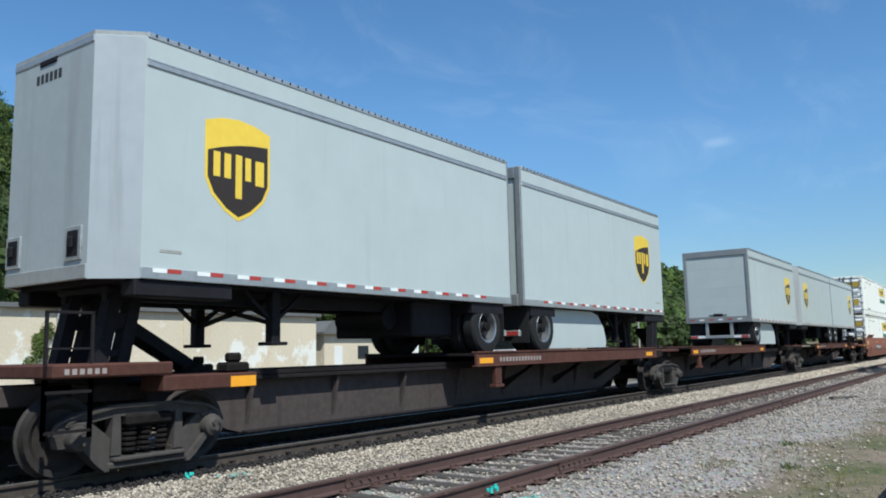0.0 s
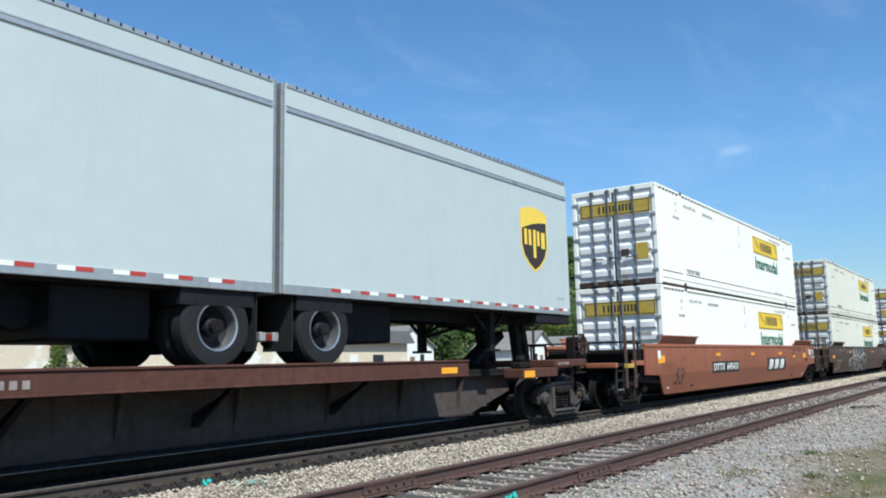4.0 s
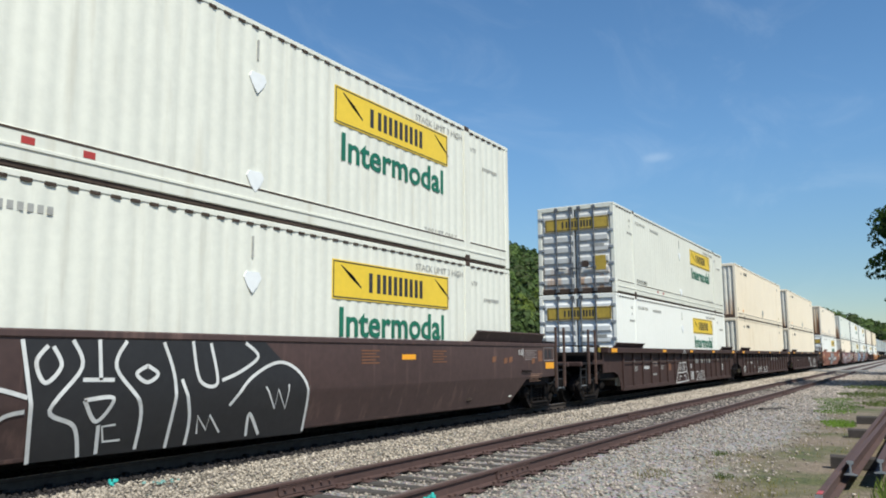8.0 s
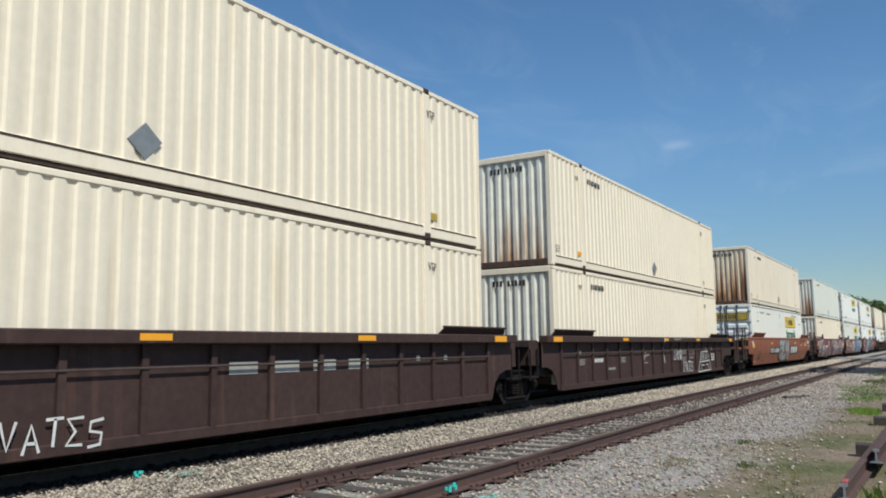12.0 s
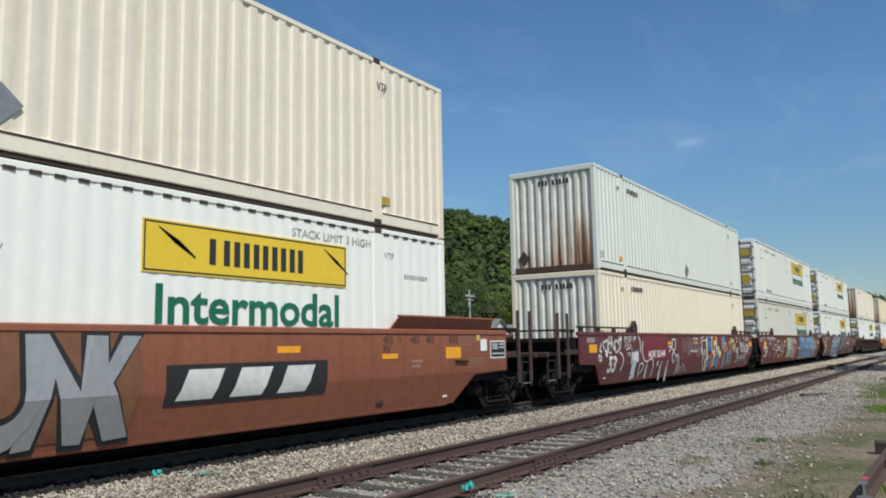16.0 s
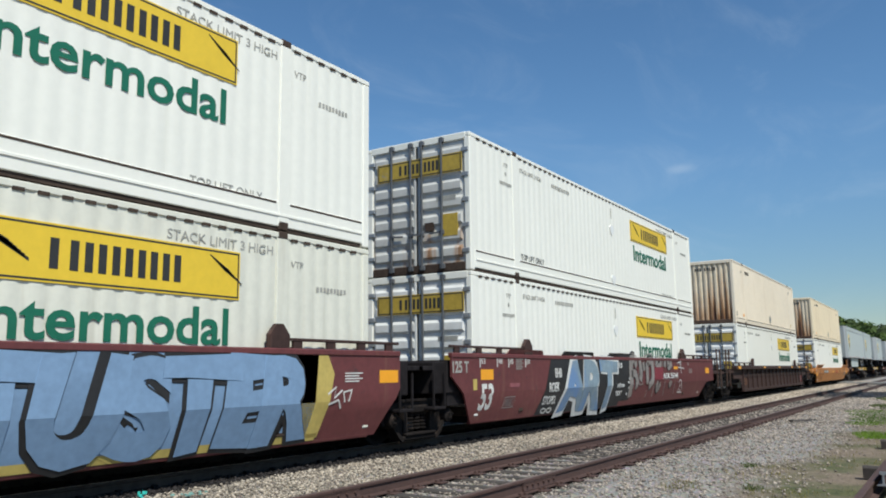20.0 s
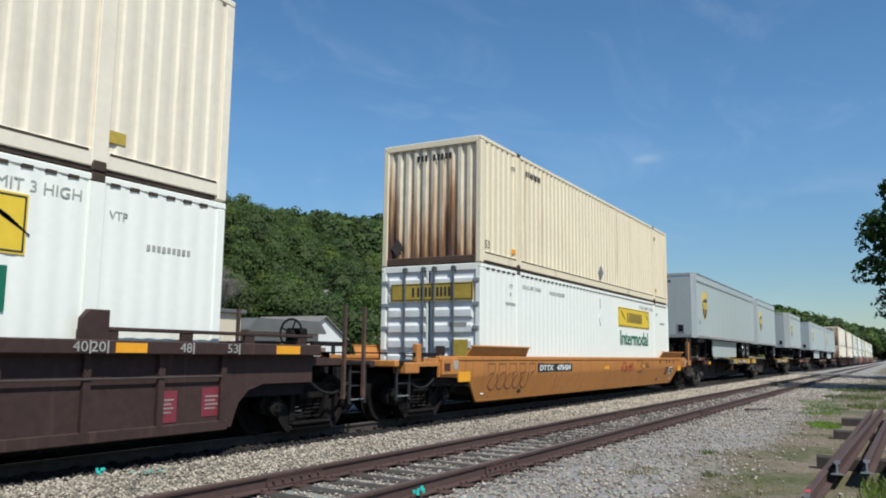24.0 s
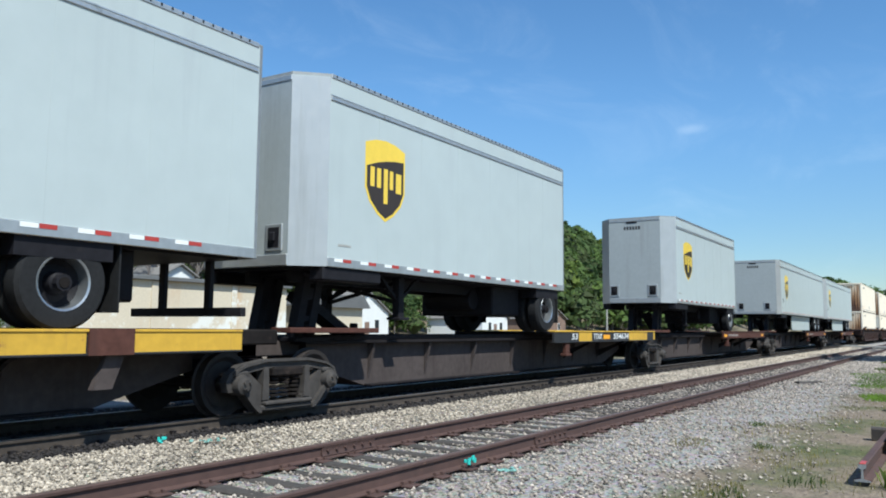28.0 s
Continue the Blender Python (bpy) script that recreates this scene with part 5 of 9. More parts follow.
def well_car(name_label, paint, ribbed, lead, tail, open_lead, open_tail, hooks=False, raised=True, up=None):
    """A well car for one 53-foot box that starts at x = 0. lead, tail: how far the side reaches beyond the box;
    open_lead/open_tail: the end with platform, coupler and its own truck, otherwise it shares the truck of its neighbour."""
    L = 16.15
    car = thing("well_car", name_label, "rail car", "well cars of the train")
    up = up or W_TOP - (0.06 if ribbed else 0)
    out = [(-lead, up), (-lead, 0.78), (-0.75, 0.74), (-0.12, W_BOT), (L + 0.25, W_BOT), (L + 0.80, 0.74), (L + tail, 0.78), (L + tail, up)]
    if ribbed:
        out = [(-lead, up), (-lead, 0.78), (-0.75, 0.78), (-0.46, 0.70), (-0.28, 0.54), (-0.16, W_BOT), (L + 0.16, W_BOT), (L + 0.28, 0.54), (L + 0.46, 0.70), (L + 0.75, 0.78), (L + tail, 0.78), (L + tail, up)]
    if paint == "maroon":
        first = out[:4] if open_lead else [(-lead, up), (-lead, 1.12), (-0.60, 0.82), (-0.06, W_BOT)]
        out = first + (out[4:] if open_tail else [(L + 0.20, W_BOT), (L + 0.42, 0.60), (L + tail, 0.95), (L + tail, up)])
    for s in (-1, 1):
        a, b = sorted((s * (W_SIDE - 0.05), s * (W_SIDE - 0.01 if not ribbed else W_SIDE - 0.04)))
        sd = part("side", Mesh().prism(out, a, b), paint, car)
        if not ribbed:
            tucked(sd)
        a, b = sorted((s * (W_SIDE - 0.10), s * (W_SIDE + (0.13 if ribbed else 0.012))))
        part("top_chord", Mesh().box(-lead, L + tail, a, b, up - (0.09 if ribbed else 0.02), up + 0.07, 0.015), paint, sd)
        lip = part("bottom_sill", Mesh().box(-0.05, L + 0.05, *sorted((s * (W_SIDE - 0.10), s * (W_SIDE + (0.012 if ribbed else -0.008)))), W_BOT - 0.03, W_BOT + (0.03 if not ribbed else 0.10), 0.012), paint, sd)
        if not ribbed:
            tucked(lip)
        if ribbed:
            rib = shared("post_%s_%.2f" % (paint, up), lambda: Mesh().prism([(-0.045, -0.05), (0.045, -0.05), (0.045, 0.0), (-0.045, 0.0)], W_BOT + 0.07, up - 0.03, "z"), paint)
            part("air_pipe", Mesh().rod((0.1, s * (W_SIDE + 0.02), up - 0.36), (L - 0.1, s * (W_SIDE + 0.02), up - 0.36), 0.014, 6), "sill", sd)
            for k in range(17):
                part("side_post", rib, None, sd, at=pose(0.02 + k * 1.005, s * (W_SIDE - 0.035), 0, 0, 0, 0 if s < 0 else 180))
        if raised:
            for x0, x1 in ((-lead * 0.42, 2.2), (L - 1.8, L + tail * 0.72)):
                h = 0.20 if not ribbed else 0.13
                zb, zt = up + 0.069, up + 0.07 + h
                a, b, c = s * (W_SIDE - 0.05), s * (W_SIDE - 0.05 + 0.62 * h), s * 0.03
                g = part("end_guide", Mesh().add([(x0, a, zb), (x1, a, zb), (x1 - 0.10, b, zt), (x0 + 0.10, b, zt), (x0, a - c, zb), (x1, a - c, zb), (x1 - 0.10, b - c, zt), (x0 + 0.10, b - c, zt)],
                                                 [(0, 1, 2, 3), (7, 6, 5, 4), (0, 4, 5, 1), (3, 2, 6, 7), (0, 3, 7, 4), (1, 5, 6, 2)]), paint, sd, "guide plate leaning out over the side")
                part("guide_lip", Mesh().box(x0 + 0.08, x1 - 0.08, *sorted((b - s * 0.05, b + s * 0.03)), zt - 0.01, zt + 0.025, 0.006), paint, g)
        if hooks:
            for x0, x1 in ((-lead, 2.0), (14.15, L + tail)):
                rail = part("top_rail", Mesh().box(x0, x1, *sorted((s * (W_SIDE - 0.09), s * (W_SIDE - 0.03))), up + 0.17, up + 0.215, 0.008), "brown_dark", sd, "dark rail above the side")
                for k in range(4):
                    x = x0 + 0.25 + k * (x1 - x0 - 0.5) / 3
                    part("rail_bracket", Mesh().box(x - 0.09, x + 0.09, *sorted((s * (W_SIDE - 0.085), s * (W_SIDE - 0.04))), up + 0.07, up + 0.17), "brown_dark", rail)
            for x in (2.15, 14.0):
                d = 0.16 if ribbed else 0.0
                part("box_guide", Mesh().prism([(x + d - 0.17, up + 0.07), (x + d + 0.17, up + 0.07), (x + d + 0.17, up + 0.40), (x + d - 0.08, up + 0.40), (x + d - 0.17, up + 0.30)] if ribbed else [(x - 0.19, up + 0.07), (x + 0.19, up + 0.07), (x + 0.19, up + 0.25), (x + 0.06, up + 0.40), (x - 0.06, up + 0.40), (x - 0.19, up + 0.25)], *sorted((s * (W_SIDE - 0.08), s * W_SIDE))), "brown_dark", sd)
    beam = shared("cross_bearer", lambda: Mesh().box(-0.2, 0.2, -W_SIDE + 0.32, W_SIDE - 0.32, W_BOT - 0.03, 0.345, 0.01), "frame")
    for x in (0.5, 2.0, 5.0, 8.07, 11.1, 14.1, 15.6):
        part("cross_bearer", beam, None, car, at=(x, 0, 0))
    for x0, x1, is_open in ((-lead, -0.06, open_lead), (L + 0.06, L + tail, open_tail)):
        sgn = -1 if x0 < 0 else 1
        e = x0 if sgn < 0 else x1
        part("end_body", Mesh().box(x0, x1, -W_SIDE + 0.12, W_SIDE - 0.12, 0.82, up - 0.06, 0.02), "frame", car)
        part("wheel_well", Mesh().box(x0 + 0.05, x1 - 0.05, -W_SIDE + 0.16, W_SIDE - 0.16, 0.60, 0.82), "frame", car)
        if is_open:
            e = -1.75 if sgn < 0 else L + 1.75
            rusty = paint if sgn < 0 and paint in ("orange", "terracotta") else "brown_dark"
            part("centre_sill", Mesh().box(min(e, e + sgn * 1.9), max(e, e + sgn * 1.9), -0.28, 0.28, 0.70, 1.02, 0.02), "frame", car)
            part("end_platform", Mesh().box(min(e, e + sgn * 1.7), max(e, e + sgn * 1.7), -1.38, 1.38, 1.02, 1.08, 0.01), "frame", car)
            part("end_sill", Mesh().box(*sorted((e + sgn * 1.58, e + sgn * 1.72)), -1.4, 1.4, 0.98, 1.10, 0.02), rusty, car)
            x0b, x1b = sorted((e + sgn * 0.10, e + sgn * 1.0))
            board = part("running_board", Mesh().box(x0b, x1b, -1.34, 1.34, up + 0.10, up + 0.125, 0.004).box(x0b, x1b, -1.36, -1.32, up + 0.06, up + 0.13, 0.006).box(x0b, x1b, 1.32, 1.36, up + 0.06, up + 0.13, 0.006), "frame", car, "dark steel grating walkway")
            for yy in (-1.30, 1.30):
                for xx in (x0b + 0.05, x1b - 0.05):
                    part("board_leg", Mesh().box(xx - 0.02, xx + 0.02, yy - 0.02, yy + 0.02, 1.08, up + 0.10), "frame", board)
            for s in (-1, 1):
                yy = s * (W_SIDE - 0.03)
                for x, tint in () if paint == "orange" and sgn < 0 else ((e + sgn * (0.62 if sgn < 0 else 0.82), "post_rust"), (e + sgn * (1.15 if sgn < 0 else 1.35), "post_rust")):
                    part("handrail", Mesh().bar((x, yy, 0.50), (x, yy, 1.98), 0.05, 0.055), tint, car)
                part("side_step", Mesh().box(*sorted((e + sgn * 0.02, e + sgn * 0.75)), *sorted((yy, yy - s * 0.05)), 1.02, 1.14, 0.01), rusty, car)
                ladder(car, min(e + sgn * 1.12, e + sgn * 1.54), yy + s * -0.10, 0.40, 1.06, 0.42, "soot", 3)
                hose = Mesh()
                pts = curvy([(e + sgn * 0.1, 0.80), (e + sgn * 0.45, 0.62), (e + sgn * 0.8, 0.60), (e + sgn * 1.1, 0.74)], 4)
                for q, r in zip(pts, pts[1:]):
                    hose.rod((q[0], yy - s * 0.12, q[1]), (r[0], yy - s * 0.12, r[1]), 0.022, 6)
                part("brake_pipe", hose, "rubber", car, "sagging black brake pipe", kind="stuff")
            if sgn > 0:
                brake_wheel(car, e + 0.30, -0.75, 1.52)
                part("brake_stand", Mesh().box(e + 0.34, e + 0.52, -0.92, -0.58, 1.08, 1.60, 0.03), "cast", car, "dark brake housing")
                part("brake_reservoir", Mesh().lathe([(0, -0.5), (0.12, -0.48), (0.16, -0.4), (0.16, 0.4), (0.12, 0.48), (0, 0.5)], (e + 0.9, 0.5, 1.25), "y", 12), "frame", car)
            truck(car, (0 if sgn < 0 else L) + sgn * 2.15)
            coupler(car, (0 if sgn < 0 else L) + sgn * 3.75, sgn)
        else:
            part("end_bulkhead", Mesh().box(*sorted((e - sgn * 0.02, e + sgn * 0.42)), -1.30, 1.30, 0.82, 1.40, 0.02), "brown_dark" if ribbed else "frame", car)
            part("articulated_joint", Mesh().box(*sorted((e, e + sgn * 1.2)), -0.4, 0.4, 0.72, 1.15, 0.05), "frame", car)
            part("walkway", Mesh().box(*sorted((e + sgn * 0.42, e + sgn * 0.88)), -1.3, 1.3, 1.24, 1.32, 0.01), "frame", car)
            part("step", Mesh().box(*sorted((e + sgn * 0.1, e + sgn * 0.5)), -1.36, -1.1, 0.55, 0.60, 0.01).bar((e + sgn * 0.12, -1.34, 0.58), (e + sgn * 0.12, -1.34, 1.2), 0.03, 0.03).bar((e + sgn * 0.48, -1.34, 0.58), (e + sgn * 0.48, -1.34, 1.2), 0.03, 0.03), "frame", car)
    low = 0.10 if ribbed else 0.36
    face = -W_SIDE - (0.134 if ribbed else -0.006)
    ends = {"terracotta": (-0.64, L + 0.02), "brown": (-0.64, L + 2.11), "maroon": (-0.92 if open_lead else 0.31, L + (0.92 if open_tail else 0.36)), "orange": (-0.96, L + 1.0)}.get(paint, (-lead + 0.55, L + tail - 0.75))
    for x in ends:
        part("reflector", Mesh().box(x - 0.25, x + 0.25, face, -W_SIDE + 0.03, up - (0.07 if ribbed else 0.53 if paint == "brown" else 0.44), up + (0.045 if ribbed else -0.38 if paint == "brown" else -0.24)), "reflector", car, "amber reflector plate")
    for x in (3.52, 5.22, 8.1, 13.06) if paint == "maroon" else (4.2, 8.1, 12.0):
        part("reflector", Mesh().box(x - 0.22, x + 0.22, face, -W_SIDE + 0.03, up - (0.05 if ribbed else 0.28), up + (0.03 if ribbed else -0.19)), "reflector", car, "amber reflector strip")
    return car


FACE = -W_SIDE + 0.006      # a little proud of the side's plate
RFACE = -W_SIDE + 0.036


def bars(parent, x, z, w, h, y, material="faint", n=1, gap=0.06, name="stencil"):
    """Lines of small print, as plain bars."""
    m = Mesh()
    for k in range(n):
        m.box(x, x + w * (1 if k % 2 == 0 else 0.8), y - 0.002, y + 0.002, z - k * (h + gap), z - k * (h + gap) + h)
    return part(name, m, material, parent, kind="stuff" if n > 1 else "")


def stencil(parent, x, z, w, h, y, material="ink", n=6, name="stencil"):
    """One line of unreadable marks, one bar for each."""
    m = Mesh()
    for k in range(n):
        a = x + w * k / n
        m.box(a, a + w / n * 0.62, y - 0.002, y + 0.002, z, z + h)
    return part(name, m, material, parent, kind="stuff")


# ---- containers ----
CL, CW, CH = 16.15, 2.59, 2.855


def corrugated(x0, x1, z0, z1, y, deep, period, flat=0.5):
    """A ribbed sheet in x, z; it folds inwards (+y) by deep."""
    n = max(1, round((x1 - x0) / period))
    p = (x1 - x0) / n
    prof = []
    for k in range(n):
        a = x0 + k * p
        prof += [(a, y), (a + p * flat * 0.9, y), (a + p * (flat + 0.10), y + deep), (a + p * 0.90, y + deep)]
    prof.append((x1, y))
    m = len(prof)
    vs = [(x, yy, z0) for x, yy in prof] + [(x, yy, z1) for x, yy in prof]
    vs += [(x0, y + 0.07, z0), (x1, y + 0.07, z0), (x0, y + 0.07, z1), (x1, y + 0.07, z1)]
    fs = [(i, i + 1, m + i + 1, m + i) for i in range(m - 1)] + [(2 * m, 2 * m + 2, 2 * m + 3, 2 * m + 1)]
    return Mesh().add(vs, fs)


def stripes_of_logo(parent, x0, x1, z0, z1, y, worn, on_end=False, x_end=0.0):
    """The carrier's yellow panel: a dark line round it and the name as plain dark shapes."""
    w, h = x1 - x0, z1 - z0
    base = Mesh().box(x0, x1, y - 0.004, y + 0.012, z0, z1)
    trim = Mesh()
    b = 0.02
    trim.box(x0 + b, x1 - b, y - 0.007, y - 0.003, z0 + b, z0 + 2 * b).box(x0 + b, x1 - b, y - 0.007, y - 0.003, z1 - 2 * b, z1 - b)
    trim.box(x0 + b, x0 + 2 * b, y - 0.007, y - 0.003, z0 + 2 * b, z1 - 2 * b).box(x1 - 2 * b, x1 - b, y - 0.007, y - 0.003, z0 + 2 * b, z1 - 2 * b)
    marks = Mesh()
    lw = w * 0.085
    zb, zt = z0 + h * 0.24, z0 + h * 0.76
    th = w * 0.022
    x = x0 + w * 0.27
    for k, many in enumerate((1, 2, 2, 2, 2, 1)):
        for j in range(many):
            a = x + j * lw * 0.56
            marks.box(a, a + th * 1.25, y - 0.008, y - 0.003, zb, zt)
        x += lw * (1.1 if many == 2 else 0.75)
    if not on_end:
        for k in range(6):
            for s in (0, 1):
                xx = x0 + w * (0.06 + 0.012 * k) if s == 0 else x1 - w * (0.14 - 0.012 * k)
                marks.prism([(xx, z1 - h * (0.12 + 0.05 * k)), (xx + w * 0.09, z1 - h * (0.12 + 0.05 * k) - h * 0.28 * (1 if s else 0.9)), (xx + w * 0.09, z1 - h * (0.15 + 0.05 * k) - h * 0.28), (xx, z1 - h * (0.15 + 0.05 * k))], y - 0.007, y - 0.003)
    mat = "yellow_worn" if worn else "yellow"
    if not on_end:
        p = part("logo_panel", base, mat, parent, "yellow name panel")
        part("logo_border", trim, "ink", p)
        part("name_mark", marks, "ink", p, kind="stuff")
        return p
    turn = pose(x_end, 0, 0, 0, 0, -90)
    p = part("logo_panel", base, mat, parent, "yellow name panel", at=turn)
    part("logo_border", trim, "ink", p)
    part("name_mark", marks, "ink", p, kind="stuff")
    return p


BOXES = {}


def container(style, seed=0):
    """A 53-foot container; its near left lower corner region starts at x = 0, on z = 0."""
    key = (style, seed)
    spec = {
        "carrier_white": ("box_white", "door_white", "bright white corrugated container with yellow name panel"),
        "carrier_grimy": ("box_grimy", "door", "off-white grimy corrugated container with yellow name panel"),
        "carrier_clean": ("box_white", "door", "white corrugated container with yellow name panel and grey doors"),
        "tan": ("box_tan", "box_rusty_end", "tan corrugated container with rust-streaked end"),
        "cream": ("box_cream", "box_end", "cream corrugated container with lightly rusted end"),
        "orange_tan": ("box_orange_tan", "box_rusty_end", "faded orange-tan container with heavily rusted end"),
        "plain_white": ("box_dingy", "box_end", "dingy white corrugated container with plain ribbed end"),
    }[style]
    paint, end, label = spec
    carrier = style.startswith("carrier")
    c = thing("container", label, "container", "containers of the train")
    hw = CW / 2
    rail_top = 0.40 if carrier else 0.24
    for s in (-1, 1):
        sh = shared("ribbed_side_%s_%s" % (paint, carrier), lambda: corrugated(0.10, CL - 0.10, rail_top, CH - 0.10, -hw + 0.012, (0.006 if paint == "box_white" else 0.010) if carrier else 0.023, 0.276), paint)
        side = part("side_panel", sh, None, c, at=pose(0, 0, 0) if s < 0 else pose(CL, 0, 0, 0, 0, 180))
        a, b = sorted((s * hw, s * (hw - 0.09)))
        part("top_rail", Mesh().box(0.0, CL, a, b, CH - 0.105, CH - 0.02, 0.012), paint, c)
        lo = part("bottom_rail", Mesh().box(0.16, CL - 0.16, *sorted((s * (hw - 0.004), s * (hw - 0.09))), 0.055, rail_top + 0.02, 0.01), paint, c)
        part("rail_groove", Mesh().box(0.2, 1.86, *sorted((s * (hw - 0.003), s * (hw + 0.001))), rail_top - 0.02, rail_top + 0.008).box(2.14, 14.02, *sorted((s * (hw - 0.003), s * (hw + 0.001))), rail_top - 0.02, rail_top + 0.008).box(14.3, CL - 0.2, *sorted((s * (hw - 0.003), s * (hw + 0.001))), rail_top - 0.02, rail_top + 0.008), "gap", lo)
        if carrier:
            part("rail_lip", Mesh().box(0.2, CL - 0.2, *sorted((s * (hw - 0.01), s * (hw + 0.012))), 0.20, 0.24, 0.005), paint, lo)
        # flange coloured dark as the shadow line between stacked boxes
        part("lower_flange", Mesh().box(0.2, CL - 0.2, *sorted((s * (hw - 0.03), s * (hw - 0.12))), 0.0, 0.055), "gap", lo)
        for x in (1.98, 14.17):
            post = part("lifting_post", Mesh().box(x - 0.11, x + 0.11, *sorted((s * (hw + 0.004), s * (hw - 0.09))), 0.09, CH - 0.10, 0.012), paint, c)
            part("corner_casting", Mesh().box(x - 0.10, x + 0.10, *sorted((s * (hw + 0.012), s * (hw - 0.15))), 0.0, 0.14, 0.02), "gap", post)
            part("corner_casting", Mesh().box(x - 0.10, x + 0.10, *sorted((s * (hw + 0.010), s * (hw - 0.15))), CH - 0.115, CH, 0.02), "gap", post)
        for x in (0.0, CL - 0.16):
            part("corner_post", Mesh().box(x, x + 0.16, *sorted((s * hw, s * (hw - 0.14))), 0.0, CH - 0.105, 0.018), paint, c)
    part("roof", Mesh().box(0.02, CL - 0.02, -hw + 0.03, hw - 0.03, CH - 0.05, CH - 0.03), paint, c)
    part("floor", Mesh().box(0.05, CL - 0.05, -hw + 0.13, hw - 0.13, 0.02, 0.16), "gap", c)
    part("header", Mesh().box(0.0, 0.10, -hw + 0.09, hw - 0.09, CH - 0.16, CH - 0.01, 0.015), paint, c)
    part("sill", Mesh().box(0.0, 0.10, -hw + 0.14, hw - 0.14, 0.0, 0.17, 0.015), "rust_sill" if not carrier else "gap", c)
    # the far end is a plain ribbed wall
    rib_end = lambda: corrugated(-hw + 0.14, hw - 0.14, 0.16, CH - 0.15, 0.0, 0.055, 0.235, 0.40)
    part("end_wall", shared("end_wall_" + end, rib_end, end), None, c, at=pose(CL - 0.03, 0, 0, 0, 0, 90))
    if not carrier:
        part("front_wall", shared("end_wall_" + end, rib_end, end), None, c, at=pose(0.03, 0, 0, 0, 0, -90))
        part("placard_holder", Mesh().prism([(-hw + 2.18 - 0.17, 0.42), (-hw + 2.18, 0.22), (-hw + 2.18 + 0.17, 0.42), (-hw + 2.18, 0.64)], 0.012, 0.03, "x"), "sill", c, "diamond placard frame")
        m = Mesh()
        for k in range(9):
            if k == 3:
                continue
            y = 0.38 - k * 0.105
            m.box(0.022, 0.028, y - 0.065, y, CH - 0.46, CH - 0.32)
        part("stencil", m, "ink", c, kind="stuff")
        part("placard_holder", Mesh().prism([(8.07 - 0.24, 0.50), (8.07, 0.30), (8.07 + 0.24, 0.54), (8.07, 0.74)], -hw - 0.004, -hw + 0.012), "alu_dark", c, "diamond placard frame")
        part("decal", Mesh().box(1.60, 1.82, -hw - 0.002, -hw + 0.013, 0.36, 0.47), "reflector", c, "small orange decal")
        word("53", 0.22, 0.44, 0.34, 0.17, -hw + 0.009, "ink", c)
        word("VTP", 1.58, 1.80, CH - 0.52, 0.13, -hw + 0.009, "ink", c)
        stencil(c, 2.45, CH - 0.47, 0.95, 0.14, -hw + 0.009, "ink", 8)
        word("VTP", 14.16, 14.42, CH - 0.56, 0.15, -hw - 0.016, "ink", c)
        part("decal", Mesh().box(14.22, 14.50, -hw - 0.002, -hw + 0.013, 0.38, 0.52), "yellow_worn", c, "small worn yellow decal")
    else:
        for s in (-1, 1):
            y0, y1 = (0.012, hw - 0.15) if s > 0 else (-hw + 0.15, -0.012)
            d = part("door", Mesh().box(0.035, 0.075, y0, y1, 0.17, CH - 0.16, 0.01), end, c, "container door with lock rods")
            rows = 7
            for k in range(rows):
                h = (CH - 0.46) / rows
                z0 = 0.22 + k * h
                bulge = [(0.036, z0 + 0.05), (-0.006, z0 + 0.10), (-0.006, z0 + h - 0.10), (0.036, z0 + h - 0.04)]
                vs = [(x, y, z) for x, z in bulge for y in (y0 + (0.05 if x > 0 else 0.075), y1 - (0.05 if x > 0 else 0.075))]
                part("door_panel", Mesh().add(vs, [(0, 1, 3, 2), (2, 3, 5, 4), (4, 5, 7, 6), (0, 2, 4, 6), (1, 7, 5, 3)]).data("door_panel", 0), end, d)
            part("centre_strip", Mesh().box(0.0, 0.035, *((y0 + 0.016, y0 + 0.07) if s > 0 else (y1 - 0.07, y1 - 0.016)), 0.17, CH - 0.16, 0.006), end, d, "pale door edge strip")
            for yy in (y0 + 0.13 if s > 0 else y1 - 0.13, y0 + 0.62 if s > 0 else y1 - 0.62):
                part("lock_rod", Mesh().rod((-0.035, yy, 0.06), (-0.035, yy, CH - 0.05), 0.024, 8), "rod", d)
                for zz in (0.06, CH - 0.16):
                    part("lock_keeper", Mesh().box(-0.05, 0.02, yy - 0.06, yy + 0.06, zz, zz + 0.10, 0.01), "rod", d)
                part("handle", Mesh().bar((-0.05, yy, 0.82), (-0.05, yy - s * 0.30, 0.80), 0.02, 0.035).box(-0.05, 0.01, yy - 0.05, yy + 0.05, 0.76, 0.86, 0.01), "rod", d)
            part("gasket", Mesh().box(0.02, 0.036, y0 if s > 0 else y1 - 0.014, y0 + 0.014 if s > 0 else y1, 0.17, CH - 0.16), "rubber", d)
            hy = y1 if s > 0 else y0
            for k in range(5):
                z = 0.35 + k * 0.52
                part("hinge", Mesh().box(-0.02, 0.05, *sorted((hy - s * 0.05, hy + s * 0.12)), z, z + 0.09, 0.01), "galv", d)
        stripes_of_logo(c, -hw + 0.28, hw - 0.18, CH - 0.82, CH - 0.42, -0.012, True, True, 0.0)
        part("notice_panel", Mesh().box(-0.012, 0.02, -hw + 0.30, -hw + 0.66, 0.72, 1.18), "yellow_worn", c, "yellow notice plate")
        part("document_box", Mesh().box(-0.012, 0.02, -0.42, -0.20, 0.86, 1.04), "gap", c)
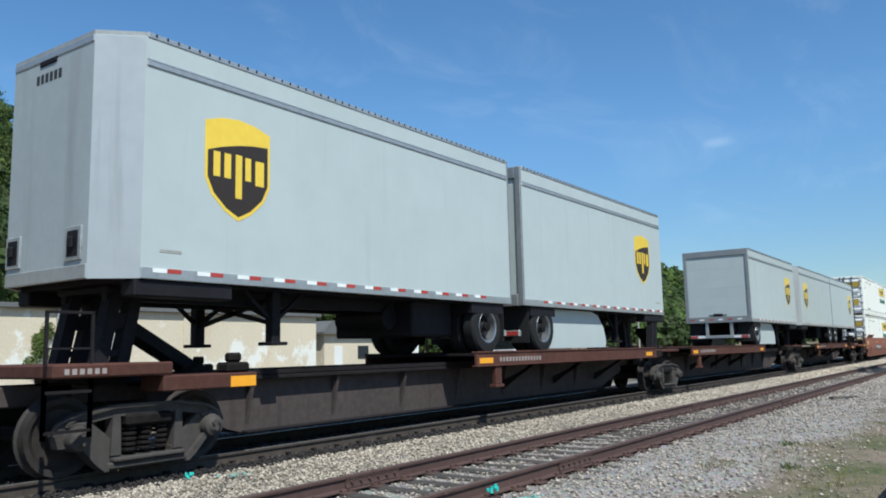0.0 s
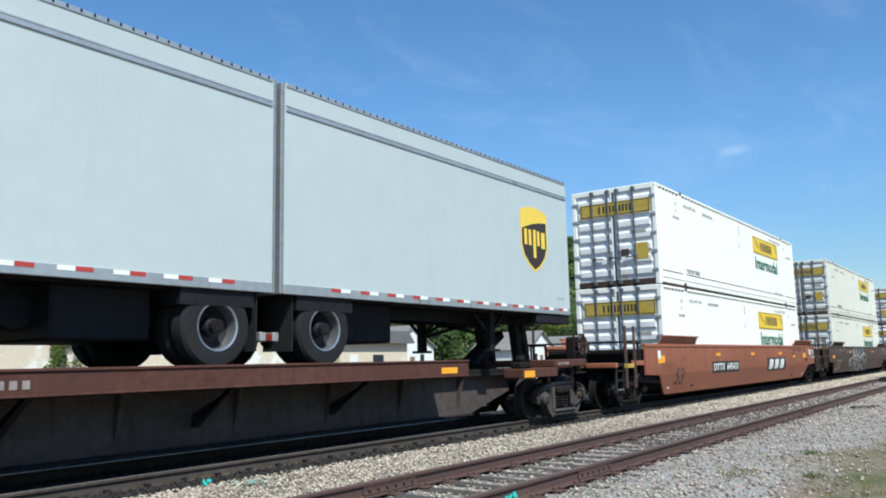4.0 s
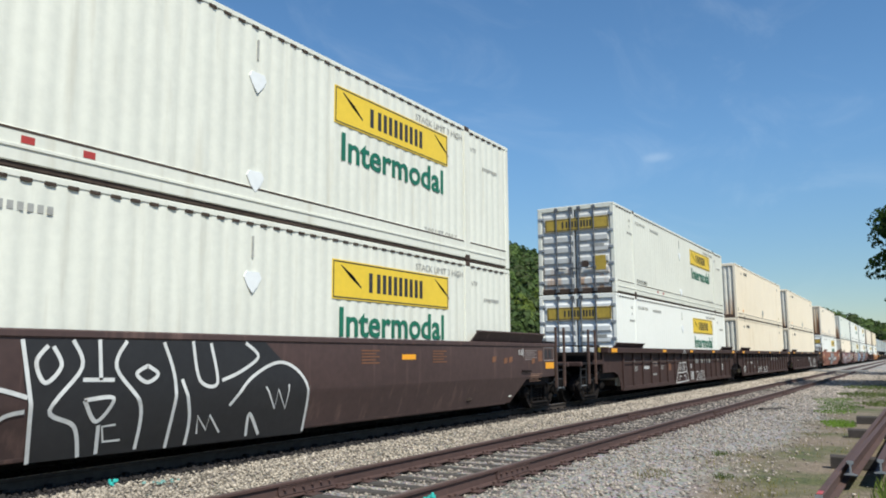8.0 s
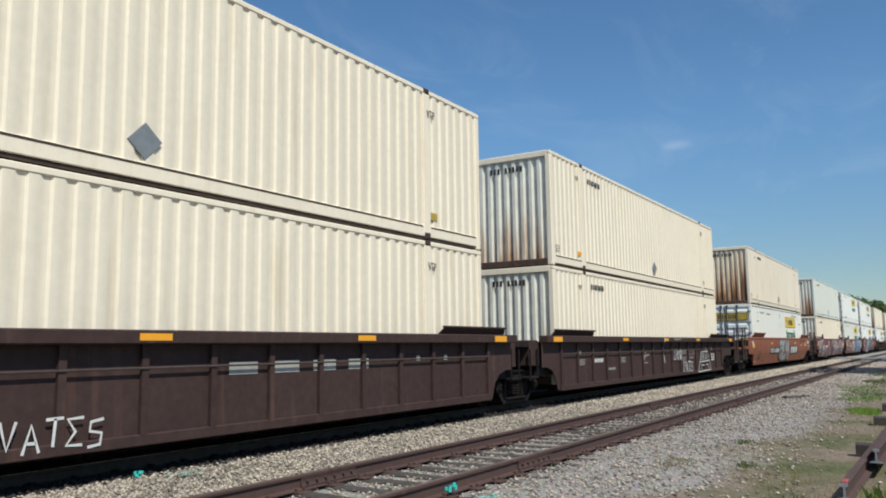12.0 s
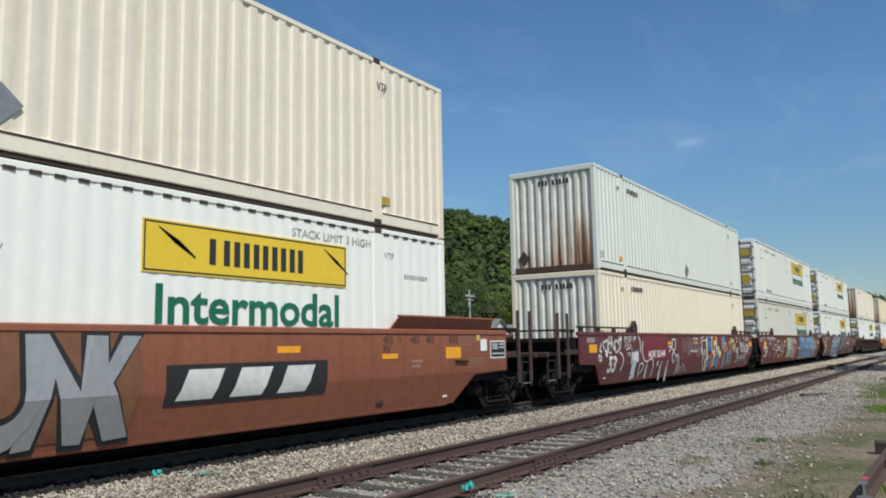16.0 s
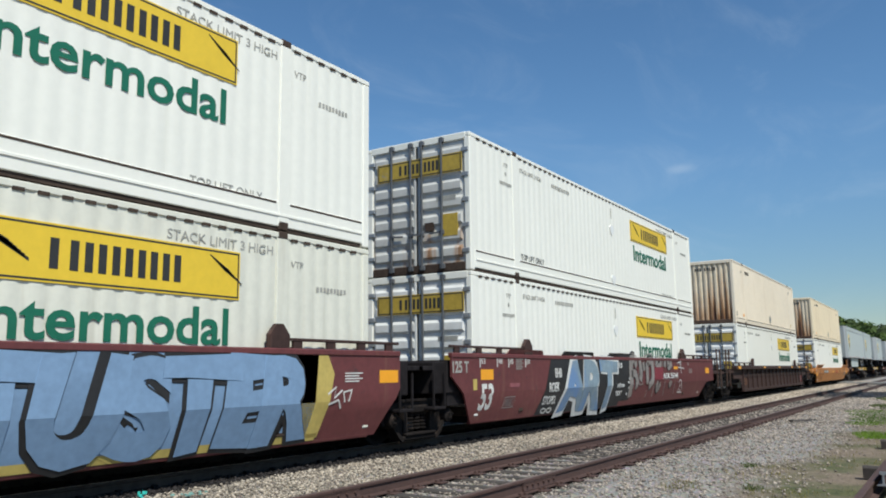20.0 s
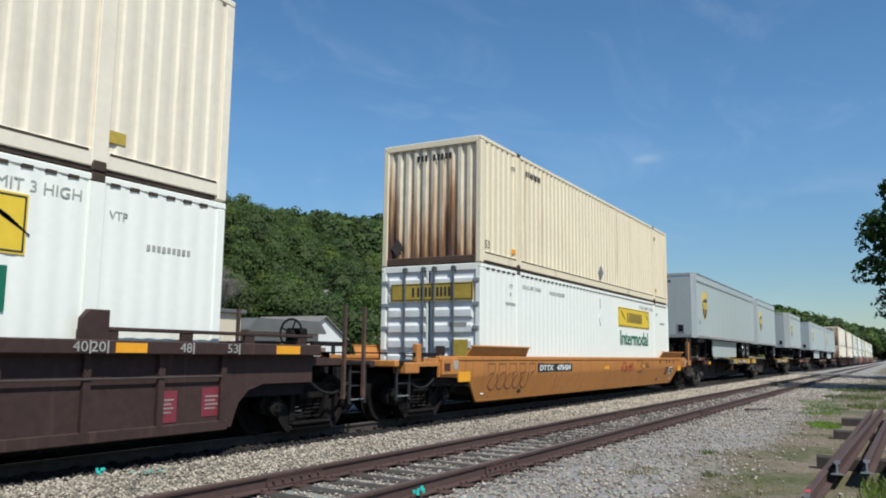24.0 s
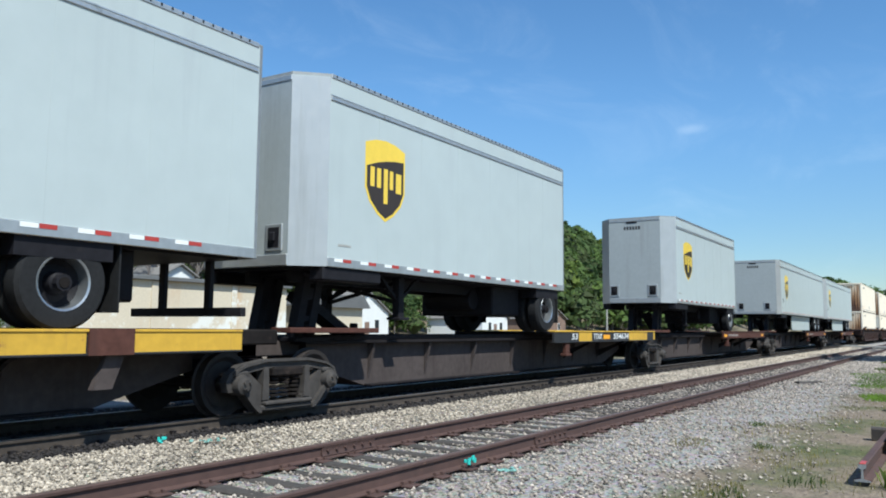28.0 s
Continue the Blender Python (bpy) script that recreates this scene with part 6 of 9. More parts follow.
        part("decal", Mesh().box(-0.010, 0.02, -hw + 0.34, -hw + 0.80, 1.46, 1.56), "faint", c)
        for s, y in ((-1, -hw + 0.004),):
            dx, dz = (-0.20, 0.04) if style == "carrier_clean" else (-0.05, -0.01)
            p = stripes_of_logo(c, 9.80 + dx, 13.42 + dx, 1.83 + dz, 2.46 + dz, y, style == "carrier_grimy")
            p.data.materials[0] = M["yellow"]
            word("Intermodal", 10.0 + dx, 13.25 + dx, 1.25 + dz, 0.45, y, "green", c, offset=0.012)
            word("TOP LIFT ONLY", 12.5, 13.75, 0.36, 0.12, y + 0.004, "faint", c)
            word("STACK LIMIT 3 HIGH", 2.25, 3.36, CH - 0.42, 0.10, y + 0.004, "faint", c)
            word("VTP", 1.46, 1.66, CH - 0.46, 0.10, y + 0.004, "faint", c)
            word("IB", 1.52, 1.60, CH - 0.64, 0.08, y + 0.004, "faint", c)
            stencil(c, 1.28, CH - 0.86, 0.56, 0.07, y + 0.004, "faint", 9)
            stencil(c, 3.95, CH - 0.44, 1.1, 0.09, y + 0.004, "faint", 10)
            word("VTP", 14.35, 14.60, CH - 0.50, 0.10, y + 0.004, "faint", c)
            stencil(c, 14.9, CH - 0.80, 0.7, 0.07, y + 0.004, "faint", 9)
            word("STACK LIMIT 3 HIGH", 12.2, 13.98, CH - 0.36, 0.12, y + 0.004, "faint", c)
            for z in (0.56, 2.00):
                part("placard_holder", Mesh().prism([(8.0 - 0.17, z), (8.0 - 0.1, z - 0.12), (8.0, z - 0.22), (8.0 + 0.1, z - 0.12), (8.0 + 0.17, z), (8.0 + 0.12, z + 0.08), (8.0 - 0.12, z + 0.08)], y - 0.008, y + 0.01), "white_tape", c, "pale placard frame")
            part("seam_mark", Mesh().box(7.985, 8.015, y - 0.001, y + 0.012, 2.28, 2.58), "faint", c)
            word("TOP LIFT ONLY", 2.22, 3.40, 0.44, 0.13, y + 0.004, "ink", c)
            # dark dashes painted for the shadow in each rib recess below the top rail
            shade_dash = Mesh()
            for k in range(58):
                shade_dash.box(0.30 + k * 0.27, 0.43 + k * 0.27, -hw - 0.002, -hw + 0.02, CH - 0.125, CH - 0.085)
            part("notched_strip", shade_dash, "gap", c, kind="stuff")
            t = Mesh()
            for k in range(2):
                t.box(4.60 + k * 0.72, 4.60 + k * 0.72 + 0.15, -hw - 0.001, -hw + 0.004, 0.26, 0.34)
            if style == "carrier_grimy":
                part("red_tape", t, "red_tape", c)
    return c


def box_at(style, u, level):
    if style not in BOXES:
        BOXES[style] = container(style)
        c = BOXES[style]
    else:
        c = copy_thing(BOXES[style], Matrix.Identity(4))
    TRAIN.append((c, u, 0.356 if level == 0 else 3.216, 0))
    return c


# ---- road trailers on spine cars ----
TH = 2.91            # height of a trailer's body
T_UP = 2.15          # its underside above the rail
T_LOW = 2.08         # the same on the later, lower spine cars


def shield(parent, x, z, h, y, side):
    """The carrier's shield: gold rim, brown field, gold marks as plain shapes. side: -1 or 1."""
    w = h * 0.80

    def outline(k, zz=0.0):
        top = [(-w / 2 * k, h * 0.42 * k), (-w * 0.25 * k, h * 0.48 * k), (0, h * 0.5 * k), (w * 0.25 * k, h * 0.48 * k), (w / 2 * k, h * 0.42 * k)]
        low = [(w / 2 * k, -h * 0.12 * k), (w * 0.40 * k, -h * 0.28 * k), (w * 0.2 * k, -h * 0.42 * k), (0, -h * 0.5 * k), (-w * 0.2 * k, -h * 0.42 * k), (-w * 0.40 * k, -h * 0.28 * k), (-w / 2 * k, -h * 0.12 * k)]
        return [(x + a, z + b) for a, b in low + top]

    def slab(poly, lift):
        return Mesh().prism(poly, *sorted((y, y + side * lift)))
    p = part("shield_logo", slab(outline(1.0), 0.004), "gold", parent, "gold and brown shield")
    low = [q for q in outline(0.92) if q[1] < z]
    sgn = -side
    top = [(x + k * w * 0.46, z + h * (0.245 + 0.075 * k * sgn - 0.03 * k * k)) for k in (-1, -0.5, 0, 0.5, 1)]
    part("shield_field", slab(low + top, 0.007), "brown_decal", p)
    g = Mesh()
    y0, y1 = sorted((y + side * 0.006, y + side * 0.010))

    def bx(a, b, c, d):
        a, b = (a, b) if side < 0 else (-b, -a)
        g.box(x + a * w, x + b * w, y0, y1, z + c * h, z + d * h, 0.004)
    for spot in ((-0.38, -0.28, -0.10, 0.14), (-0.22, -0.12, -0.10, 0.14), (-0.05, 0.05, -0.28, 0.15), (0.10, 0.19, -0.09, 0.14), (0.26, 0.40, -0.12, 0.13)):
        g = Mesh()
        bx(*spot)
        part("shield_bar", g, "gold", p)


def trailer(length, skirt, chamfer, paint="trailer", roll_door=True, logo_at=1.8, logo_h=1.34, tandem=False, number=False):
    """A box trailer with its nose at x = 0, its underside at z = 0."""
    L, hw, c = length, 1.295, chamfer
    t = thing("road_trailer", "grey box trailer with a gold and brown shield" + (", long and low-skirted" if length > 12 else ""), "trailer", "road trailers on the train")
    plan = [(0, -hw + c), (c, -hw), (L, -hw), (L, hw), (c, hw), (0, hw - c)]
    body = part("body", Mesh().prism(plan, 0.12, TH - 0.05, "z"), paint, t, "smooth grey panelled body")
    part("roof", Mesh().prism([(a * 1.0, b) for a, b in plan], TH - 0.05, TH, "z"), "trailer_roof", t, "dark roof edge")
    for s in (-1, 1):
        y0, y1 = sorted((s * (hw - 0.02), s * (hw + 0.018)))
        part("top_rail", Mesh().box(c + 0.02, L - 0.02, y0, y1, TH - 0.40, TH - 0.34, 0.008).box(c + 0.02, L - 0.02, *sorted((s * (hw - 0.02), s * (hw + 0.010))), TH - 0.33, TH - 0.31), "alu", t, "aluminium rail")
        part("roof_rail", Mesh().box(c + 0.02, L - 0.02, *sorted((s * (hw - 0.02), s * (hw + 0.012))), TH - 0.06, TH + 0.01, 0.01), "alu", t)
        lo = part("bottom_rail", Mesh().box(c, L, y0, y1, 0.0, 0.135, 0.008), "alu", t, "aluminium lower rail")
        n = int((L - c - 0.3) / 0.62)
        for k in range(n):
            x = c + 0.15 + k * 0.62
            for dx, col in ((0.0, "white_tape"), (0.20, "red_tape")):
                tape = shared("tape_" + col, lambda: Mesh().box(0, 0.19, -0.003, 0.003, 0, 0.05), col)
                part("tape", tape, None, lo, at=(x + dx, s * (hw + 0.019), 0.078))
        riv = Mesh()
        k = c + 0.12
        while k < L - 0.1:
            riv.box(k, k + 0.022, *sorted((s * (hw + 0.008), s * (hw + 0.018))), TH - 0.03, TH + 0.004)
            k += 0.155
        part("rivets", riv, "black", t, kind="stuff")
        seams = Mesh()
        k = c + 1.22
        while k < L - 0.3:
            seams.box(k - 0.004, k + 0.004, *sorted((s * (hw - 0.01), s * (hw + 0.0015))), 0.14, TH - 0.41)
            k += 1.22
        part("panel_seams", seams, paint, body, kind="stuff")
        shield(t, logo_at, 1.49, logo_h, s * hw, s)
        bars(t, c + 0.25, 0.32, 0.3, 0.035, s * (hw + 0.002), "faint", 1)
        part("corner_panel", Mesh().add([(0.002 - 0.006, s * (hw - c + 0.0), 0.0), (c - 0.002, s * (hw + 0.006), 0.0), (c - 0.002, s * (hw + 0.006), TH - 0.06), (0.002 - 0.006, s * (hw - c), TH - 0.06),
                                         (0.03, s * (hw - c - 0.02), 0.0), (c + 0.02, s * (hw - 0.03), 0.0), (c + 0.02, s * (hw - 0.03), TH - 0.06), (0.03, s * (hw - c - 0.02), TH - 0.06)],
                                        [(0, 1, 2, 3), (4, 7, 6, 5), (0, 4, 5, 1), (3, 2, 6, 7), (0, 3, 7, 4), (1, 5, 6, 2)]), "corner_alu", t, "bare aluminium corner")
        if skirt:
            a, b = skirt
            pts = [(a + 0.9, 0.0), (b, 0.0), (b, -0.88), (a + 0.05, -0.88), (a, -0.72), (a + 0.12, -0.40), (a + 0.45, -0.1)] if length < 12 else [(a, -0.03), (b, -0.03), (b - 0.12, -0.26), (b - 0.16, -0.40), (b - 0.17, -0.72), (b - 0.26, -0.85), (a + 0.1, -0.85), (a, -0.72)]
            part("skirt", Mesh().prism(pts, *sorted((s * (hw - 0.24), s * (hw - 0.20)))), paint, t, "grey side skirt")
        for x in ((L - 0.82,) if not tandem else (L - 4.08, L - 2.60)):
            ax = part("wheel", Mesh().rod((x, s * 0.55, -0.45), (x, s * (hw - 0.03), -0.45), 0.09, 10), "black", t)
            ax_off = part("hub", Mesh().rod((x, s * (hw - 0.06), -0.45), (x, s * (hw - 0.02), -0.45), 0.06, 10), "cast", ax)
            for dy in (0.17, 0.50):
                g = bpy.data.objects.new("tyre", shared("tyre_%d" % s, lambda: Mesh().lathe([(0.29, s * 0.13), (0.33, s * 0.14), (0.47, s * 0.13), (0.505, s * 0.09), (0.51, 0), (0.505, -s * 0.09), (0.47, -s * 0.13), (0.29, -s * 0.13)], (0, 0, 0), "y", 30), "rubber"))
                scene.collection.objects.link(g)
                g.parent, g.location = ax, (x, s * (hw - dy), -0.45)
            disc = shared("disc_%d" % s, lambda: Mesh().lathe([(0.262, -s * 0.02), (0.20, -s * 0.06), (0.13, -s * 0.05), (0.11, s * 0.04), (0.06, s * 0.09), (0, s * 0.09)], (0, 0, 0), "y", 26), "black")
            part("wheel_disc", disc, None, ax, at=(x, s * (hw - 0.17), -0.45))
            rim = shared("rim_%d" % s, lambda: Mesh().lathe([(0.305, s * 0.13), (0.30, s * 0.14), (0.278, s * 0.13), (0.262, -s * 0.02)], (0, 0, 0), "y", 26), "rim")
            part("rim", rim, None, ax, at=(x, s * (hw - 0.17), -0.45))
            part("mudguard", Mesh().box(x - 0.55, x + 0.55, *sorted((s * (hw - 0.6), s * (hw - 0.03))), -0.20, 0.04), "black", t)
        part("mud_flap", Mesh().box(L - (0.22 if not tandem else 1.95), L - (0.20 if not tandem else 1.93), *sorted((s * (hw - 0.62), s * (hw - 0.05))), -0.75, 0.0), "rubber", t)
        part("nose_fairing", Mesh().box(0.35, 1.75, *sorted((s * (hw - 0.3), s * (hw - 0.02))), -0.20, 0.0, 0.02), "black", t, "black nose underframe")
        # landing legs with their braces
        x = 2.85 if length < 12 else 3.9
        leg = part("landing_leg", Mesh().box(x - 0.08, x + 0.08, *sorted((s * 0.75, s * 0.9)), -0.72, 0.0, 0.01).box(x - 0.15, x + 0.15, *sorted((s * 0.68, s * 0.97)), -0.76, -0.71, 0.01), "black", t)
        part("brace", Mesh().bar((x, s * 0.82, -0.45), (x - 0.55, s * 0.82, 0.0), 0.05, 0.05).bar((x, s * 0.82, -0.45), (x + 0.6, s * 0.82, 0.0), 0.05, 0.05).bar((x, s * 0.80, -0.4), (x, 0.0, -0.05), 0.05, 0.05), "black", leg)
    under = part("underframe", Mesh().box(0.3, L - 0.1, -1.1, 1.1, -0.02, 0.125), "black", t)
    for s in (-1, 1):
        part("long_beam", Mesh().box(0.5, L - 2.2, *sorted((s * 0.4, s * 0.5)), -0.2, -0.021), "black", under)
    for s in (-1, 1):
        part("bogie_frame", Mesh().box(L - (1.9 if not tandem else 5.2), L - (0.3 if not tandem else 1.8), *sorted((s * 0.5, s * 0.62)), -0.42, 0.0), "black", t)
    part("cross_brace", Mesh().bar((2.85, -0.8, -0.45), (2.85, 0.8, -0.1), 0.06, 0.06).bar((2.85, 0.8, -0.45), (2.85, -0.8, -0.1), 0.06, 0.06), "black", t)
    # added black shapes that stand in for the shade ahead of the rear wheels
    part("air_tank", Mesh().rod((L - 2.9, -0.55, -0.3), (L - 2.9, 0.55, -0.3), 0.2, 12).box(L - 2.7, L - 1.5, -0.9, 0.9, -0.62, 0.0, 0.03), "black", t, "added black rod and box that darken the underside")
    # nose
    # darker than the body paint: the nose's shade is put into its colour
    part("nose_panel", Mesh().box(-0.004, 0.01, -hw + c, hw - c, 0.16, TH - 0.14), "nose_shaded", t, "front panel in a darker grey for its shaded side")
    part("nose_rail", Mesh().box(-0.02, 0.03, -hw + c, hw - c, 0.0, 0.17, 0.01), "alu", t)
    part("nose_rail", Mesh().box(-0.015, 0.03, -hw + c, hw - c, TH - 0.14, TH - 0.05, 0.01), "alu", t)
    for y in (-0.62, 0.72):
        b = part("connection_box", Mesh().box(-0.025, 0.02, y - 0.17, y + 0.17, 0.22, 0.62, 0.01), "alu", t, "framed connection box")
        part("socket", Mesh().box(-0.03, -0.024, y - 0.11, y + 0.11, 0.27, 0.57).box(-0.07, -0.03, y - 0.05, y + 0.06, 0.36, 0.50, 0.015), "black", b)
    part("lamp", Mesh().box(-0.02, 0.02, -0.10, 0.28, TH - 0.20, TH - 0.13, 0.01), "black", t, "dark marker lamps")
    m = Mesh()
    for k in range(6):
        y = 0.36 - k * 0.10
        m.box(-0.006, 0.002, y - 0.07, y, TH - 0.42, TH - 0.30)
    part("stencil", m, "ink", t)
    # rear: frame, roll door in slats, bumper
    part("rear_frame", Mesh().box(L - 0.01, L + 0.06, -hw, -hw + 0.13, 0.0, TH, 0.01).box(L - 0.01, L + 0.06, hw - 0.13, hw, 0.0, TH, 0.01).box(L - 0.01, L + 0.06, -hw + 0.13, hw - 0.13, TH - 0.24, TH, 0.01).box(L - 0.01, L + 0.08, -hw + 0.13, hw - 0.13, 0.0, 0.24, 0.01), "alu_dark", t, "grey metal door frame")
    door = part("roll_door", Mesh().box(L - 0.005, L + 0.02, -hw + 0.13, hw - 0.13, 0.24, TH - 0.24), paint, t, "grey slatted roll-up door")
    slat = shared("slat_%s" % paint, lambda: Mesh().box(0.0, 0.012, -hw + 0.14, hw - 0.14, 0.001, 0.384, 0.003), paint)
    for k in range(6):
        part("slat", slat, None, door, at=(L + 0.016, 0, 0.245 + k * 0.385))
    part("door_lock", Mesh().box(L + 0.02, L + 0.09, -0.18, 0.18, 0.26, 0.36, 0.02).rod((L + 0.06, -0.35, 0.30), (L + 0.06, 0.35, 0.30), 0.02, 6), "cast", door)
    low = 0.14 if tandem else 0.0
    bp = part("bumper", Mesh().box(L - 0.06, L + 0.04, -1.15, 1.15, -0.62 - low, -0.50 - low, 0.01), "alu" if not tandem else "black", t)
    for s in (-1, 1):
        part("bumper_post", Mesh().box(L - 0.06, L + 0.02, *sorted((s * 0.42, s * 0.54)), -0.62 - low, 0.0, 0.01), "alu" if not tandem else "black", bp)
        part("tape", Mesh().box(L + 0.04, L + 0.044, *sorted((s * 0.56, s * 0.85)), -0.60 - low, -0.52 - low), "white_tape", bp)
        part("tape", Mesh().box(L + 0.04, L + 0.044, *sorted((s * 0.85, s * 1.13)), -0.60 - low, -0.52 - low), "red_tape", bp)
    for k in range(6):
        part("tape", Mesh().box(L + 0.08, L + 0.084, -1.1 + k * 0.37, -0.92 + k * 0.37, 0.10, 0.15), "white_tape" if k % 2 else "red_tape", t)
    if number:
        for s in (-1,):
            word("53", c + 0.42, c + 0.68, 0.62, 0.22, -hw - 0.002, "ink", t)
    return t


TRAILERS = {}


def trailer_at(u0, u1, nose, key, up=T_UP, **kw):
    """nose: -1 when it points along the train's way, 1 when it is turned round."""
    L = u1 - u0
    k = (key, round(L, 1))
    if k not in TRAILERS:
        TRAILERS[k] = trailer(round(L, 1), **kw)
        t = TRAILERS[k]
    else:
        t = copy_thing(TRAILERS[k], Matrix.Identity(4))
    TRAIN.append((t, u0 if nose < 0 else u0 + round(L, 1), up, 0 if nose < 0 else 180))


def spine_car(length, decks, edge, stands, label, truck_last=True, truck_first=True, DECK=1.22, T_UP=T_UP, first_end=0, last_end=0, last_dx=0.0):
    """A low spine with decks for the trailers' wheels and hitch stands for their noses. first_end, last_end: 1 or -1 for a coupled end with its
    platform on that side of the truck, 0 for a joint shared with the next car; last_dx: how far the last truck stands beyond the car."""
    car = thing("spine_car", label, "rail car", "spine cars of the train")
    L = length
    sill = part("centre_sill", Mesh().prism([(1.1, 0.92), (L - 1.1, 0.92), (L - 1.1, 0.60), (L - 2.6, 0.20), (2.6, 0.20), (1.1, 0.60)], -0.42, 0.42).box(-0.2, L + 0.2, -0.28, 0.28, 0.74, 0.98, 0.02), "sill", car, "deep grey-brown box sill")
    part("sill_flange", Mesh().box(0.9, L - 0.9, -0.60, 0.60, 0.92, 0.98, 0.01).box(2.6, L - 2.6, -0.55, 0.55, 0.19, 0.225, 0.01), "frame", sill)
    for k in range(int(L / 1.9)):
        x = 2.7 + k * 1.75
        if x < L - 2.6:
            part("gusset", Mesh().prism([(-0.56, 0.92), (-0.42, 0.92), (-0.42, 0.30)], x - 0.03, x + 0.03, "x"), "sill", sill)
    for x0, x1 in decks:
        d = part("deck", Mesh().box(x0, x1, -1.28, 1.28, DECK - 0.06, DECK - 0.01, 0.005), "frame", car, "steel wheel deck")
        yellow = edge == "deck_yellow"
        for s in (-1, 1):
            y0, y1 = sorted((s * 1.22, s * 1.36))
            web = part("edge_beam", Mesh().box(x0, x1, *sorted((s * 1.28, s * 1.34)), DECK - 0.24, DECK - 0.012, 0.006).box(x0, x1, y0, y1, DECK - 0.26, DECK - 0.235, 0.005), "soot" if yellow else edge, d, "channel edge beam")
            part("top_lip", Mesh().box(x0, x1, y0, y1, DECK - 0.011, DECK + 0.02, 0.005), edge, web, "worn upper lip")
            n = max(2, int((x1 - x0) / 2.2))
            for k in range(1, n):
                x = x0 + k * (x1 - x0) / n
                part("bracket", Mesh().prism([(s * 1.34, DECK - 0.24), (s * 1.22, DECK - 0.24), (s * 0.5, 0.45), (s * 0.5, 0.62)], x - 0.06, x + 0.06, "x"), "frame", web)
        if yellow:
            for a, b in ((1.41, 2.22), (4.94, 6.48), (7.07, 8.90)):
                if x0 + a < x1:
                    part("painted_patch", Mesh().box(x0 + a, min(x1, x0 + b), -1.345, -1.335, DECK - 0.235, DECK - 0.012), "deck_yellow", d, "worn yellow stretch of the edge beam")
            for text, a, b in (("53", 0.98, 1.34), ("TTAX", 2.34, 2.93), ("554634", 3.72, 4.90)):
                word(text, x0 + a, x0 + b, DECK - 0.19, 0.14, -1.343, "white_paint", d, offset=0.004, shear=0.15)
            part("reflector", Mesh().box(x0 + 3.01, x0 + 3.46, -1.347, -1.338, DECK - 0.19, DECK - 0.08), "reflector", d, "amber reflector plate")
            if x1 - x0 > 8:
                part("stake_bracket", Mesh().prism([(x0 + 6.50, DECK - 0.26), (x0 + 7.05, DECK - 0.26), (x0 + 7.05, DECK + 0.03), (x0 + 6.50, DECK + 0.03)], -1.375, -1.30), "spine", d, "rusty stake bracket")
                part("tie_bracket", Mesh().prism([(x0 + 6.62, 0.50), (x0 + 6.86, 0.50), (x0 + 7.0, DECK - 0.26), (x0 + 6.78, DECK - 0.26)], -1.28, -1.20), "sill", d, "grey bracket hanging below the deck")
        else:
            part("reflector", Mesh().box(x1 - 0.80, x1 - 0.35, -1.347, -1.338, DECK - 0.20, DECK - 0.10), "reflector", d, "amber reflector plate")
            part("reflector", Mesh().box(x0 + 0.08, x0 + 0.55, -1.347, -1.338, DECK - 0.20, DECK - 0.10), "reflector", d, "amber reflector plate")
            stencil(d, x0 + 0.8, DECK - 0.18, 1.7, 0.085, -1.343, "faint_white", 14)
        for s in (-1, 1):
            part("step_post", Mesh().box(x0 + 0.66, x0 + 0.88, *sorted((s * 1.24, s * 1.33)), 0.62, DECK - 0.26, 0.01).box(x0 + 0.62, x0 + 0.92, *sorted((s * 1.2, s * 1.36)), 0.56, 0.62, 0.01), "spine", d)
    for s in (-1, 1):
        part("side_beam", Mesh().box(1.0, L - 1.0, *sorted((s * 0.44, s * 0.60)), 0.985, 1.06, 0.01), "frame", car, "dark side beam")
    for x, way in stands:
        st = Mesh()
        for s in (-1, 1):
            for dx in (-0.14, 0.14):
                a, b = x + dx - way * 0.10, x + dx + way * 0.12
                st.prism([(a - 0.085, 1.0), (a + 0.085, 1.0), (b + 0.075, T_UP - 0.06), (b - 0.075, T_UP - 0.06)], *sorted((s * 0.34, s * 0.52)))
            st.box(x - 0.16, x + 0.16, *sorted((s * 0.36, s * 0.50)), 1.28, 1.36).box(x - 0.14 + way * 0.05, x + 0.16 + way * 0.05, *sorted((s * 0.36, s * 0.50)), 1.62, 1.80)
        st.box(x - 0.30 + way * 0.12, x + 0.34 + way * 0.12, -0.56, 0.56, T_UP - 0.10, T_UP - 0.02, 0.02)
        st.box(x - 0.40, x + 0.40, -0.62, 0.62, 0.96, 1.04, 0.02)
        h = part("hitch_stand", st, "black", car, "black trailer hitch stand")
        part("strut", Mesh().bar((x + way * 0.22, 0, T_UP - 0.38), (x + way * 1.45, 0, 1.08), 0.34, 0.15), "black", h)
        part("latch", Mesh().box(x + way * 1.30 - 0.16, x + way * 1.30 + 0.16, -0.50, -0.2, 1.04, 1.16, 0.03).box(x + way * 1.30 - 0.06, x + way * 1.30 + 0.06, -0.42, -0.30, 1.16, 1.26, 0.02), "cast", h)
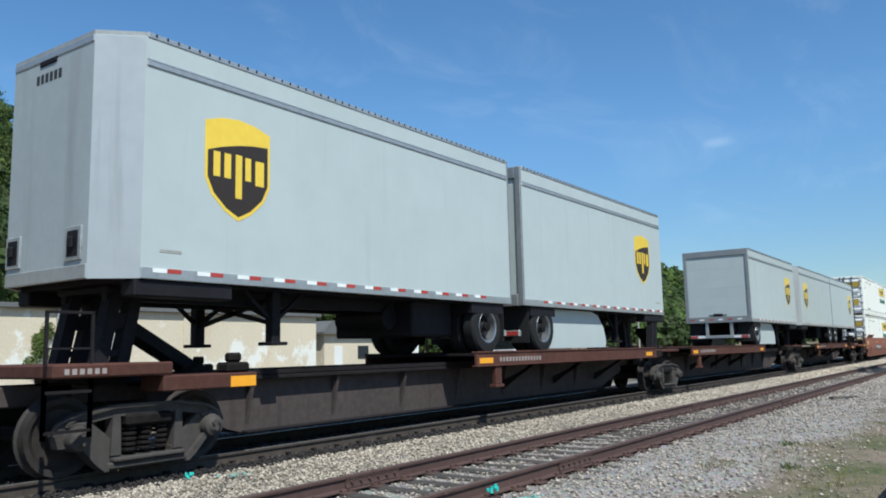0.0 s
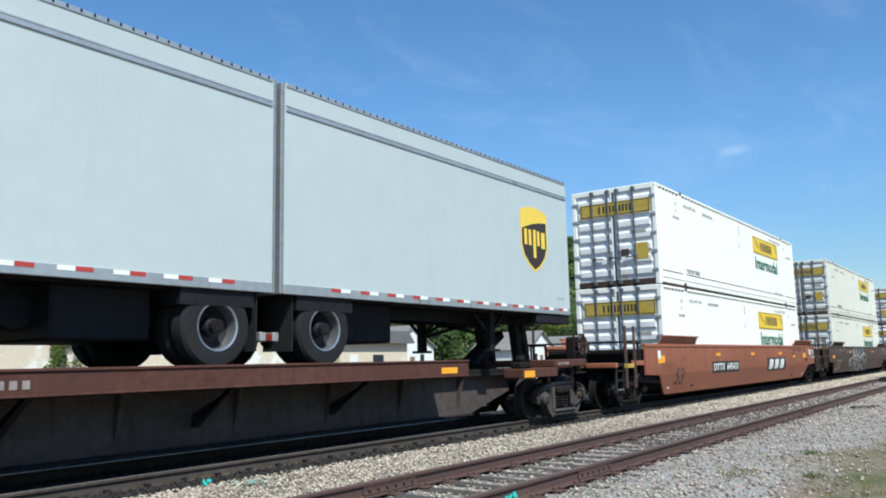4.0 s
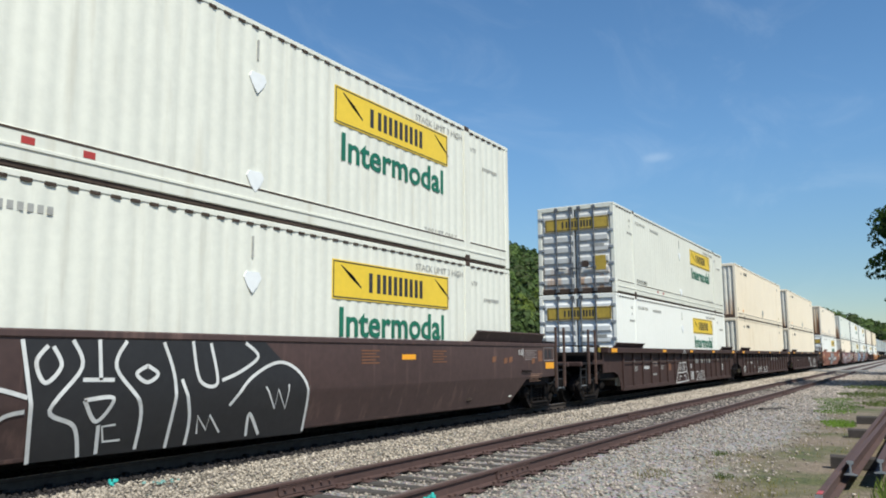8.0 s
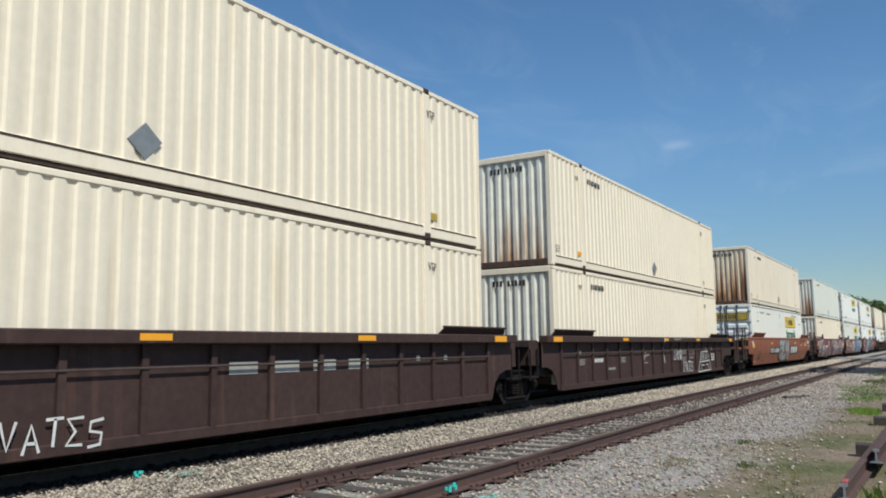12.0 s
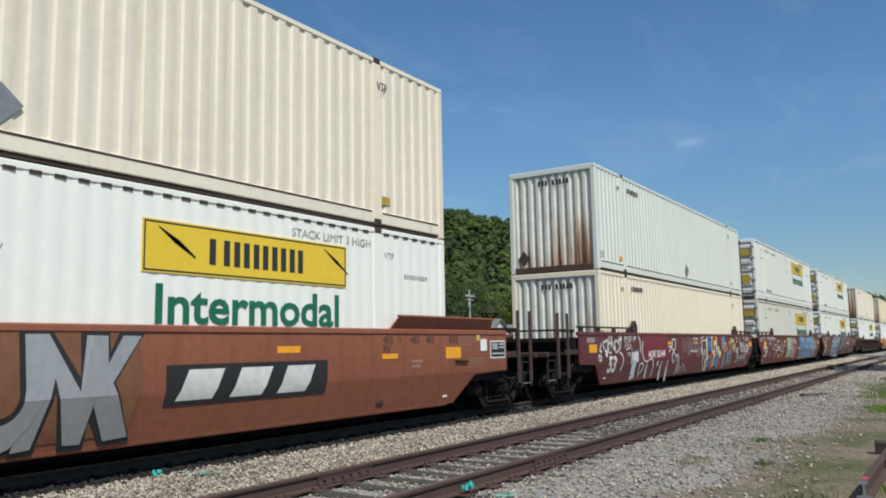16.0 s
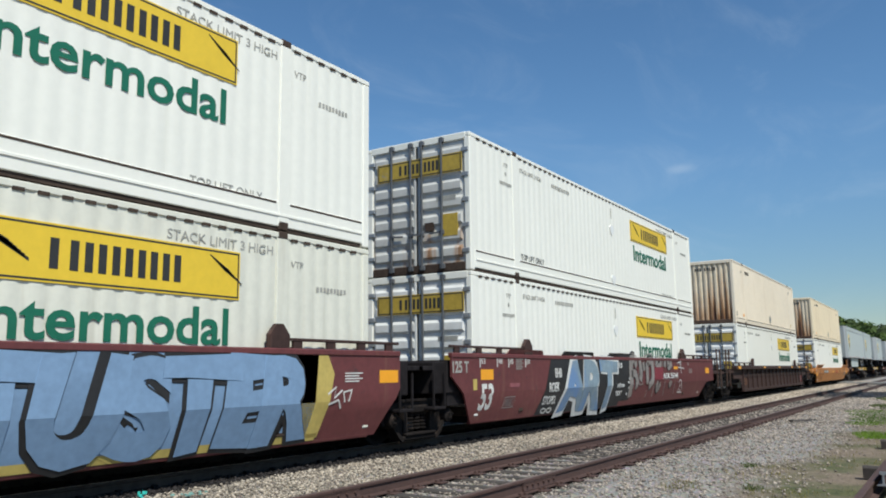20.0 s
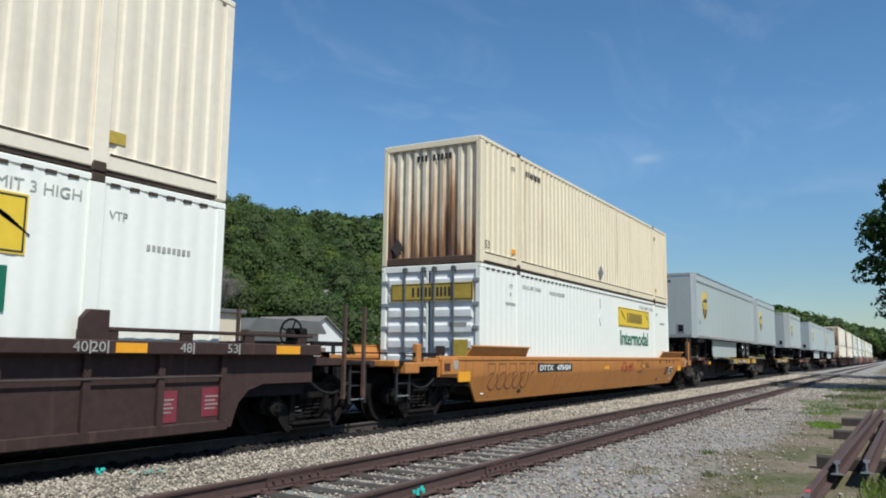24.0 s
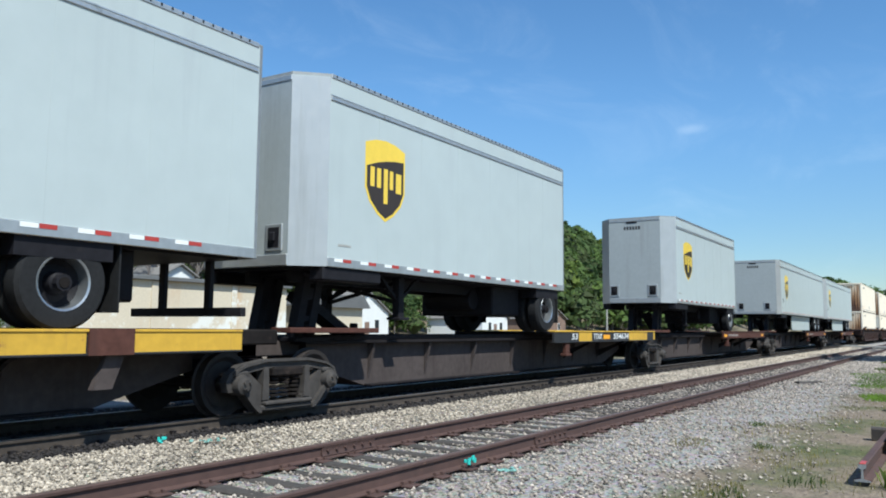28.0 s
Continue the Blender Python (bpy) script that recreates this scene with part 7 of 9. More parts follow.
    for x, use, end, dx in ((0.0, truck_first, first_end, 0.0), (L, truck_last, last_end, last_dx)):
        if not use:
            continue
        truck(car, x + dx, True, True)
        if end:
            a, b = sorted((x - end * 0.65, x + end * 0.78))
            part("end_beam", Mesh().box(a, b, -1.36, 1.36, 1.06, 1.21, 0.02), "spine", car, "rusty brown end platform")
            stencil(car, min(a, b) + 0.12, 1.10, 0.5, 0.06, -1.363, "faint_white", 6)
            a, b = sorted((x + end * 0.66, x + end * 2.05))
            for s in (-1, 1):
                part("side_walk", Mesh().box(a, b, *sorted((s * 0.9, s * 1.35)), 0.87, 1.05, 0.015), "spine", car, "brown side sill beside the truck")
            a, b = sorted((x + end * 1.62, x + end * 2.02))
            part("reflector", Mesh().box(a, b, -1.357, -1.34, 0.88, 1.01), "reflector", car, "amber reflector plate")
            part("valve", Mesh().box(a + 0.02, b - 0.02, -1.28, -1.02, 1.05, 1.18, 0.03).box(a + 0.10, b - 0.10, -1.22, -1.08, 1.18, 1.30, 0.03), "cast", car, "dark brake valve")
            rail_x = x - end * 0.45
            part("grab_iron", Mesh().bar((rail_x - 0.25, -1.30, 1.2), (rail_x - 0.25, -1.30, 1.74), 0.03, 0.03).bar((rail_x + 0.25, -1.30, 1.2), (rail_x + 0.25, -1.30, 1.74), 0.03, 0.03).box(rail_x - 0.265, rail_x + 0.265, -1.315, -1.285, 1.73, 1.76).box(rail_x - 0.25, rail_x + 0.25, -1.31, -1.29, 1.36, 1.38), "frame", car, "thin steel grab iron")
            for k in (0.05, 0.45):
                part("step_ladder", Mesh().bar((rail_x - 0.25, -1.30, 0.45), (rail_x - 0.25, -1.30, 1.06), 0.03, 0.04).bar((rail_x + 0.25, -1.30, 0.45), (rail_x + 0.25, -1.30, 1.06), 0.03, 0.04).box(rail_x - 0.25, rail_x + 0.25, -1.32, -1.28, 0.46 + k, 0.49 + k), "frame", car)
        else:
            part("joint_cover", Mesh().box(x + dx - 1.3, x + dx - 0.1, -1.0, 1.0, 0.94, 1.15, 0.02), "cast", car, "grey cover plate over the joint")
            part("edge_flange", Mesh().box(x + 0.2, x + 2.3, -0.95, -0.55, 1.10, 1.18, 0.01), "spine", car, "brown flange over the joint")
    return car


# ---- the consist; u: metres from the camera's place at the start ----
def spine(u, length, decks, edge, stands, low=False, **kw):
    label = "rusty brown spine car with deck edges" if edge == "spine" else "spine car with worn yellow deck edges"
    if low or edge != "spine":
        kw.update(DECK=1.13, T_UP=T_LOW)
    c = spine_car(length, [(a - u, b - u) for a, b in decks], edge, [(a - u, w) for a, w in stands], label, **kw)
    TRAIN.append((c, u, 0.0, 0))
    return c


spine(-12.2, 17.1, [(-11.0, -3.0)], "spine", [], truck_first=True, last_end=1, last_dx=0.65)
spine(4.9, 17.25, [(12.2, 21.45)], "spine", [(5.5, 1)], truck_first=False, last_dx=0.80)
spine(22.15, 18.85, [(24.58, 33.9)], "spine", [(21.47, -1), (23.58, 1), (40.1, -1)], truck_first=False)
spine(41.0, 17.9, [(45.0, 55.0)], "spine", [(42.4, 1), (58.28, -1)], truck_first=False, last_end=-1)
LAST = TRAIN[-1][0]
for x, y, z, r in ((18.74, -1.20, 1.52, 0.21), (19.70, -0.70, 1.60, 0.19)):
    m = Mesh()
    for k in range(20):
        a, b = k * math.tau / 20, (k + 1) * math.tau / 20
        m.rod((x + r * math.cos(a), y, z + r * math.sin(a)), (x + r * math.cos(b), y, z + r * math.sin(b)), 0.020, 6)
    for k in range(6):
        a = k * math.tau / 6 + 0.3
        m.rod((x, y, z), (x + r * math.cos(a), y, z + r * math.sin(a)), 0.015, 5)
    m.rod((x, y - 0.04, z), (x, y + 0.25, z), 0.045, 8)
    part("brake_wheel", m, "post_rust", LAST, "spoked hand brake wheel")
    part("brake_post", Mesh().box(x - 0.07, x + 0.07, y + 0.10, y + 0.24, 0.95, z + 0.1, 0.015), "cast", LAST)
part("brake_gear", Mesh().box(19.05, 19.5, -0.95, -0.6, 1.1, 1.72, 0.04).box(19.12, 19.42, -1.05, -0.95, 1.3, 1.6, 0.03), "cast", LAST, "dark brake gear housing")
trailer_at(4.85, 13.5, -1, "plain", skirt=None, chamfer=0.40)
trailer_at(14.15, 22.7, 1, "skirted", skirt=(4.05, 7.1), chamfer=0.35)
trailer_at(32.35, 41.0, 1, "skirted", skirt=(4.05, 7.1), chamfer=0.35)
trailer_at(41.55, 50.5, -1, "plain2", skirt=None, chamfer=0.40)
trailer_at(50.75, 59.35, 1, "plain3", skirt=None, chamfer=0.35)
spine(305.3, 16.85, [(312.4, 321.05)], "deck_yellow", [(305.9, 1)], first_end=1)
spine(322.15, 16.1, [(330.5, 337.7)], "deck_yellow", [(323.2, 1)], truck_first=False)
spine(338.25, 19.0, [(346.3, 354.3)], "spine", [(340.8, 1)], truck_first=False, low=True)
spine(357.25, 19.5, [(367.3, 375.8)], "spine", [(359.8, 1)], truck_first=False, low=True)
spine(376.75, 19.5, [(385.3, 393.8)], "spine", [(378.3, 1)], truck_first=False, low=True)
trailer_at(304.75, 321.25, -1, "long", skirt=(4.5, 11.2), up=T_LOW, chamfer=0.20, tandem=True, number=True, logo_at=1.90, logo_h=1.34)
trailer_at(322.3, 331.05, -1, "plain", up=T_LOW, skirt=None, chamfer=0.40)
trailer_at(339.85, 348.6, -1, "plain", up=T_LOW, skirt=None, chamfer=0.40)
trailer_at(359.1, 375.6, -1, "long", skirt=(4.5, 11.2), up=T_LOW, chamfer=0.20, tandem=True, number=True, logo_at=1.90, logo_h=1.34)
trailer_at(377.3, 393.8, -1, "long", skirt=(4.5, 11.2), up=T_LOW, chamfer=0.20, tandem=True, number=True, logo_at=1.90, logo_h=1.34)

CARS = [
    # u, paint, ribbed, open at the lead and tail end, hooks, lower box, upper box
    (64.5, "terracotta", False, True, True, False, "carrier_white", "carrier_white"),
    (87.95, "brown", False, True, True, False, "carrier_grimy", "carrier_grimy"),
    (111.87, "brown_dark", True, True, False, False, "carrier_white", "carrier_grimy"),
    (131.38, "brown_dark", True, False, False, False, "cream", "cream"),
    (151.05, "brown_dark", True, False, True, False, "cream", "cream"),
    (174.4, "terracotta", False, True, True, False, "carrier_white", "tan"),
    (197.95, "maroon", False, True, False, True, "cream", "plain_white"),
    (217.3, "maroon", False, False, False, True, "carrier_grimy", "carrier_clean"),
    (236.75, "maroon", False, False, True, True, "carrier_white", "carrier_clean"),
    (259.9, "brown_dark", True, True, True, True, "carrier_white", "tan"),
    (283.6, "orange", False, True, True, False, "carrier_white", "orange_tan"),
]
LABELS = {"terracotta": "terracotta red well car with smooth sides", "brown": "dark brown well car with white graffiti", "brown_dark": "dark brown well car with ribbed sides",
          "maroon": "maroon well car covered in graffiti", "orange": "bright orange well car with smooth sides"}
WELLS = []
for u, paint, ribbed, a, b, hooks, low, high in CARS:
    w = well_car(LABELS[paint], paint, ribbed, (2.0 if paint == "orange" else 1.75) if a else 1.0, ({"orange": 2.0, "terracotta": 2.0, "brown": 2.4}.get(paint, 1.8)) if b else 0.67 if paint == "maroon" else 1.0, a, b, hooks, not hooks, {"orange": 1.11, 259.9: 1.26}.get(paint if paint == "orange" else u))
    if not b:
        truck(w, CL + 1.7)
    TRAIN.append((w, u, 0.0, 0))
    WELLS.append(w)
    at = u + (0.25 if paint == "brown" else 0.0)
    box_at(low, at, 0)
    box_at(high, at, 1)

# the far tail of the train
for k, (low, high, well) in enumerate((("tan", "tan", 3), ("cream", "tan", 4), ("carrier_white", "carrier_grimy", 1), ("carrier_white", "carrier_clean", 5), ("carrier_grimy", "carrier_grimy", 1),
                                       ("tan", "cream", 5), ("carrier_white", "carrier_clean", 1), ("carrier_grimy", "carrier_white", 5))):
    u = 403.8 + 22.5 * k
    TRAIN.append((copy_thing(WELLS[well], Matrix.Identity(4)), u, 0.0, 0))
    box_at(low, u, 0)
    box_at(high, u, 1)


# ---- lettering and graffiti on the wells ----
def scribble(car, x0, x1, z0, z1, y, seed, width=0.03, material="white_paint", loops=5):
    """A looping spray-can line."""
    rnd = random.Random(seed)
    pts, n = [], loops * 8
    mid, amp, rx = (z0 + z1) / 2, (z1 - z0) / 2, (x1 - x0) / loops * 0.55
    ph, k2 = rnd.uniform(0, 6), rnd.uniform(0.35, 0.7)
    for k in range(n + 1):
        t = k / n
        a = t * loops * math.tau + ph
        size = 0.55 + 0.45 * math.sin(t * 9.0 * k2 + ph)
        pts.append((x0 + (x1 - x0) * t + rx * size * math.sin(a), mid + amp * size * math.cos(a * (1.0 if seed % 2 else 0.96)) + amp * 0.25 * math.sin(5 * t + ph)))
    part("graffiti", stroke(curvy(pts, 3), width, y), material, car)


def slab(car, poly, y, material, lift=0.003, name="graffiti"):
    return part(name, Mesh().prism(poly, y - lift, y), material, car)


def paint_line(car, pts, y, width=0.05, material="white_paint", smooth=True):
    part("graffiti", stroke(curvy(pts, 6) if smooth else pts, width, y), material, car)


def plate(car, text, x0, x1, z0, z1, y, tx0=None, tx1=None):
    p = part("number_plate", Mesh().box(x0, x1, y - 0.003, y + 0.003, z0, z1), "soot", car, "black stencil panel with white lettering")
    h = (z1 - z0) * 0.62
    if text:
        word(text, x0 + 0.12, x1 - 0.12, z0 + (z1 - z0) * 0.19, h, y - 0.004, "white_paint", p, offset=0.008, shear=0.12)
    else:
        w = (x1 - x0) - 0.3
        for k in range(3):
            a = x0 + 0.15 + k * w / 3
            m = Mesh().prism([(a, z0 + 0.06), (a + w * 0.22, z0 + 0.06), (a + w * 0.29, z1 - 0.06), (a + w * 0.07, z1 - 0.06)], y - 0.006, y - 0.003)
            part("emblem", m, "white_paint", p)


def spray(car, text, x0, x1, z, h, fat, y, material, seed, label=""):
    """Fat hand-drawn letters: swollen, leaning and uneven."""
    made = [lettering(ch, h, offset=fat) for ch in text]
    total = sum(wd for me, wd in made)
    k, at = (x1 - x0) / total, 0.0
    for j, (me, wd) in enumerate(made):
        for v in me.vertices:
            x, zz = at + v.co.x * k * 1.22 - 0.11 * wd * k, v.co.z
            n = noise.noise_vector(Vector((x * 1.1 + seed * 7.3, 0.3, zz * 1.3)))
            v.co.x, v.co.z = x + 0.16 * n.x + 0.10 * (zz - h / 2), zz + 0.09 * n.z
        at += wd * k
        part("graffiti", me, material, car, label, at=(x0, y - 0.004 * (j % 2), z))


STROKES = {
    "E": [[(0.9, 1), (0.0, 0.97), (0.45, 0.5), (-0.05, 0.03), (0.85, 0.0)]], "V": [[(0.0, 1), (0.38, 0.02), (0.8, 0.98)]],
    "A": [[(0.0, 0.0), (0.42, 1), (0.85, 0.02)], [(0.2, 0.38), (0.68, 0.36)]], "T": [[(0.0, 0.98), (0.95, 1.0)], [(0.5, 1.0), (0.4, 0.0)]],
    "S": [[(0.9, 1), (0.15, 0.92), (0.1, 0.58), (0.8, 0.48), (0.72, 0.06), (0.0, 0.0)]], "N": [[(0.0, 0.0), (0.1, 1), (0.7, 0.02), (0.82, 1)]],
    "K": [[(0.0, 0.0), (0.08, 1)], [(0.8, 0.98), (0.1, 0.45), (0.82, 0.0)]], "Z": [[(0.0, 1), (0.8, 0.97), (0.0, 0.03), (0.9, 0.0)]]}


def handwrite(car, text, x0, x1, z, h, y, width=0.032):
    """Letters drawn with a spray can, stroke by stroke."""
    w = (x1 - x0) / len(text)
    for k, ch in enumerate(text):
        for line in STROKES[ch]:
            paint_line(car, [(x0 + (k + 0.86 * a) * w, z + h * b + 0.03 * math.sin(k * 2.3)) for a, b in line], y, width, "white_paint", False)


def fat(car, pts, y, width, material, edge):
    """A swollen spray-can stroke with an outline in another colour."""
    path = curvy(pts, 5)
    part("graffiti", stroke(path, width + 0.075, y - 0.004), edge, car)
    part("graffiti", stroke(path, width, y - 0.009), material, car)


def ring(cx, cz, rx, rz, n=14):
    return [(cx + rx * math.cos(k * math.tau / n), cz + rz * math.sin(k * math.tau / n)) for k in range(n + 1)]


def small_print(car, y, up=1.5, ends=(0.1, 15.2), material="white_paint"):
    for x in ends:
        bars(car, x, up - 0.30, 0.42, 0.018, y, material, 4, 0.022)
    for x in (1.2, 2.0, 13.6, 14.5):
        bars(car, x, up - 0.16, 0.10, 0.09, y, material, 1)


def marks():
    F, R = FACE, RFACE
    # first terracotta car and its twin
    for w, text in ((WELLS[0], "DTTX  645433"), (WELLS[5], "DTTX  646723")):
        word("53", 0.42, 1.10, 0.46, 0.44, F, "ghost_dark", w, offset=0.012)
        plate(w, text, 3.55, 6.36, 0.70, 1.04, F)
        plate(w, "", 10.02, 12.78, 0.62, 1.10, F)
        bars(w, -0.6, 1.05, 0.9, 0.012, F, "ghost", 6, 0.03)
        part("decal", Mesh().box(-0.89, -0.69, F - 0.002, F + 0.002, 1.17, 1.38), "white_tape", w, "white inspection decal")
        small_print(w, F, 1.52, (0.9,), "ghost")
        for text, x, k in (("40", 14.33, 0.0), ("70", 14.33, 0.15), ("45", 15.08, 0.0), ("48", 15.53, 0.0), ("53", 16.29, 0.0)):
            word(text, x - 0.24, x - 0.05, 1.33 - k, 0.11, F, "ghost_dark", w, offset=0.004)
            if not k:
                part("tick", Mesh().box(x - 0.012, x + 0.012, F - 0.003, F + 0.003, 1.30, 1.46), "ghost_dark", w)
        part("reflector", Mesh().box(14.07, 14.48, F - 0.004, F + 0.002, 1.08, 1.16), "reflector", w, "amber reflector strip")
        bars(w, 16.36, 1.43, 0.56, 0.02, F, "ghost_pale", 4, 0.03)
        bars(w, 16.70, 1.02, 0.55, 0.02, F, "ghost_pale", 4, 0.03)
        bars(w, 14.85, 1.0, 0.34, 0.05, F, "ghost_pale", 2, 0.03)
        part("handle", Mesh().rod((16.2, F - 0.03, 1.0), (16.62, F - 0.03, 0.98), 0.018, 6), "cast", w)
        part("decal", Mesh().box(16.98, 17.10, F - 0.004, F + 0.002, 1.36, 1.50), "mustard", w, "small yellowed decal")
        part("decal", Mesh().box(17.13, 17.36, F - 0.004, F + 0.002, 1.17, 1.39), "white_tape", w, "white inspection decal")
        p = part("decal", Mesh().box(17.50, 18.08, F - 0.004, F + 0.002, 1.02, 1.36), "white_tape", w, "white-framed black lubrication stencil")
        part("stencil", Mesh().box(17.525, 18.055, F - 0.007, F - 0.003, 1.045, 1.335), "soot", p)
        for k, (x, z, l) in enumerate(((17.56, 1.28, 0.22), (17.56, 1.24, 0.22), (17.56, 1.20, 0.22), (17.84, 1.28, 0.18), (17.84, 1.22, 0.18), (17.56, 1.10, 0.46))):
            bars(p, x, z, l, 0.022, F - 0.009, "white_paint", 1)
    slab(WELLS[5], [(6.28, 0.45), (6.75, 0.34), (9.6, 0.36), (9.72, 1.0), (9.62, 1.50), (6.95, 1.52), (6.8, 1.15), (6.35, 1.05)], F - 0.002, "ghost")
    spray(WELLS[5], "OICUNK", 6.40, 9.70, 0.40, 1.0, 0.13, F - 0.006, "soot", 3)
    spray(WELLS[5], "OICUNK", 6.46, 9.66, 0.40, 1.0, 0.075, F - 0.016, "silver_paint", 3, "silver bubble graffiti lettering")
    paint_line(WELLS[5], ring(6.72, 0.75, 0.34, 0.36), F - 0.026, 0.04, "soot")
    slab(WELLS[5], ring(6.72, 0.75, 0.32, 0.34)[:-1], F - 0.022, "silver_paint")
    for dx in (-0.07, 0.09):
        paint_line(WELLS[5], ring(6.75 + dx, 0.84, 0.06, 0.10), F - 0.029, 0.025, "soot")
    paint_line(WELLS[5], [(6.62, 0.66), (6.72, 0.60), (6.84, 0.66)], F - 0.029, 0.025, "soot")
    scribble(WELLS[5], 6.3, 6.85, 1.18, 1.50, F - 0.004, 41, 0.03, "pale_paint", 3)
    part("yellow_step", Mesh().box(-2.94, -2.46, -1.43, -1.36, 0.97, 1.07, 0.008), "yellow_worn", WELLS[0], "worn yellow step edge")
    # dark brown car: black piece with white outlines
    w = WELLS[1]
    slab(w, [(4.92, 1.45), (8.37, 1.48), (8.75, 1.2), (9.17, 1.04), (9.36, 0.68), (9.42, 0.15), (5.17, 0.2), (4.97, 1.01)], F - 0.000, "soot")
    paint_line(w, [(4.92, 1.45), (5.01, 1.01), (5.17, 0.19)], F - 0.004, 0.045, "white_paint")
    paint_line(w, [(5.01, 0.87), (4.64, 0.97), (4.37, 0.9), (4.36, 0.68), (4.57, 0.53), (4.8, 0.69), (5.0, 0.73)], F - 0.004, 0.045, "white_paint")
    paint_line(w, [(5.2, 1.39), (5.08, 1.22), (5.19, 1.01), (5.36, 1.18), (5.26, 1.38)], F - 0.004, 0.045, "white_paint")
    paint_line(w, [(5.48, 1.45), (5.6, 1.16), (5.27, 0.73), (5.6, 0.54), (5.74, 0.2)], F - 0.004, 0.045, "white_paint")
    paint_line(w, [(5.8, 1.46), (5.84, 1.02)], F - 0.004, 0.045, "white_paint")
    paint_line(w, [(5.62, 1.03), (6.01, 1.02)], F - 0.004, 0.045, "white_paint")
    paint_line(w, [(5.65, 0.81), (6.01, 0.82), (5.86, 0.57), (5.65, 0.81)], F - 0.004, 0.045, "white_paint")
    paint_line(w, [(5.9, 0.53), (5.96, 0.21)], F - 0.004, 0.045, "white_paint")
    paint_line(w, [(6.15, 1.45), (6.03, 1.15), (6.4, 0.71), (6.47, 0.21)], F - 0.004, 0.045, "white_paint")
    paint_line(w, [(6.45, 1.17), (6.3, 1.08), (6.45, 0.98), (6.6, 1.07), (6.45, 1.17)], F - 0.004, 0.045, "white_paint")
    paint_line(w, [(6.67, 1.44), (6.86, 0.97), (6.91, 0.18)], F - 0.004, 0.045, "white_paint")
    paint_line(w, [(6.96, 1.0), (7.17, 0.54), (7.21, 0.19)], F - 0.004, 0.045, "white_paint")
    paint_line(w, [(7.11, 1.46), (7.24, 0.98), (7.53, 0.94), (7.4, 1.44)], F - 0.004, 0.045, "white_paint")
    paint_line(w, [(8.01, 1.45), (8.25, 1.27), (7.94, 1.08), (7.61, 0.97)], F - 0.004, 0.045, "white_paint")
    paint_line(w, [(7.8, 0.64), (8.15, 1.0), (8.74, 1.19), (9.26, 0.88), (9.41, 0.18)], F - 0.004, 0.045, "white_paint")
    paint_line(w, [(8.25, 0.21), (8.21, 0.51), (8.49, 0.21)], F - 0.004, 0.045, "white_paint")
    paint_line(w, [(8.42, 0.86), (8.68, 0.55), (8.66, 0.82), (8.9, 0.54), (8.88, 0.88)], F - 0.004, 0.025, "white_paint", False)
    paint_line(w, [(6.12, 0.52), (5.95, 0.51), (6.01, 0.34), (6.23, 0.34)], F - 0.004, 0.025, "white_paint", False)
    paint_line(w, [(7.36, 0.31), (7.3, 0.54), (7.5, 0.35), (7.5, 0.54), (7.74, 0.3)], F - 0.004, 0.025, "white_paint", False)
    paint_line(w, [(3.51, 0.83), (3.68, 0.7), (3.83, 0.89)], F - 0.004, 0.030, "white_paint", False)
    paint_line(w, [(3.61, 0.85), (3.95, 0.87)], F - 0.004, 0.030, "white_paint", False)
    paint_line(w, [(3.78, 0.84), (3.84, 0.54)], F - 0.004, 0.030, "white_paint", False)
    paint_line(w, [(3.74, 0.54), (3.69, 0.71), (3.94, 0.72)], F - 0.004, 0.030, "white_paint", False)
    paint_line(w, [(3.91, 0.7), (4.06, 0.47), (4.2, 0.53)], F - 0.004, 0.030, "white_paint", False)
    word("CP 527194", 3.07, 4.70, 1.16, 0.19, F, "faint_white", w)
    for text, x in (("53", 0.26), ("48", 1.01), ("45", 1.45), ("40", 2.20)):
        word(text, x + 0.05, x + 0.24, 1.30, 0.10, F, "faint_white", w)
        part("tick", Mesh().box(x, x + 0.025, F - 0.003, F + 0.003, 1.26, 1.44), "faint_white", w)
    word("53", 0.33, 1.18, 0.40, 0.46, F, "ghost_pale", w, offset=0.016)
    word("53", 16.50, 16.69, 1.29, 0.11, F, "white_paint", w)
    part("tick", Mesh().box(16.72, 16.74, F - 0.003, F + 0.003, 1.26, 1.43), "white_paint", w)
    bars(w, 16.84, 1.38, 0.66, 0.014, F, "faint_white", 6, 0.026)
    bars(w, 17.14, 0.84, 0.62, 0.014, F, "ghost_pale", 5, 0.026)
    slab(w, [(17.57, 1.14), (17.80, 1.14), (17.80, 1.39), (17.57, 1.39)], F, "ghost")
    for x, z in ((15.2, 1.13), (15.75, 1.10), (16.0, 1.12), (17.2, 1.08)):
        slab(w, [(x, z), (x + 0.16, z + 0.02), (x + 0.18, z + 0.13), (x + 0.02, z + 0.12)], F, "ghost")
    paint_line(w, [(17.90, 1.16), (18.50, 1.16), (18.50, 1.46), (17.90, 1.46), (17.90, 1.16)], F, 0.022, "faint_white", False)
    stencil(w, 17.96, 1.21, 0.48, 0.20, F, "soot", 2)
    part("handle", Mesh().rod((16.62, F - 0.03, 0.93), (17.10, F - 0.03, 0.92), 0.018, 6), "cast", w)
    for k, x in enumerate((0.15, 10.6, 12.8)):
        bars(w, x, 1.35, 0.5, 0.02, F, "ghost", 5, 0.03)
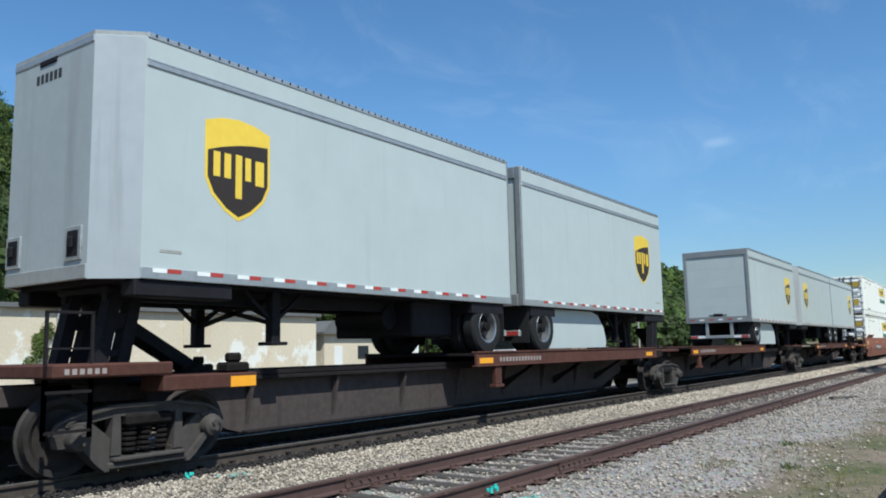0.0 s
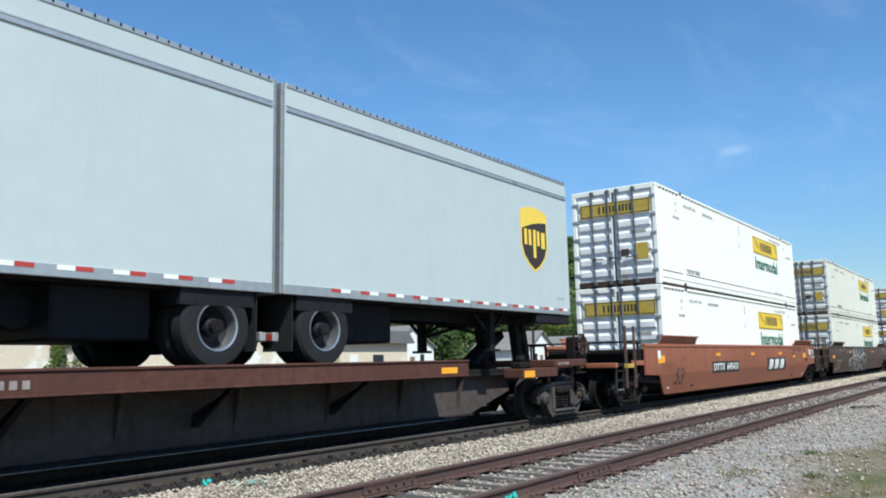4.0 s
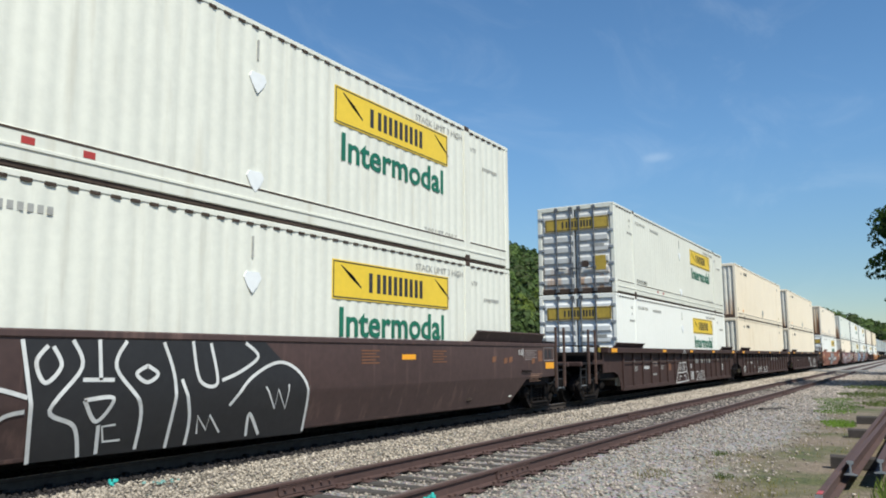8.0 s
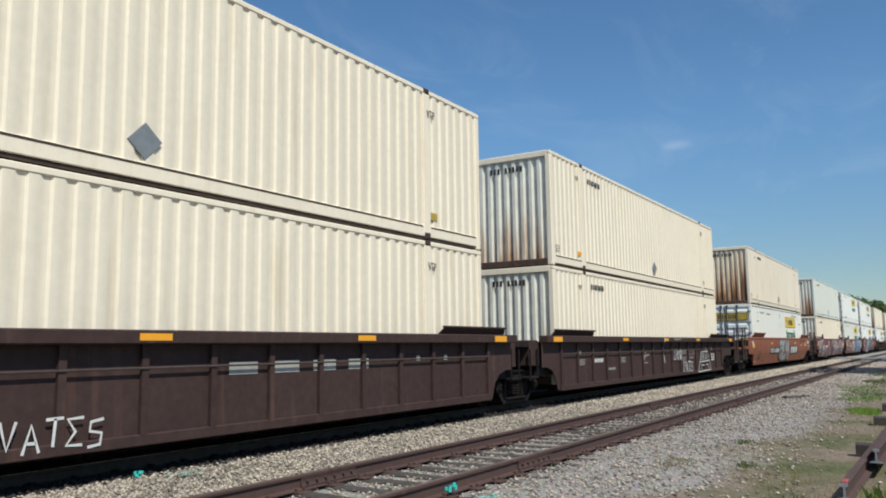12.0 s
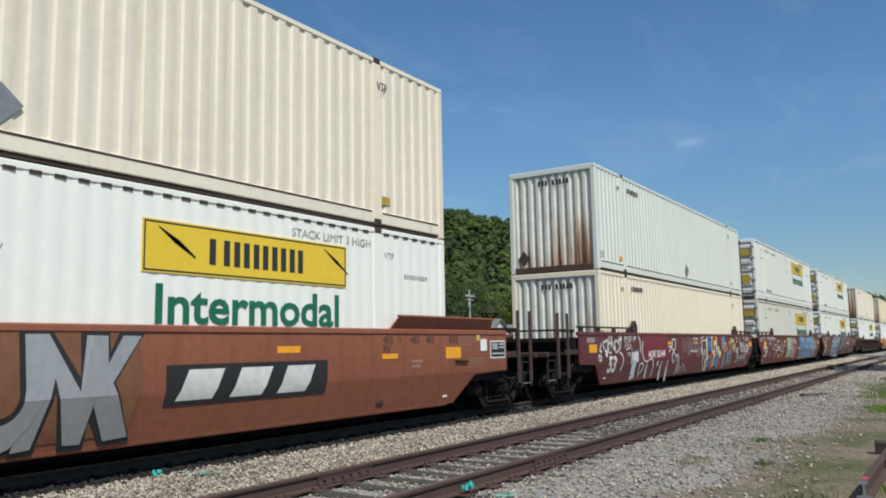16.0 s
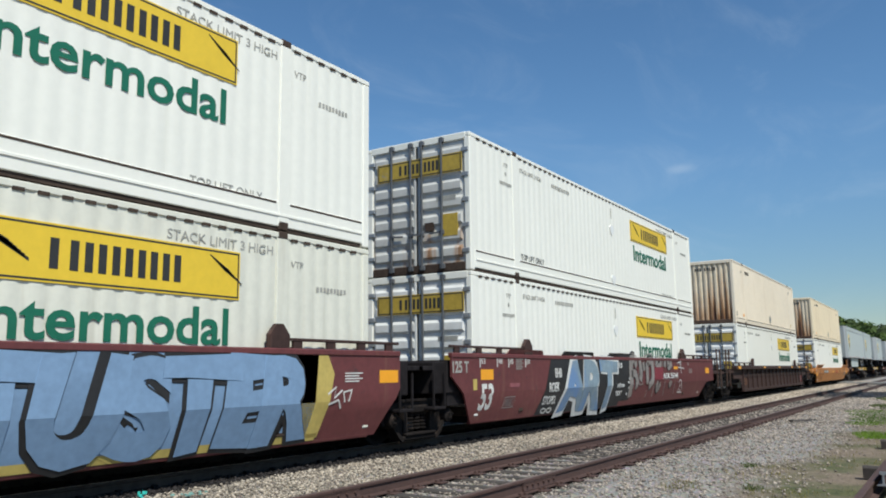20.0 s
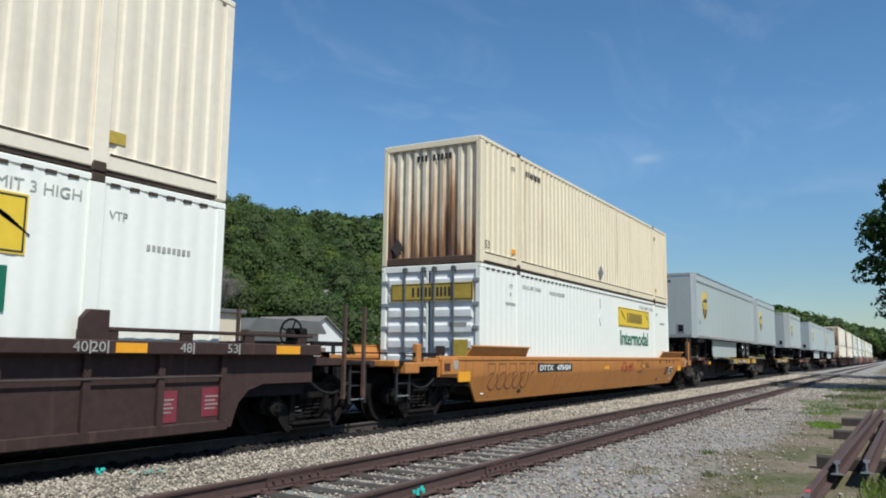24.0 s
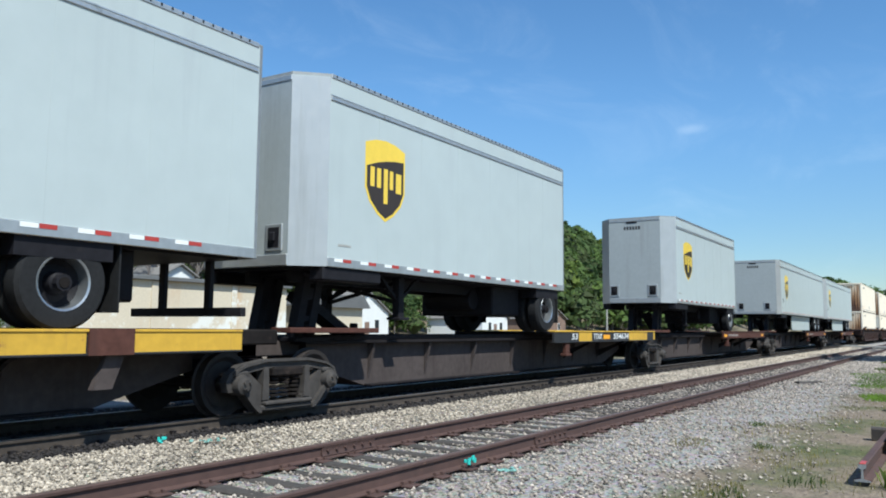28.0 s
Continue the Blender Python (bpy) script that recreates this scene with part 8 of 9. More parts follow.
    # ribbed cars
    for w, number in ((WELLS[2], "53"), (WELLS[3], "125T"), (WELLS[4], "53")):
        small_print(w, R, 1.20, (1.15, 4.2), "faint")
        if w is not WELLS[4]:
            stencil(w, 9.35, 0.95, 3.2, 0.16, R, "faint", 4)
        stencil(w, 2.2, 0.82, 0.65, 0.10, R, "white_paint", 6)
        stencil(w, 3.2, 0.60, 0.55, 0.06, R, "faint", 6)
    word("53", 14.2, 14.62, 0.60, 0.26, R, "white_paint", WELLS[2], offset=0.008)
    word("53", 14.47, 14.92, 0.63, 0.26, R, "white_paint", WELLS[4], offset=0.008)
    word("125T", 0.12, 0.90, 0.44, 0.25, R, "white_paint", WELLS[3], offset=0.006)
    word("B", 8.34, 8.48, 0.76, 0.18, R - 0.05, "white_paint", WELLS[2])
    part("faded_patch", Mesh().box(5.08, 5.58, R - 0.003, R + 0.002, 0.73, 1.0), "ghost", WELLS[2], "faded reddish paint patch")
    paint_line(WELLS[2], [(6.80, 1.34), (6.99, 1.48), (7.15, 1.34)], -W_SIDE - 0.135, 0.03, "white_paint", False)
    word("211508", 3.15, 3.80, 0.90, 0.15, R, "faint_white", WELLS[2])
    bars(WELLS[3], 0.1, 0.36, 0.5, 0.03, R, "faint", 2, 0.03)
    for w, x in ((WELLS[2], 6.06), (WELLS[4], 12.28)):
        Y = R - 0.054
        for line in ([(x, 0.26), (x + 0.52, 0.98), (x + 0.85, 0.98)], [(x, 0.26), (x + 1.85, 0.30)], [(x + 1.85, 0.30), (x + 1.45, 1.0), (x + 0.95, 0.98)], [(x + 0.22, 0.62), (x + 0.92, 0.62), (x + 1.66, 0.66)],
                     [(x + 0.45, 0.34), (x + 0.52, 0.50), (x + 0.85, 0.48)], [(x + 1.15, 0.5), (x + 1.4, 0.5), (x + 1.5, 0.34)], [(x + 0.52, 0.66), (x + 0.6, 0.92), (x + 0.68, 0.68), (x + 0.76, 0.92), (x + 0.84, 0.68)],
                     [(x + 1.0, 0.68), (x + 1.08, 0.92), (x + 1.16, 0.68), (x + 1.24, 0.92), (x + 1.34, 0.70)]):
            paint_line(w, line, Y, 0.035, "white_paint", False)
    handwrite(WELLS[2], "ENK", 8.28, 8.76, 0.34, 0.28, R - 0.052)
    paint_line(WELLS[2], ring(8.85, 0.48, 0.10, 0.14), R - 0.004, 0.03)
    handwrite(WELLS[2], "EVATES", 9.27, 10.70, 0.28, 0.34, R - 0.052)
    handwrite(WELLS[3], "ENK", 4.25, 5.2, 0.34, 0.26, R - 0.052)
    paint_line(WELLS[3], ring(5.4, 0.48, 0.12, 0.13), R - 0.052, 0.03)
    handwrite(WELLS[3], "EVATES", 6.2, 7.6, 0.30, 0.28, R - 0.052)
    handwrite(WELLS[4], "ENK", 9.25, 9.88, 0.76, 0.32, R - 0.052)
    paint_line(WELLS[4], ring(10.02, 0.92, 0.12, 0.16), R - 0.052, 0.03)
    paint_line(WELLS[4], [(9.94, 0.80), (10.02, 0.92), (10.10, 0.80)], R - 0.052, 0.03, "white_paint", False)
    paint_line(WELLS[4], [(10.02, 1.08), (10.02, 0.76)], R - 0.052, 0.03, "white_paint", False)
    handwrite(WELLS[4], "EVATES", 10.32, 11.58, 0.33, 0.32, R - 0.052)
    word("211508", 11.30, 12.02, 0.88, 0.16, R, "faint_white", WELLS[4])
    stencil(WELLS[4], 10.35, 0.93, 0.66, 0.15, R, "faint_white", 4)
    bars(WELLS[4], 10.36, 0.80, 0.58, 0.022, R, "faint_white", 3, 0.03)
    stencil(WELLS[4], 11.35, 0.76, 0.55, 0.06, R, "faint_white", 7)
    word("A", 8.12, 8.40, 0.66, 0.30, R, "white_paint", WELLS[4])
    slab(WELLS[4], [(6.15, 0.80), (6.28, 0.80), (6.36, 0.90), (6.78, 0.94), (6.78, 1.0), (6.40, 0.99), (6.44, 1.04), (6.36, 1.06)], R, "faint_white")
    slab(WELLS[4], [(6.05, 0.70), (6.62, 0.71), (6.62, 0.74), (6.05, 0.73)], R, "faint_white")
    C = -W_SIDE - 0.137
    part("tick", Mesh().box(7.86, 7.91, C - 0.002, C + 0.004, 1.35, 1.49), "white_paint", WELLS[4])
    stencil(WELLS[4], 8.95, 1.40, 0.85, 0.07, C, "faint_white", 9)
    # maroon cars
    w = WELLS[6]
    word("53", 0.11, 0.66, 0.53, 0.40, F, "white_paint", w, offset=0.018)
    part("painted_panel", Mesh().box(2.73, 5.04, F - 0.004, F + 0.002, 0.76, 1.53), "plate_maroon", w, "fresh maroon repaint panel")
    word("AOK 55144", 3.15, 4.72, 0.85, 0.19, F - 0.006, "white_paint", w, offset=0.008)
    for text, x in (("53", 0.14), ("48", 0.86), ("45", 1.28), ("40", 1.98)):
        word(text, x + 0.06, x + 0.22, 1.36, 0.10, F, "white_paint", w)
        part("tick", Mesh().box(x, x + 0.025, F - 0.003, F + 0.003, 1.30, 1.47), "white_paint", w)
    bars(w, 1.55, 1.45, 0.30, 0.012, F, "white_paint", 6, 0.016)
    bars(w, -1.3, 1.40, 0.55, 0.012, F, "white_paint", 4, 0.02)
    stencil(w, 7.84, 1.36, 0.62, 0.06, F, "white_paint", 9)
    stencil(w, 7.46, 0.94, 0.9, 0.07, F, "white_paint", 12)
    for text, x, z in (("40", 13.99, 1.36), ("20", 14.01, 1.22), ("45", 15.27, 1.36), ("48", 15.80, 1.36)):
        word(text, x, x + 0.16, z, 0.11, F, "white_paint", w)
    bars(w, 14.42, 1.47, 0.46, 0.016, F, "faint_white", 7, 0.02)
    paint_line(w, [(-0.23, 1.11), (-0.27, 1.28), (-0.14, 1.31), (-0.07, 1.15), (-0.17, 1.07)], F - 0.004, 0.050, "white_paint")
    paint_line(w, [(-0.06, 1.09), (-0.1, 1.29), (0.04, 1.36), (0.03, 1.08)], F - 0.004, 0.050, "white_paint")
    paint_line(w, [(0.07, 1.04), (0.09, 1.25), (0.23, 1.27), (0.26, 1.05), (0.12, 1.04)], F - 0.004, 0.050, "white_paint")
    paint_line(w, [(0.26, 1.05), (0.32, 1.33), (0.48, 1.09), (0.52, 1.33)], F - 0.004, 0.050, "white_paint")
    paint_line(w, [(0.58, 1.02), (0.55, 1.29), (0.73, 1.33), (0.81, 1.12), (0.63, 1.02)], F - 0.004, 0.050, "white_paint")
    paint_line(w, [(0.82, 1.08), (0.83, 1.33), (0.99, 1.35), (0.89, 1.1)], F - 0.004, 0.050, "white_paint")
    paint_line(w, [(0.87, 1.03), (1.06, 0.96), (1.14, 0.72), (1.06, 0.54)], F - 0.004, 0.050, "white_paint")
    paint_line(w, [(-0.62, 0.91), (-0.55, 0.98), (-0.44, 0.94), (-0.46, 0.84), (-0.58, 0.87)], F - 0.004, 0.050, "white_paint")
    paint_line(w, [(-0.51, 1.06), (-0.42, 1.28)], F - 0.004, 0.050, "white_paint")
    paint_line(w, [(-0.47, 1.04), (-0.37, 1.09)], F - 0.004, 0.050, "white_paint")
    paint_line(w, [(1.29, 1.14), (1.4, 1.32), (1.52, 1.13), (1.58, 1.3)], F - 0.004, 0.030, "white_paint", False)
    paint_line(w, [(1.35, 1.09), (1.71, 1.15)], F - 0.004, 0.030, "white_paint", False)
    paint_line(w, [(1.62, 1.1), (1.71, 1.25), (1.84, 1.07)], F - 0.004, 0.030, "white_paint", False)
    paint_line(w, [(1.44, 1.01), (1.65, 0.91), (1.53, 1.03), (1.75, 0.98)], F - 0.004, 0.030, "white_paint", False)
    paint_line(w, [(1.9, 1.03), (1.77, 0.92), (1.73, 0.71)], F - 0.004, 0.040, "white_paint")
    paint_line(w, [(1.99, 1.03), (1.85, 0.91), (1.82, 0.7)], F - 0.004, 0.040, "white_paint")
    paint_line(w, [(2.07, 1.03), (1.93, 0.91), (1.92, 0.7)], F - 0.004, 0.040, "white_paint")
    fat(w, [(2.31, 0.89), (2.03, 0.81), (2.09, 0.28)], F, 0.30, "white_paint", "blue_paint")
    slab(w, [(-0.13, 1.09), (0.03, 1.1), (-0.01, 0.92), (-0.13, 0.94)], F - 0.003, "white_paint")
    paint_line(w, [(2.73, 1.32), (2.66, 1.05), (2.74, 0.81), (3.07, 0.74), (3.45, 0.81), (3.75, 0.56), (3.69, 0.27)], F - 0.008, 0.050, "white_paint")
    paint_line(w, [(2.6, 0.31), (2.51, 0.63), (2.7, 0.7), (2.86, 0.56), (2.63, 0.39)], F - 0.008, 0.050, "white_paint")
    paint_line(w, [(3.11, 0.73), (3.16, 0.48), (3.16, 0.25)], F - 0.008, 0.050, "white_paint")
    paint_line(w, [(4.0, 0.72), (4.09, 0.59), (4.17, 0.74)], F - 0.008, 0.050, "white_paint")
    paint_line(w, [(4.46, 0.72), (4.42, 0.45), (4.4, 0.27)], F - 0.008, 0.050, "white_paint")
    paint_line(w, [(5.0, 0.73), (5.2, 0.27)], F - 0.008, 0.050, "white_paint")
    paint_line(w, [(2.37, 1.48), (2.51, 1.26), (2.48, 1.0)], F - 0.008, 0.050, "white_paint")
    slab(w, [(3.07, 0.65), (3.15, 0.65), (3.27, 0.26), (3.15, 0.25)], F - 0.006, "white_paint")
    slab(w, [(4.36, 0.58), (4.46, 0.57), (4.62, 0.14), (4.47, 0.13)], F - 0.006, "white_paint")
    slab(w, [(4.99, 0.54), (5.1, 0.54), (5.27, 0.09), (5.1, 0.08)], F - 0.006, "white_paint")
    paint_line(w, [(5.52, 1.36), (5.8, 1.35), (5.74, 1.06), (5.46, 1.07), (5.52, 1.36)], F - 0.004, 0.045, "white_paint")
    paint_line(w, [(5.62, 1.0), (5.4, 0.84), (5.64, 0.64), (5.79, 0.83), (5.59, 0.98)], F - 0.004, 0.045, "white_paint")
    paint_line(w, [(5.08, 1.14), (5.46, 1.17)], F - 0.004, 0.045, "white_paint")
    paint_line(w, [(5.13, 0.98), (5.51, 1.2)], F - 0.004, 0.045, "white_paint")
    paint_line(w, [(5.85, 0.89), (6.09, 0.61), (6.09, 0.27)], F - 0.004, 0.045, "white_paint")
    paint_line(w, [(5.99, 0.9), (6.26, 0.6), (6.27, 0.27)], F - 0.004, 0.045, "white_paint")
    paint_line(w, [(6.4, 0.31), (6.35, 0.57)], F - 0.004, 0.030, "white_paint", False)
    paint_line(w, [(6.69, 0.3), (6.48, 0.47), (6.74, 0.47)], F - 0.004, 0.030, "white_paint", False)
    paint_line(w, [(6.88, 0.3), (6.77, 0.58), (7.16, 0.41), (7.27, 0.28)], F - 0.004, 0.030, "white_paint", False)
    paint_line(w, [(6.65, 1.04), (6.76, 1.36), (6.91, 1.14), (6.72, 0.93)], F - 0.004, 0.035, "faint_white")
    paint_line(w, [(6.98, 1.03), (7.09, 1.31), (7.25, 1.14), (7.05, 0.92)], F - 0.004, 0.035, "faint_white")
    paint_line(w, [(7.32, 1.03), (7.44, 1.36), (7.6, 1.13), (7.4, 0.91)], F - 0.004, 0.035, "faint_white")
    paint_line(w, [(7.67, 1.02), (7.8, 1.31), (7.97, 1.13), (7.75, 0.9)], F - 0.004, 0.035, "faint_white")
    paint_line(w, [(8.04, 1.01), (8.18, 1.36), (8.35, 1.12), (8.13, 0.89)], F - 0.004, 0.035, "faint_white")
    paint_line(w, [(8.43, 1.0), (8.57, 1.31), (8.75, 1.11), (8.52, 0.88)], F - 0.004, 0.035, "faint_white")
    paint_line(w, [(7.08, 1.39), (7.28, 1.43), (7.49, 1.39), (7.33, 1.23), (7.54, 1.18), (7.46, 0.98)], F - 0.005, 0.035, "faint_white")
    paint_line(w, [(7.51, 0.98), (7.54, 1.22), (7.71, 1.18), (7.68, 0.91)], F - 0.005, 0.035, "faint_white")
    paint_line(w, [(7.87, 1.17), (7.93, 1.39), (8.1, 1.21), (8.02, 0.92), (7.9, 0.96)], F - 0.005, 0.035, "faint_white")
    paint_line(w, [(8.13, 1.17), (8.17, 1.3), (8.42, 1.25), (8.51, 0.98), (8.3, 0.77), (8.14, 1.0)], F - 0.005, 0.035, "faint_white")
    paint_line(w, [(7.1, 1.08), (7.19, 0.99), (7.15, 0.84)], F - 0.005, 0.035, "faint_white")
    paint_line(w, [(7.22, 0.88), (7.38, 0.91), (7.42, 1.06)], F - 0.005, 0.035, "faint_white")
    paint_line(w, [(8.73, 1.51), (8.85, 1.38), (9.19, 1.48), (9.52, 1.49)], F - 0.005, 0.040, "white_paint")
    paint_line(w, [(8.77, 1.2), (8.93, 1.31), (9.43, 1.33)], F - 0.005, 0.040, "white_paint")
    paint_line(w, [(8.85, 1.13), (8.75, 0.97), (8.84, 0.81), (8.9, 0.92), (8.8, 0.97)], F - 0.005, 0.040, "white_paint")
    paint_line(w, [(8.82, 0.83), (9.14, 0.53), (9.33, 0.27)], F - 0.005, 0.040, "white_paint")
    paint_line(w, [(9.09, 0.86), (9.11, 0.98), (9.26, 0.97), (9.29, 0.83), (9.15, 0.8)], F - 0.005, 0.040, "white_paint")
    paint_line(w, [(9.35, 0.73), (9.32, 0.61), (9.44, 0.53)], F - 0.005, 0.040, "white_paint")
    paint_line(w, [(8.94, 1.2), (8.89, 1.01), (9.13, 0.67)], F - 0.005, 0.040, "white_paint")
    slab(w, [(9.41, 1.31), (9.57, 1.49), (9.72, 0.24), (9.46, 0.25)], F - 0.002, "sand_paint")
    slab(w, [(10.21, 1.48), (10.9, 1.49), (10.98, 1.38), (10.81, 0.4), (10.29, 0.31)], F - 0.001, "sand_paint")
    slab(w, [(11.07, 1.52), (11.65, 1.52), (11.65, 1.15), (11.07, 1.16)], F - 0.004, "plate_maroon")
    fat(w, [(9.78, 1.43), (9.7, 0.83)], F, 0.34, "blue_paint", "sand_paint")
    fat(w, [(9.75, 1.41), (10.03, 1.36), (9.99, 1.08), (9.82, 0.95)], F, 0.22, "blue_paint", "sand_paint")
    fat(w, [(9.7, 0.68), (9.83, 0.33)], F, 0.34, "blue_paint", "sand_paint")
    fat(w, [(9.62, 0.83), (9.93, 0.87)], F, 0.20, "red_paint", "sand_paint")
    fat(w, [(9.96, 0.89), (10.27, 0.73), (10.33, 0.46), (10.29, 0.32)], F, 0.18, "red_paint", "sand_paint")
    fat(w, [(10.35, 1.38), (10.33, 0.99)], F, 0.20, "red_paint", "sand_paint")
    fat(w, [(10.37, 1.4), (10.79, 1.39)], F, 0.14, "red_paint", "sand_paint")
    fat(w, [(10.62, 1.16), (10.7, 0.42)], F, 0.26, "blue_paint", "sand_paint")
    fat(w, [(10.82, 0.42), (10.94, 0.55)], F, 0.14, "blue_paint", "sand_paint")
    fat(w, [(11.09, 1.1), (11.11, 0.88), (11.28, 0.74), (11.4, 0.91)], F, 0.14, "sand_paint", "sand_paint")
    fat(w, [(11.17, 0.71), (11.28, 0.33)], F, 0.20, "violet_paint", "sand_paint")
    fat(w, [(11.41, 0.69), (11.5, 0.31)], F, 0.20, "red_paint", "sand_paint")
    fat(w, [(11.81, 1.45), (11.84, 0.96)], F, 0.20, "blue_paint", "sand_paint")
    fat(w, [(11.82, 1.43), (12.04, 1.37), (12.06, 1.15)], F, 0.14, "blue_paint", "sand_paint")
    fat(w, [(11.88, 0.95), (12.29, 1.12), (12.4, 0.9)], F, 0.14, "red_paint", "sand_paint")
    fat(w, [(11.97, 0.82), (12.09, 0.29)], F, 0.26, "violet_paint", "sand_paint")
    fat(w, [(12.84, 1.29), (12.87, 1.11)], F, 0.18, "red_paint", "sand_paint")
    fat(w, [(12.5, 0.87), (12.63, 0.39)], F, 0.22, "blue_paint", "sand_paint")
    fat(w, [(12.87, 0.98), (13.0, 0.74), (13.1, 0.4)], F, 0.18, "violet_paint", "sand_paint")
    paint_line(w, [(14.57, 1.19), (14.61, 1.05), (14.63, 0.91)], F - 0.006, 0.050, "white_paint")
    paint_line(w, [(14.56, 1.17), (14.65, 1.23), (14.72, 1.15), (14.67, 1.03), (14.59, 1.00), (14.70, 0.89), (14.80, 0.81)], F - 0.006, 0.050, "white_paint")
    paint_line(w, [(14.85, 1.19), (14.77, 1.04), (14.83, 0.90), (14.96, 0.90), (15.00, 1.06), (14.91, 1.17), (14.85, 1.16)], F - 0.006, 0.050, "white_paint")
    paint_line(w, [(15.15, 1.23), (15.06, 1.13), (15.20, 1.00), (15.24, 0.89), (15.12, 0.84), (15.02, 0.89)], F - 0.006, 0.050, "white_paint")
    paint_line(w, [(15.31, 1.22), (15.33, 1.02), (15.36, 0.86), (15.47, 0.84), (15.54, 0.94), (15.49, 1.07)], F - 0.006, 0.050, "white_paint")
    paint_line(w, [(15.56, 1.10), (15.54, 0.94), (15.62, 0.84), (15.73, 0.86), (15.75, 1.05), (15.66, 1.14), (15.58, 1.10)], F - 0.006, 0.050, "white_paint")
    paint_line(w, [(15.79, 0.86), (15.93, 0.96), (15.98, 1.08), (15.89, 1.13), (15.81, 1.00), (15.87, 0.80), (16.01, 0.82)], F - 0.006, 0.050, "white_paint")
    paint_line(w, [(16.09, 1.20), (16.15, 1.07), (16.07, 0.97), (16.17, 0.99)], F - 0.006, 0.050, "white_paint")
    paint_line(w, [(13.95, 0.68), (14.05, 0.72), (14.13, 0.64), (14.05, 0.57), (14.17, 0.51), (14.14, 0.39), (14.02, 0.44)], F - 0.006, 0.035, "white_paint", False)
    paint_line(w, [(14.25, 0.75), (14.19, 0.60), (14.43, 0.63)], F - 0.006, 0.035, "white_paint", False)
    paint_line(w, [(14.25, 0.75), (14.37, 0.44)], F - 0.006, 0.035, "white_paint", False)
    paint_line(w, [(14.48, 0.72), (14.59, 0.48)], F - 0.006, 0.035, "white_paint", False)
    paint_line(w, [(14.64, 0.74), (14.76, 0.48)], F - 0.006, 0.035, "white_paint", False)
    paint_line(w, [(14.53, 0.59), (14.71, 0.62)], F - 0.006, 0.035, "white_paint", False)
    paint_line(w, [(14.78, 0.72), (14.86, 0.54), (14.96, 0.53), (14.92, 0.73)], F - 0.006, 0.035, "white_paint", False)
    paint_line(w, [(15.07, 0.52), (14.99, 0.72), (15.20, 0.52), (15.13, 0.75)], F - 0.006, 0.035, "white_paint", False)
    paint_line(w, [(15.29, 0.53), (15.19, 0.73), (15.40, 0.55), (15.34, 0.75)], F - 0.006, 0.035, "white_paint", False)
    paint_line(w, [(15.42, 0.74), (15.51, 0.55), (15.64, 0.57)], F - 0.006, 0.035, "white_paint", False)
    paint_line(w, [(15.42, 0.74), (15.54, 0.75)], F - 0.006, 0.035, "white_paint", False)
    paint_line(w, [(15.46, 0.66), (15.57, 0.66)], F - 0.006, 0.035, "white_paint", False)
    paint_line(w, [(15.51, 0.74), (15.63, 0.77)], F - 0.006, 0.035, "white_paint", False)
    paint_line(w, [(15.56, 0.75), (15.58, 0.45)], F - 0.006, 0.035, "white_paint", False)
    paint_line(w, [(13.85, 0.95), (13.82, 0.86), (13.88, 0.81), (13.93, 0.86), (13.89, 0.94)], F - 0.006, 0.040, "white_paint")
    paint_line(w, [(14.03, 1.00), (13.95, 0.95), (14.03, 0.88), (14.12, 0.81), (14.07, 0.75), (13.99, 0.81)], F - 0.006, 0.040, "white_paint")
    paint_line(w, [(14.14, 1.02), (14.10, 0.95), (14.19, 0.93), (14.21, 1.00), (14.16, 1.03)], F - 0.006, 0.040, "white_paint")
    paint_line(w, [(13.07, 1.40), (13.00, 1.37), (13.02, 1.24), (13.09, 1.23)], F - 0.006, 0.035, "pale_yellow")
    paint_line(w, [(13.13, 1.40), (13.10, 1.31), (13.13, 1.23), (13.18, 1.30), (13.14, 1.40)], F - 0.006, 0.035, "pale_yellow")
    paint_line(w, [(13.21, 1.41), (13.22, 1.23), (13.28, 1.23)], F - 0.006, 0.035, "pale_yellow")
    paint_line(w, [(13.32, 1.41), (13.29, 1.32), (13.33, 1.24), (13.37, 1.30), (13.33, 1.40)], F - 0.006, 0.035, "pale_yellow")
    paint_line(w, [(13.43, 1.40), (13.39, 1.32), (13.44, 1.23), (13.49, 1.29), (13.44, 1.30)], F - 0.006, 0.035, "pale_yellow")
    paint_line(w, [(13.54, 1.22), (13.57, 1.38), (13.63, 1.23)], F - 0.006, 0.035, "pale_yellow")
    paint_line(w, [(13.55, 1.28), (13.63, 1.29)], F - 0.006, 0.035, "pale_yellow")
    paint_line(w, [(13.09, 1.15), (13.03, 1.12), (13.05, 1.05)], F - 0.006, 0.035, "pale_yellow")
    paint_line(w, [(13.30, 1.13), (13.31, 0.99), (13.37, 0.99), (13.37, 1.11), (13.31, 1.12)], F - 0.006, 0.035, "pale_yellow")
    paint_line(w, [(13.41, 1.16), (13.39, 1.08), (13.43, 1.00), (13.48, 1.07), (13.43, 1.16)], F - 0.006, 0.035, "pale_yellow")
    paint_line(w, [(13.55, 0.99), (13.55, 1.16), (13.61, 1.15), (13.58, 1.07), (13.64, 0.99)], F - 0.006, 0.035, "pale_yellow")
    paint_line(w, [(13.69, 0.99), (13.67, 1.16), (13.75, 1.14), (13.74, 1.07), (13.69, 1.06), (13.78, 0.99), (13.82, 0.97)], F - 0.006, 0.035, "pale_yellow")
    paint_line(w, [(13.36, 0.94), (13.59, 0.94)], F - 0.006, 0.030, "pale_yellow")
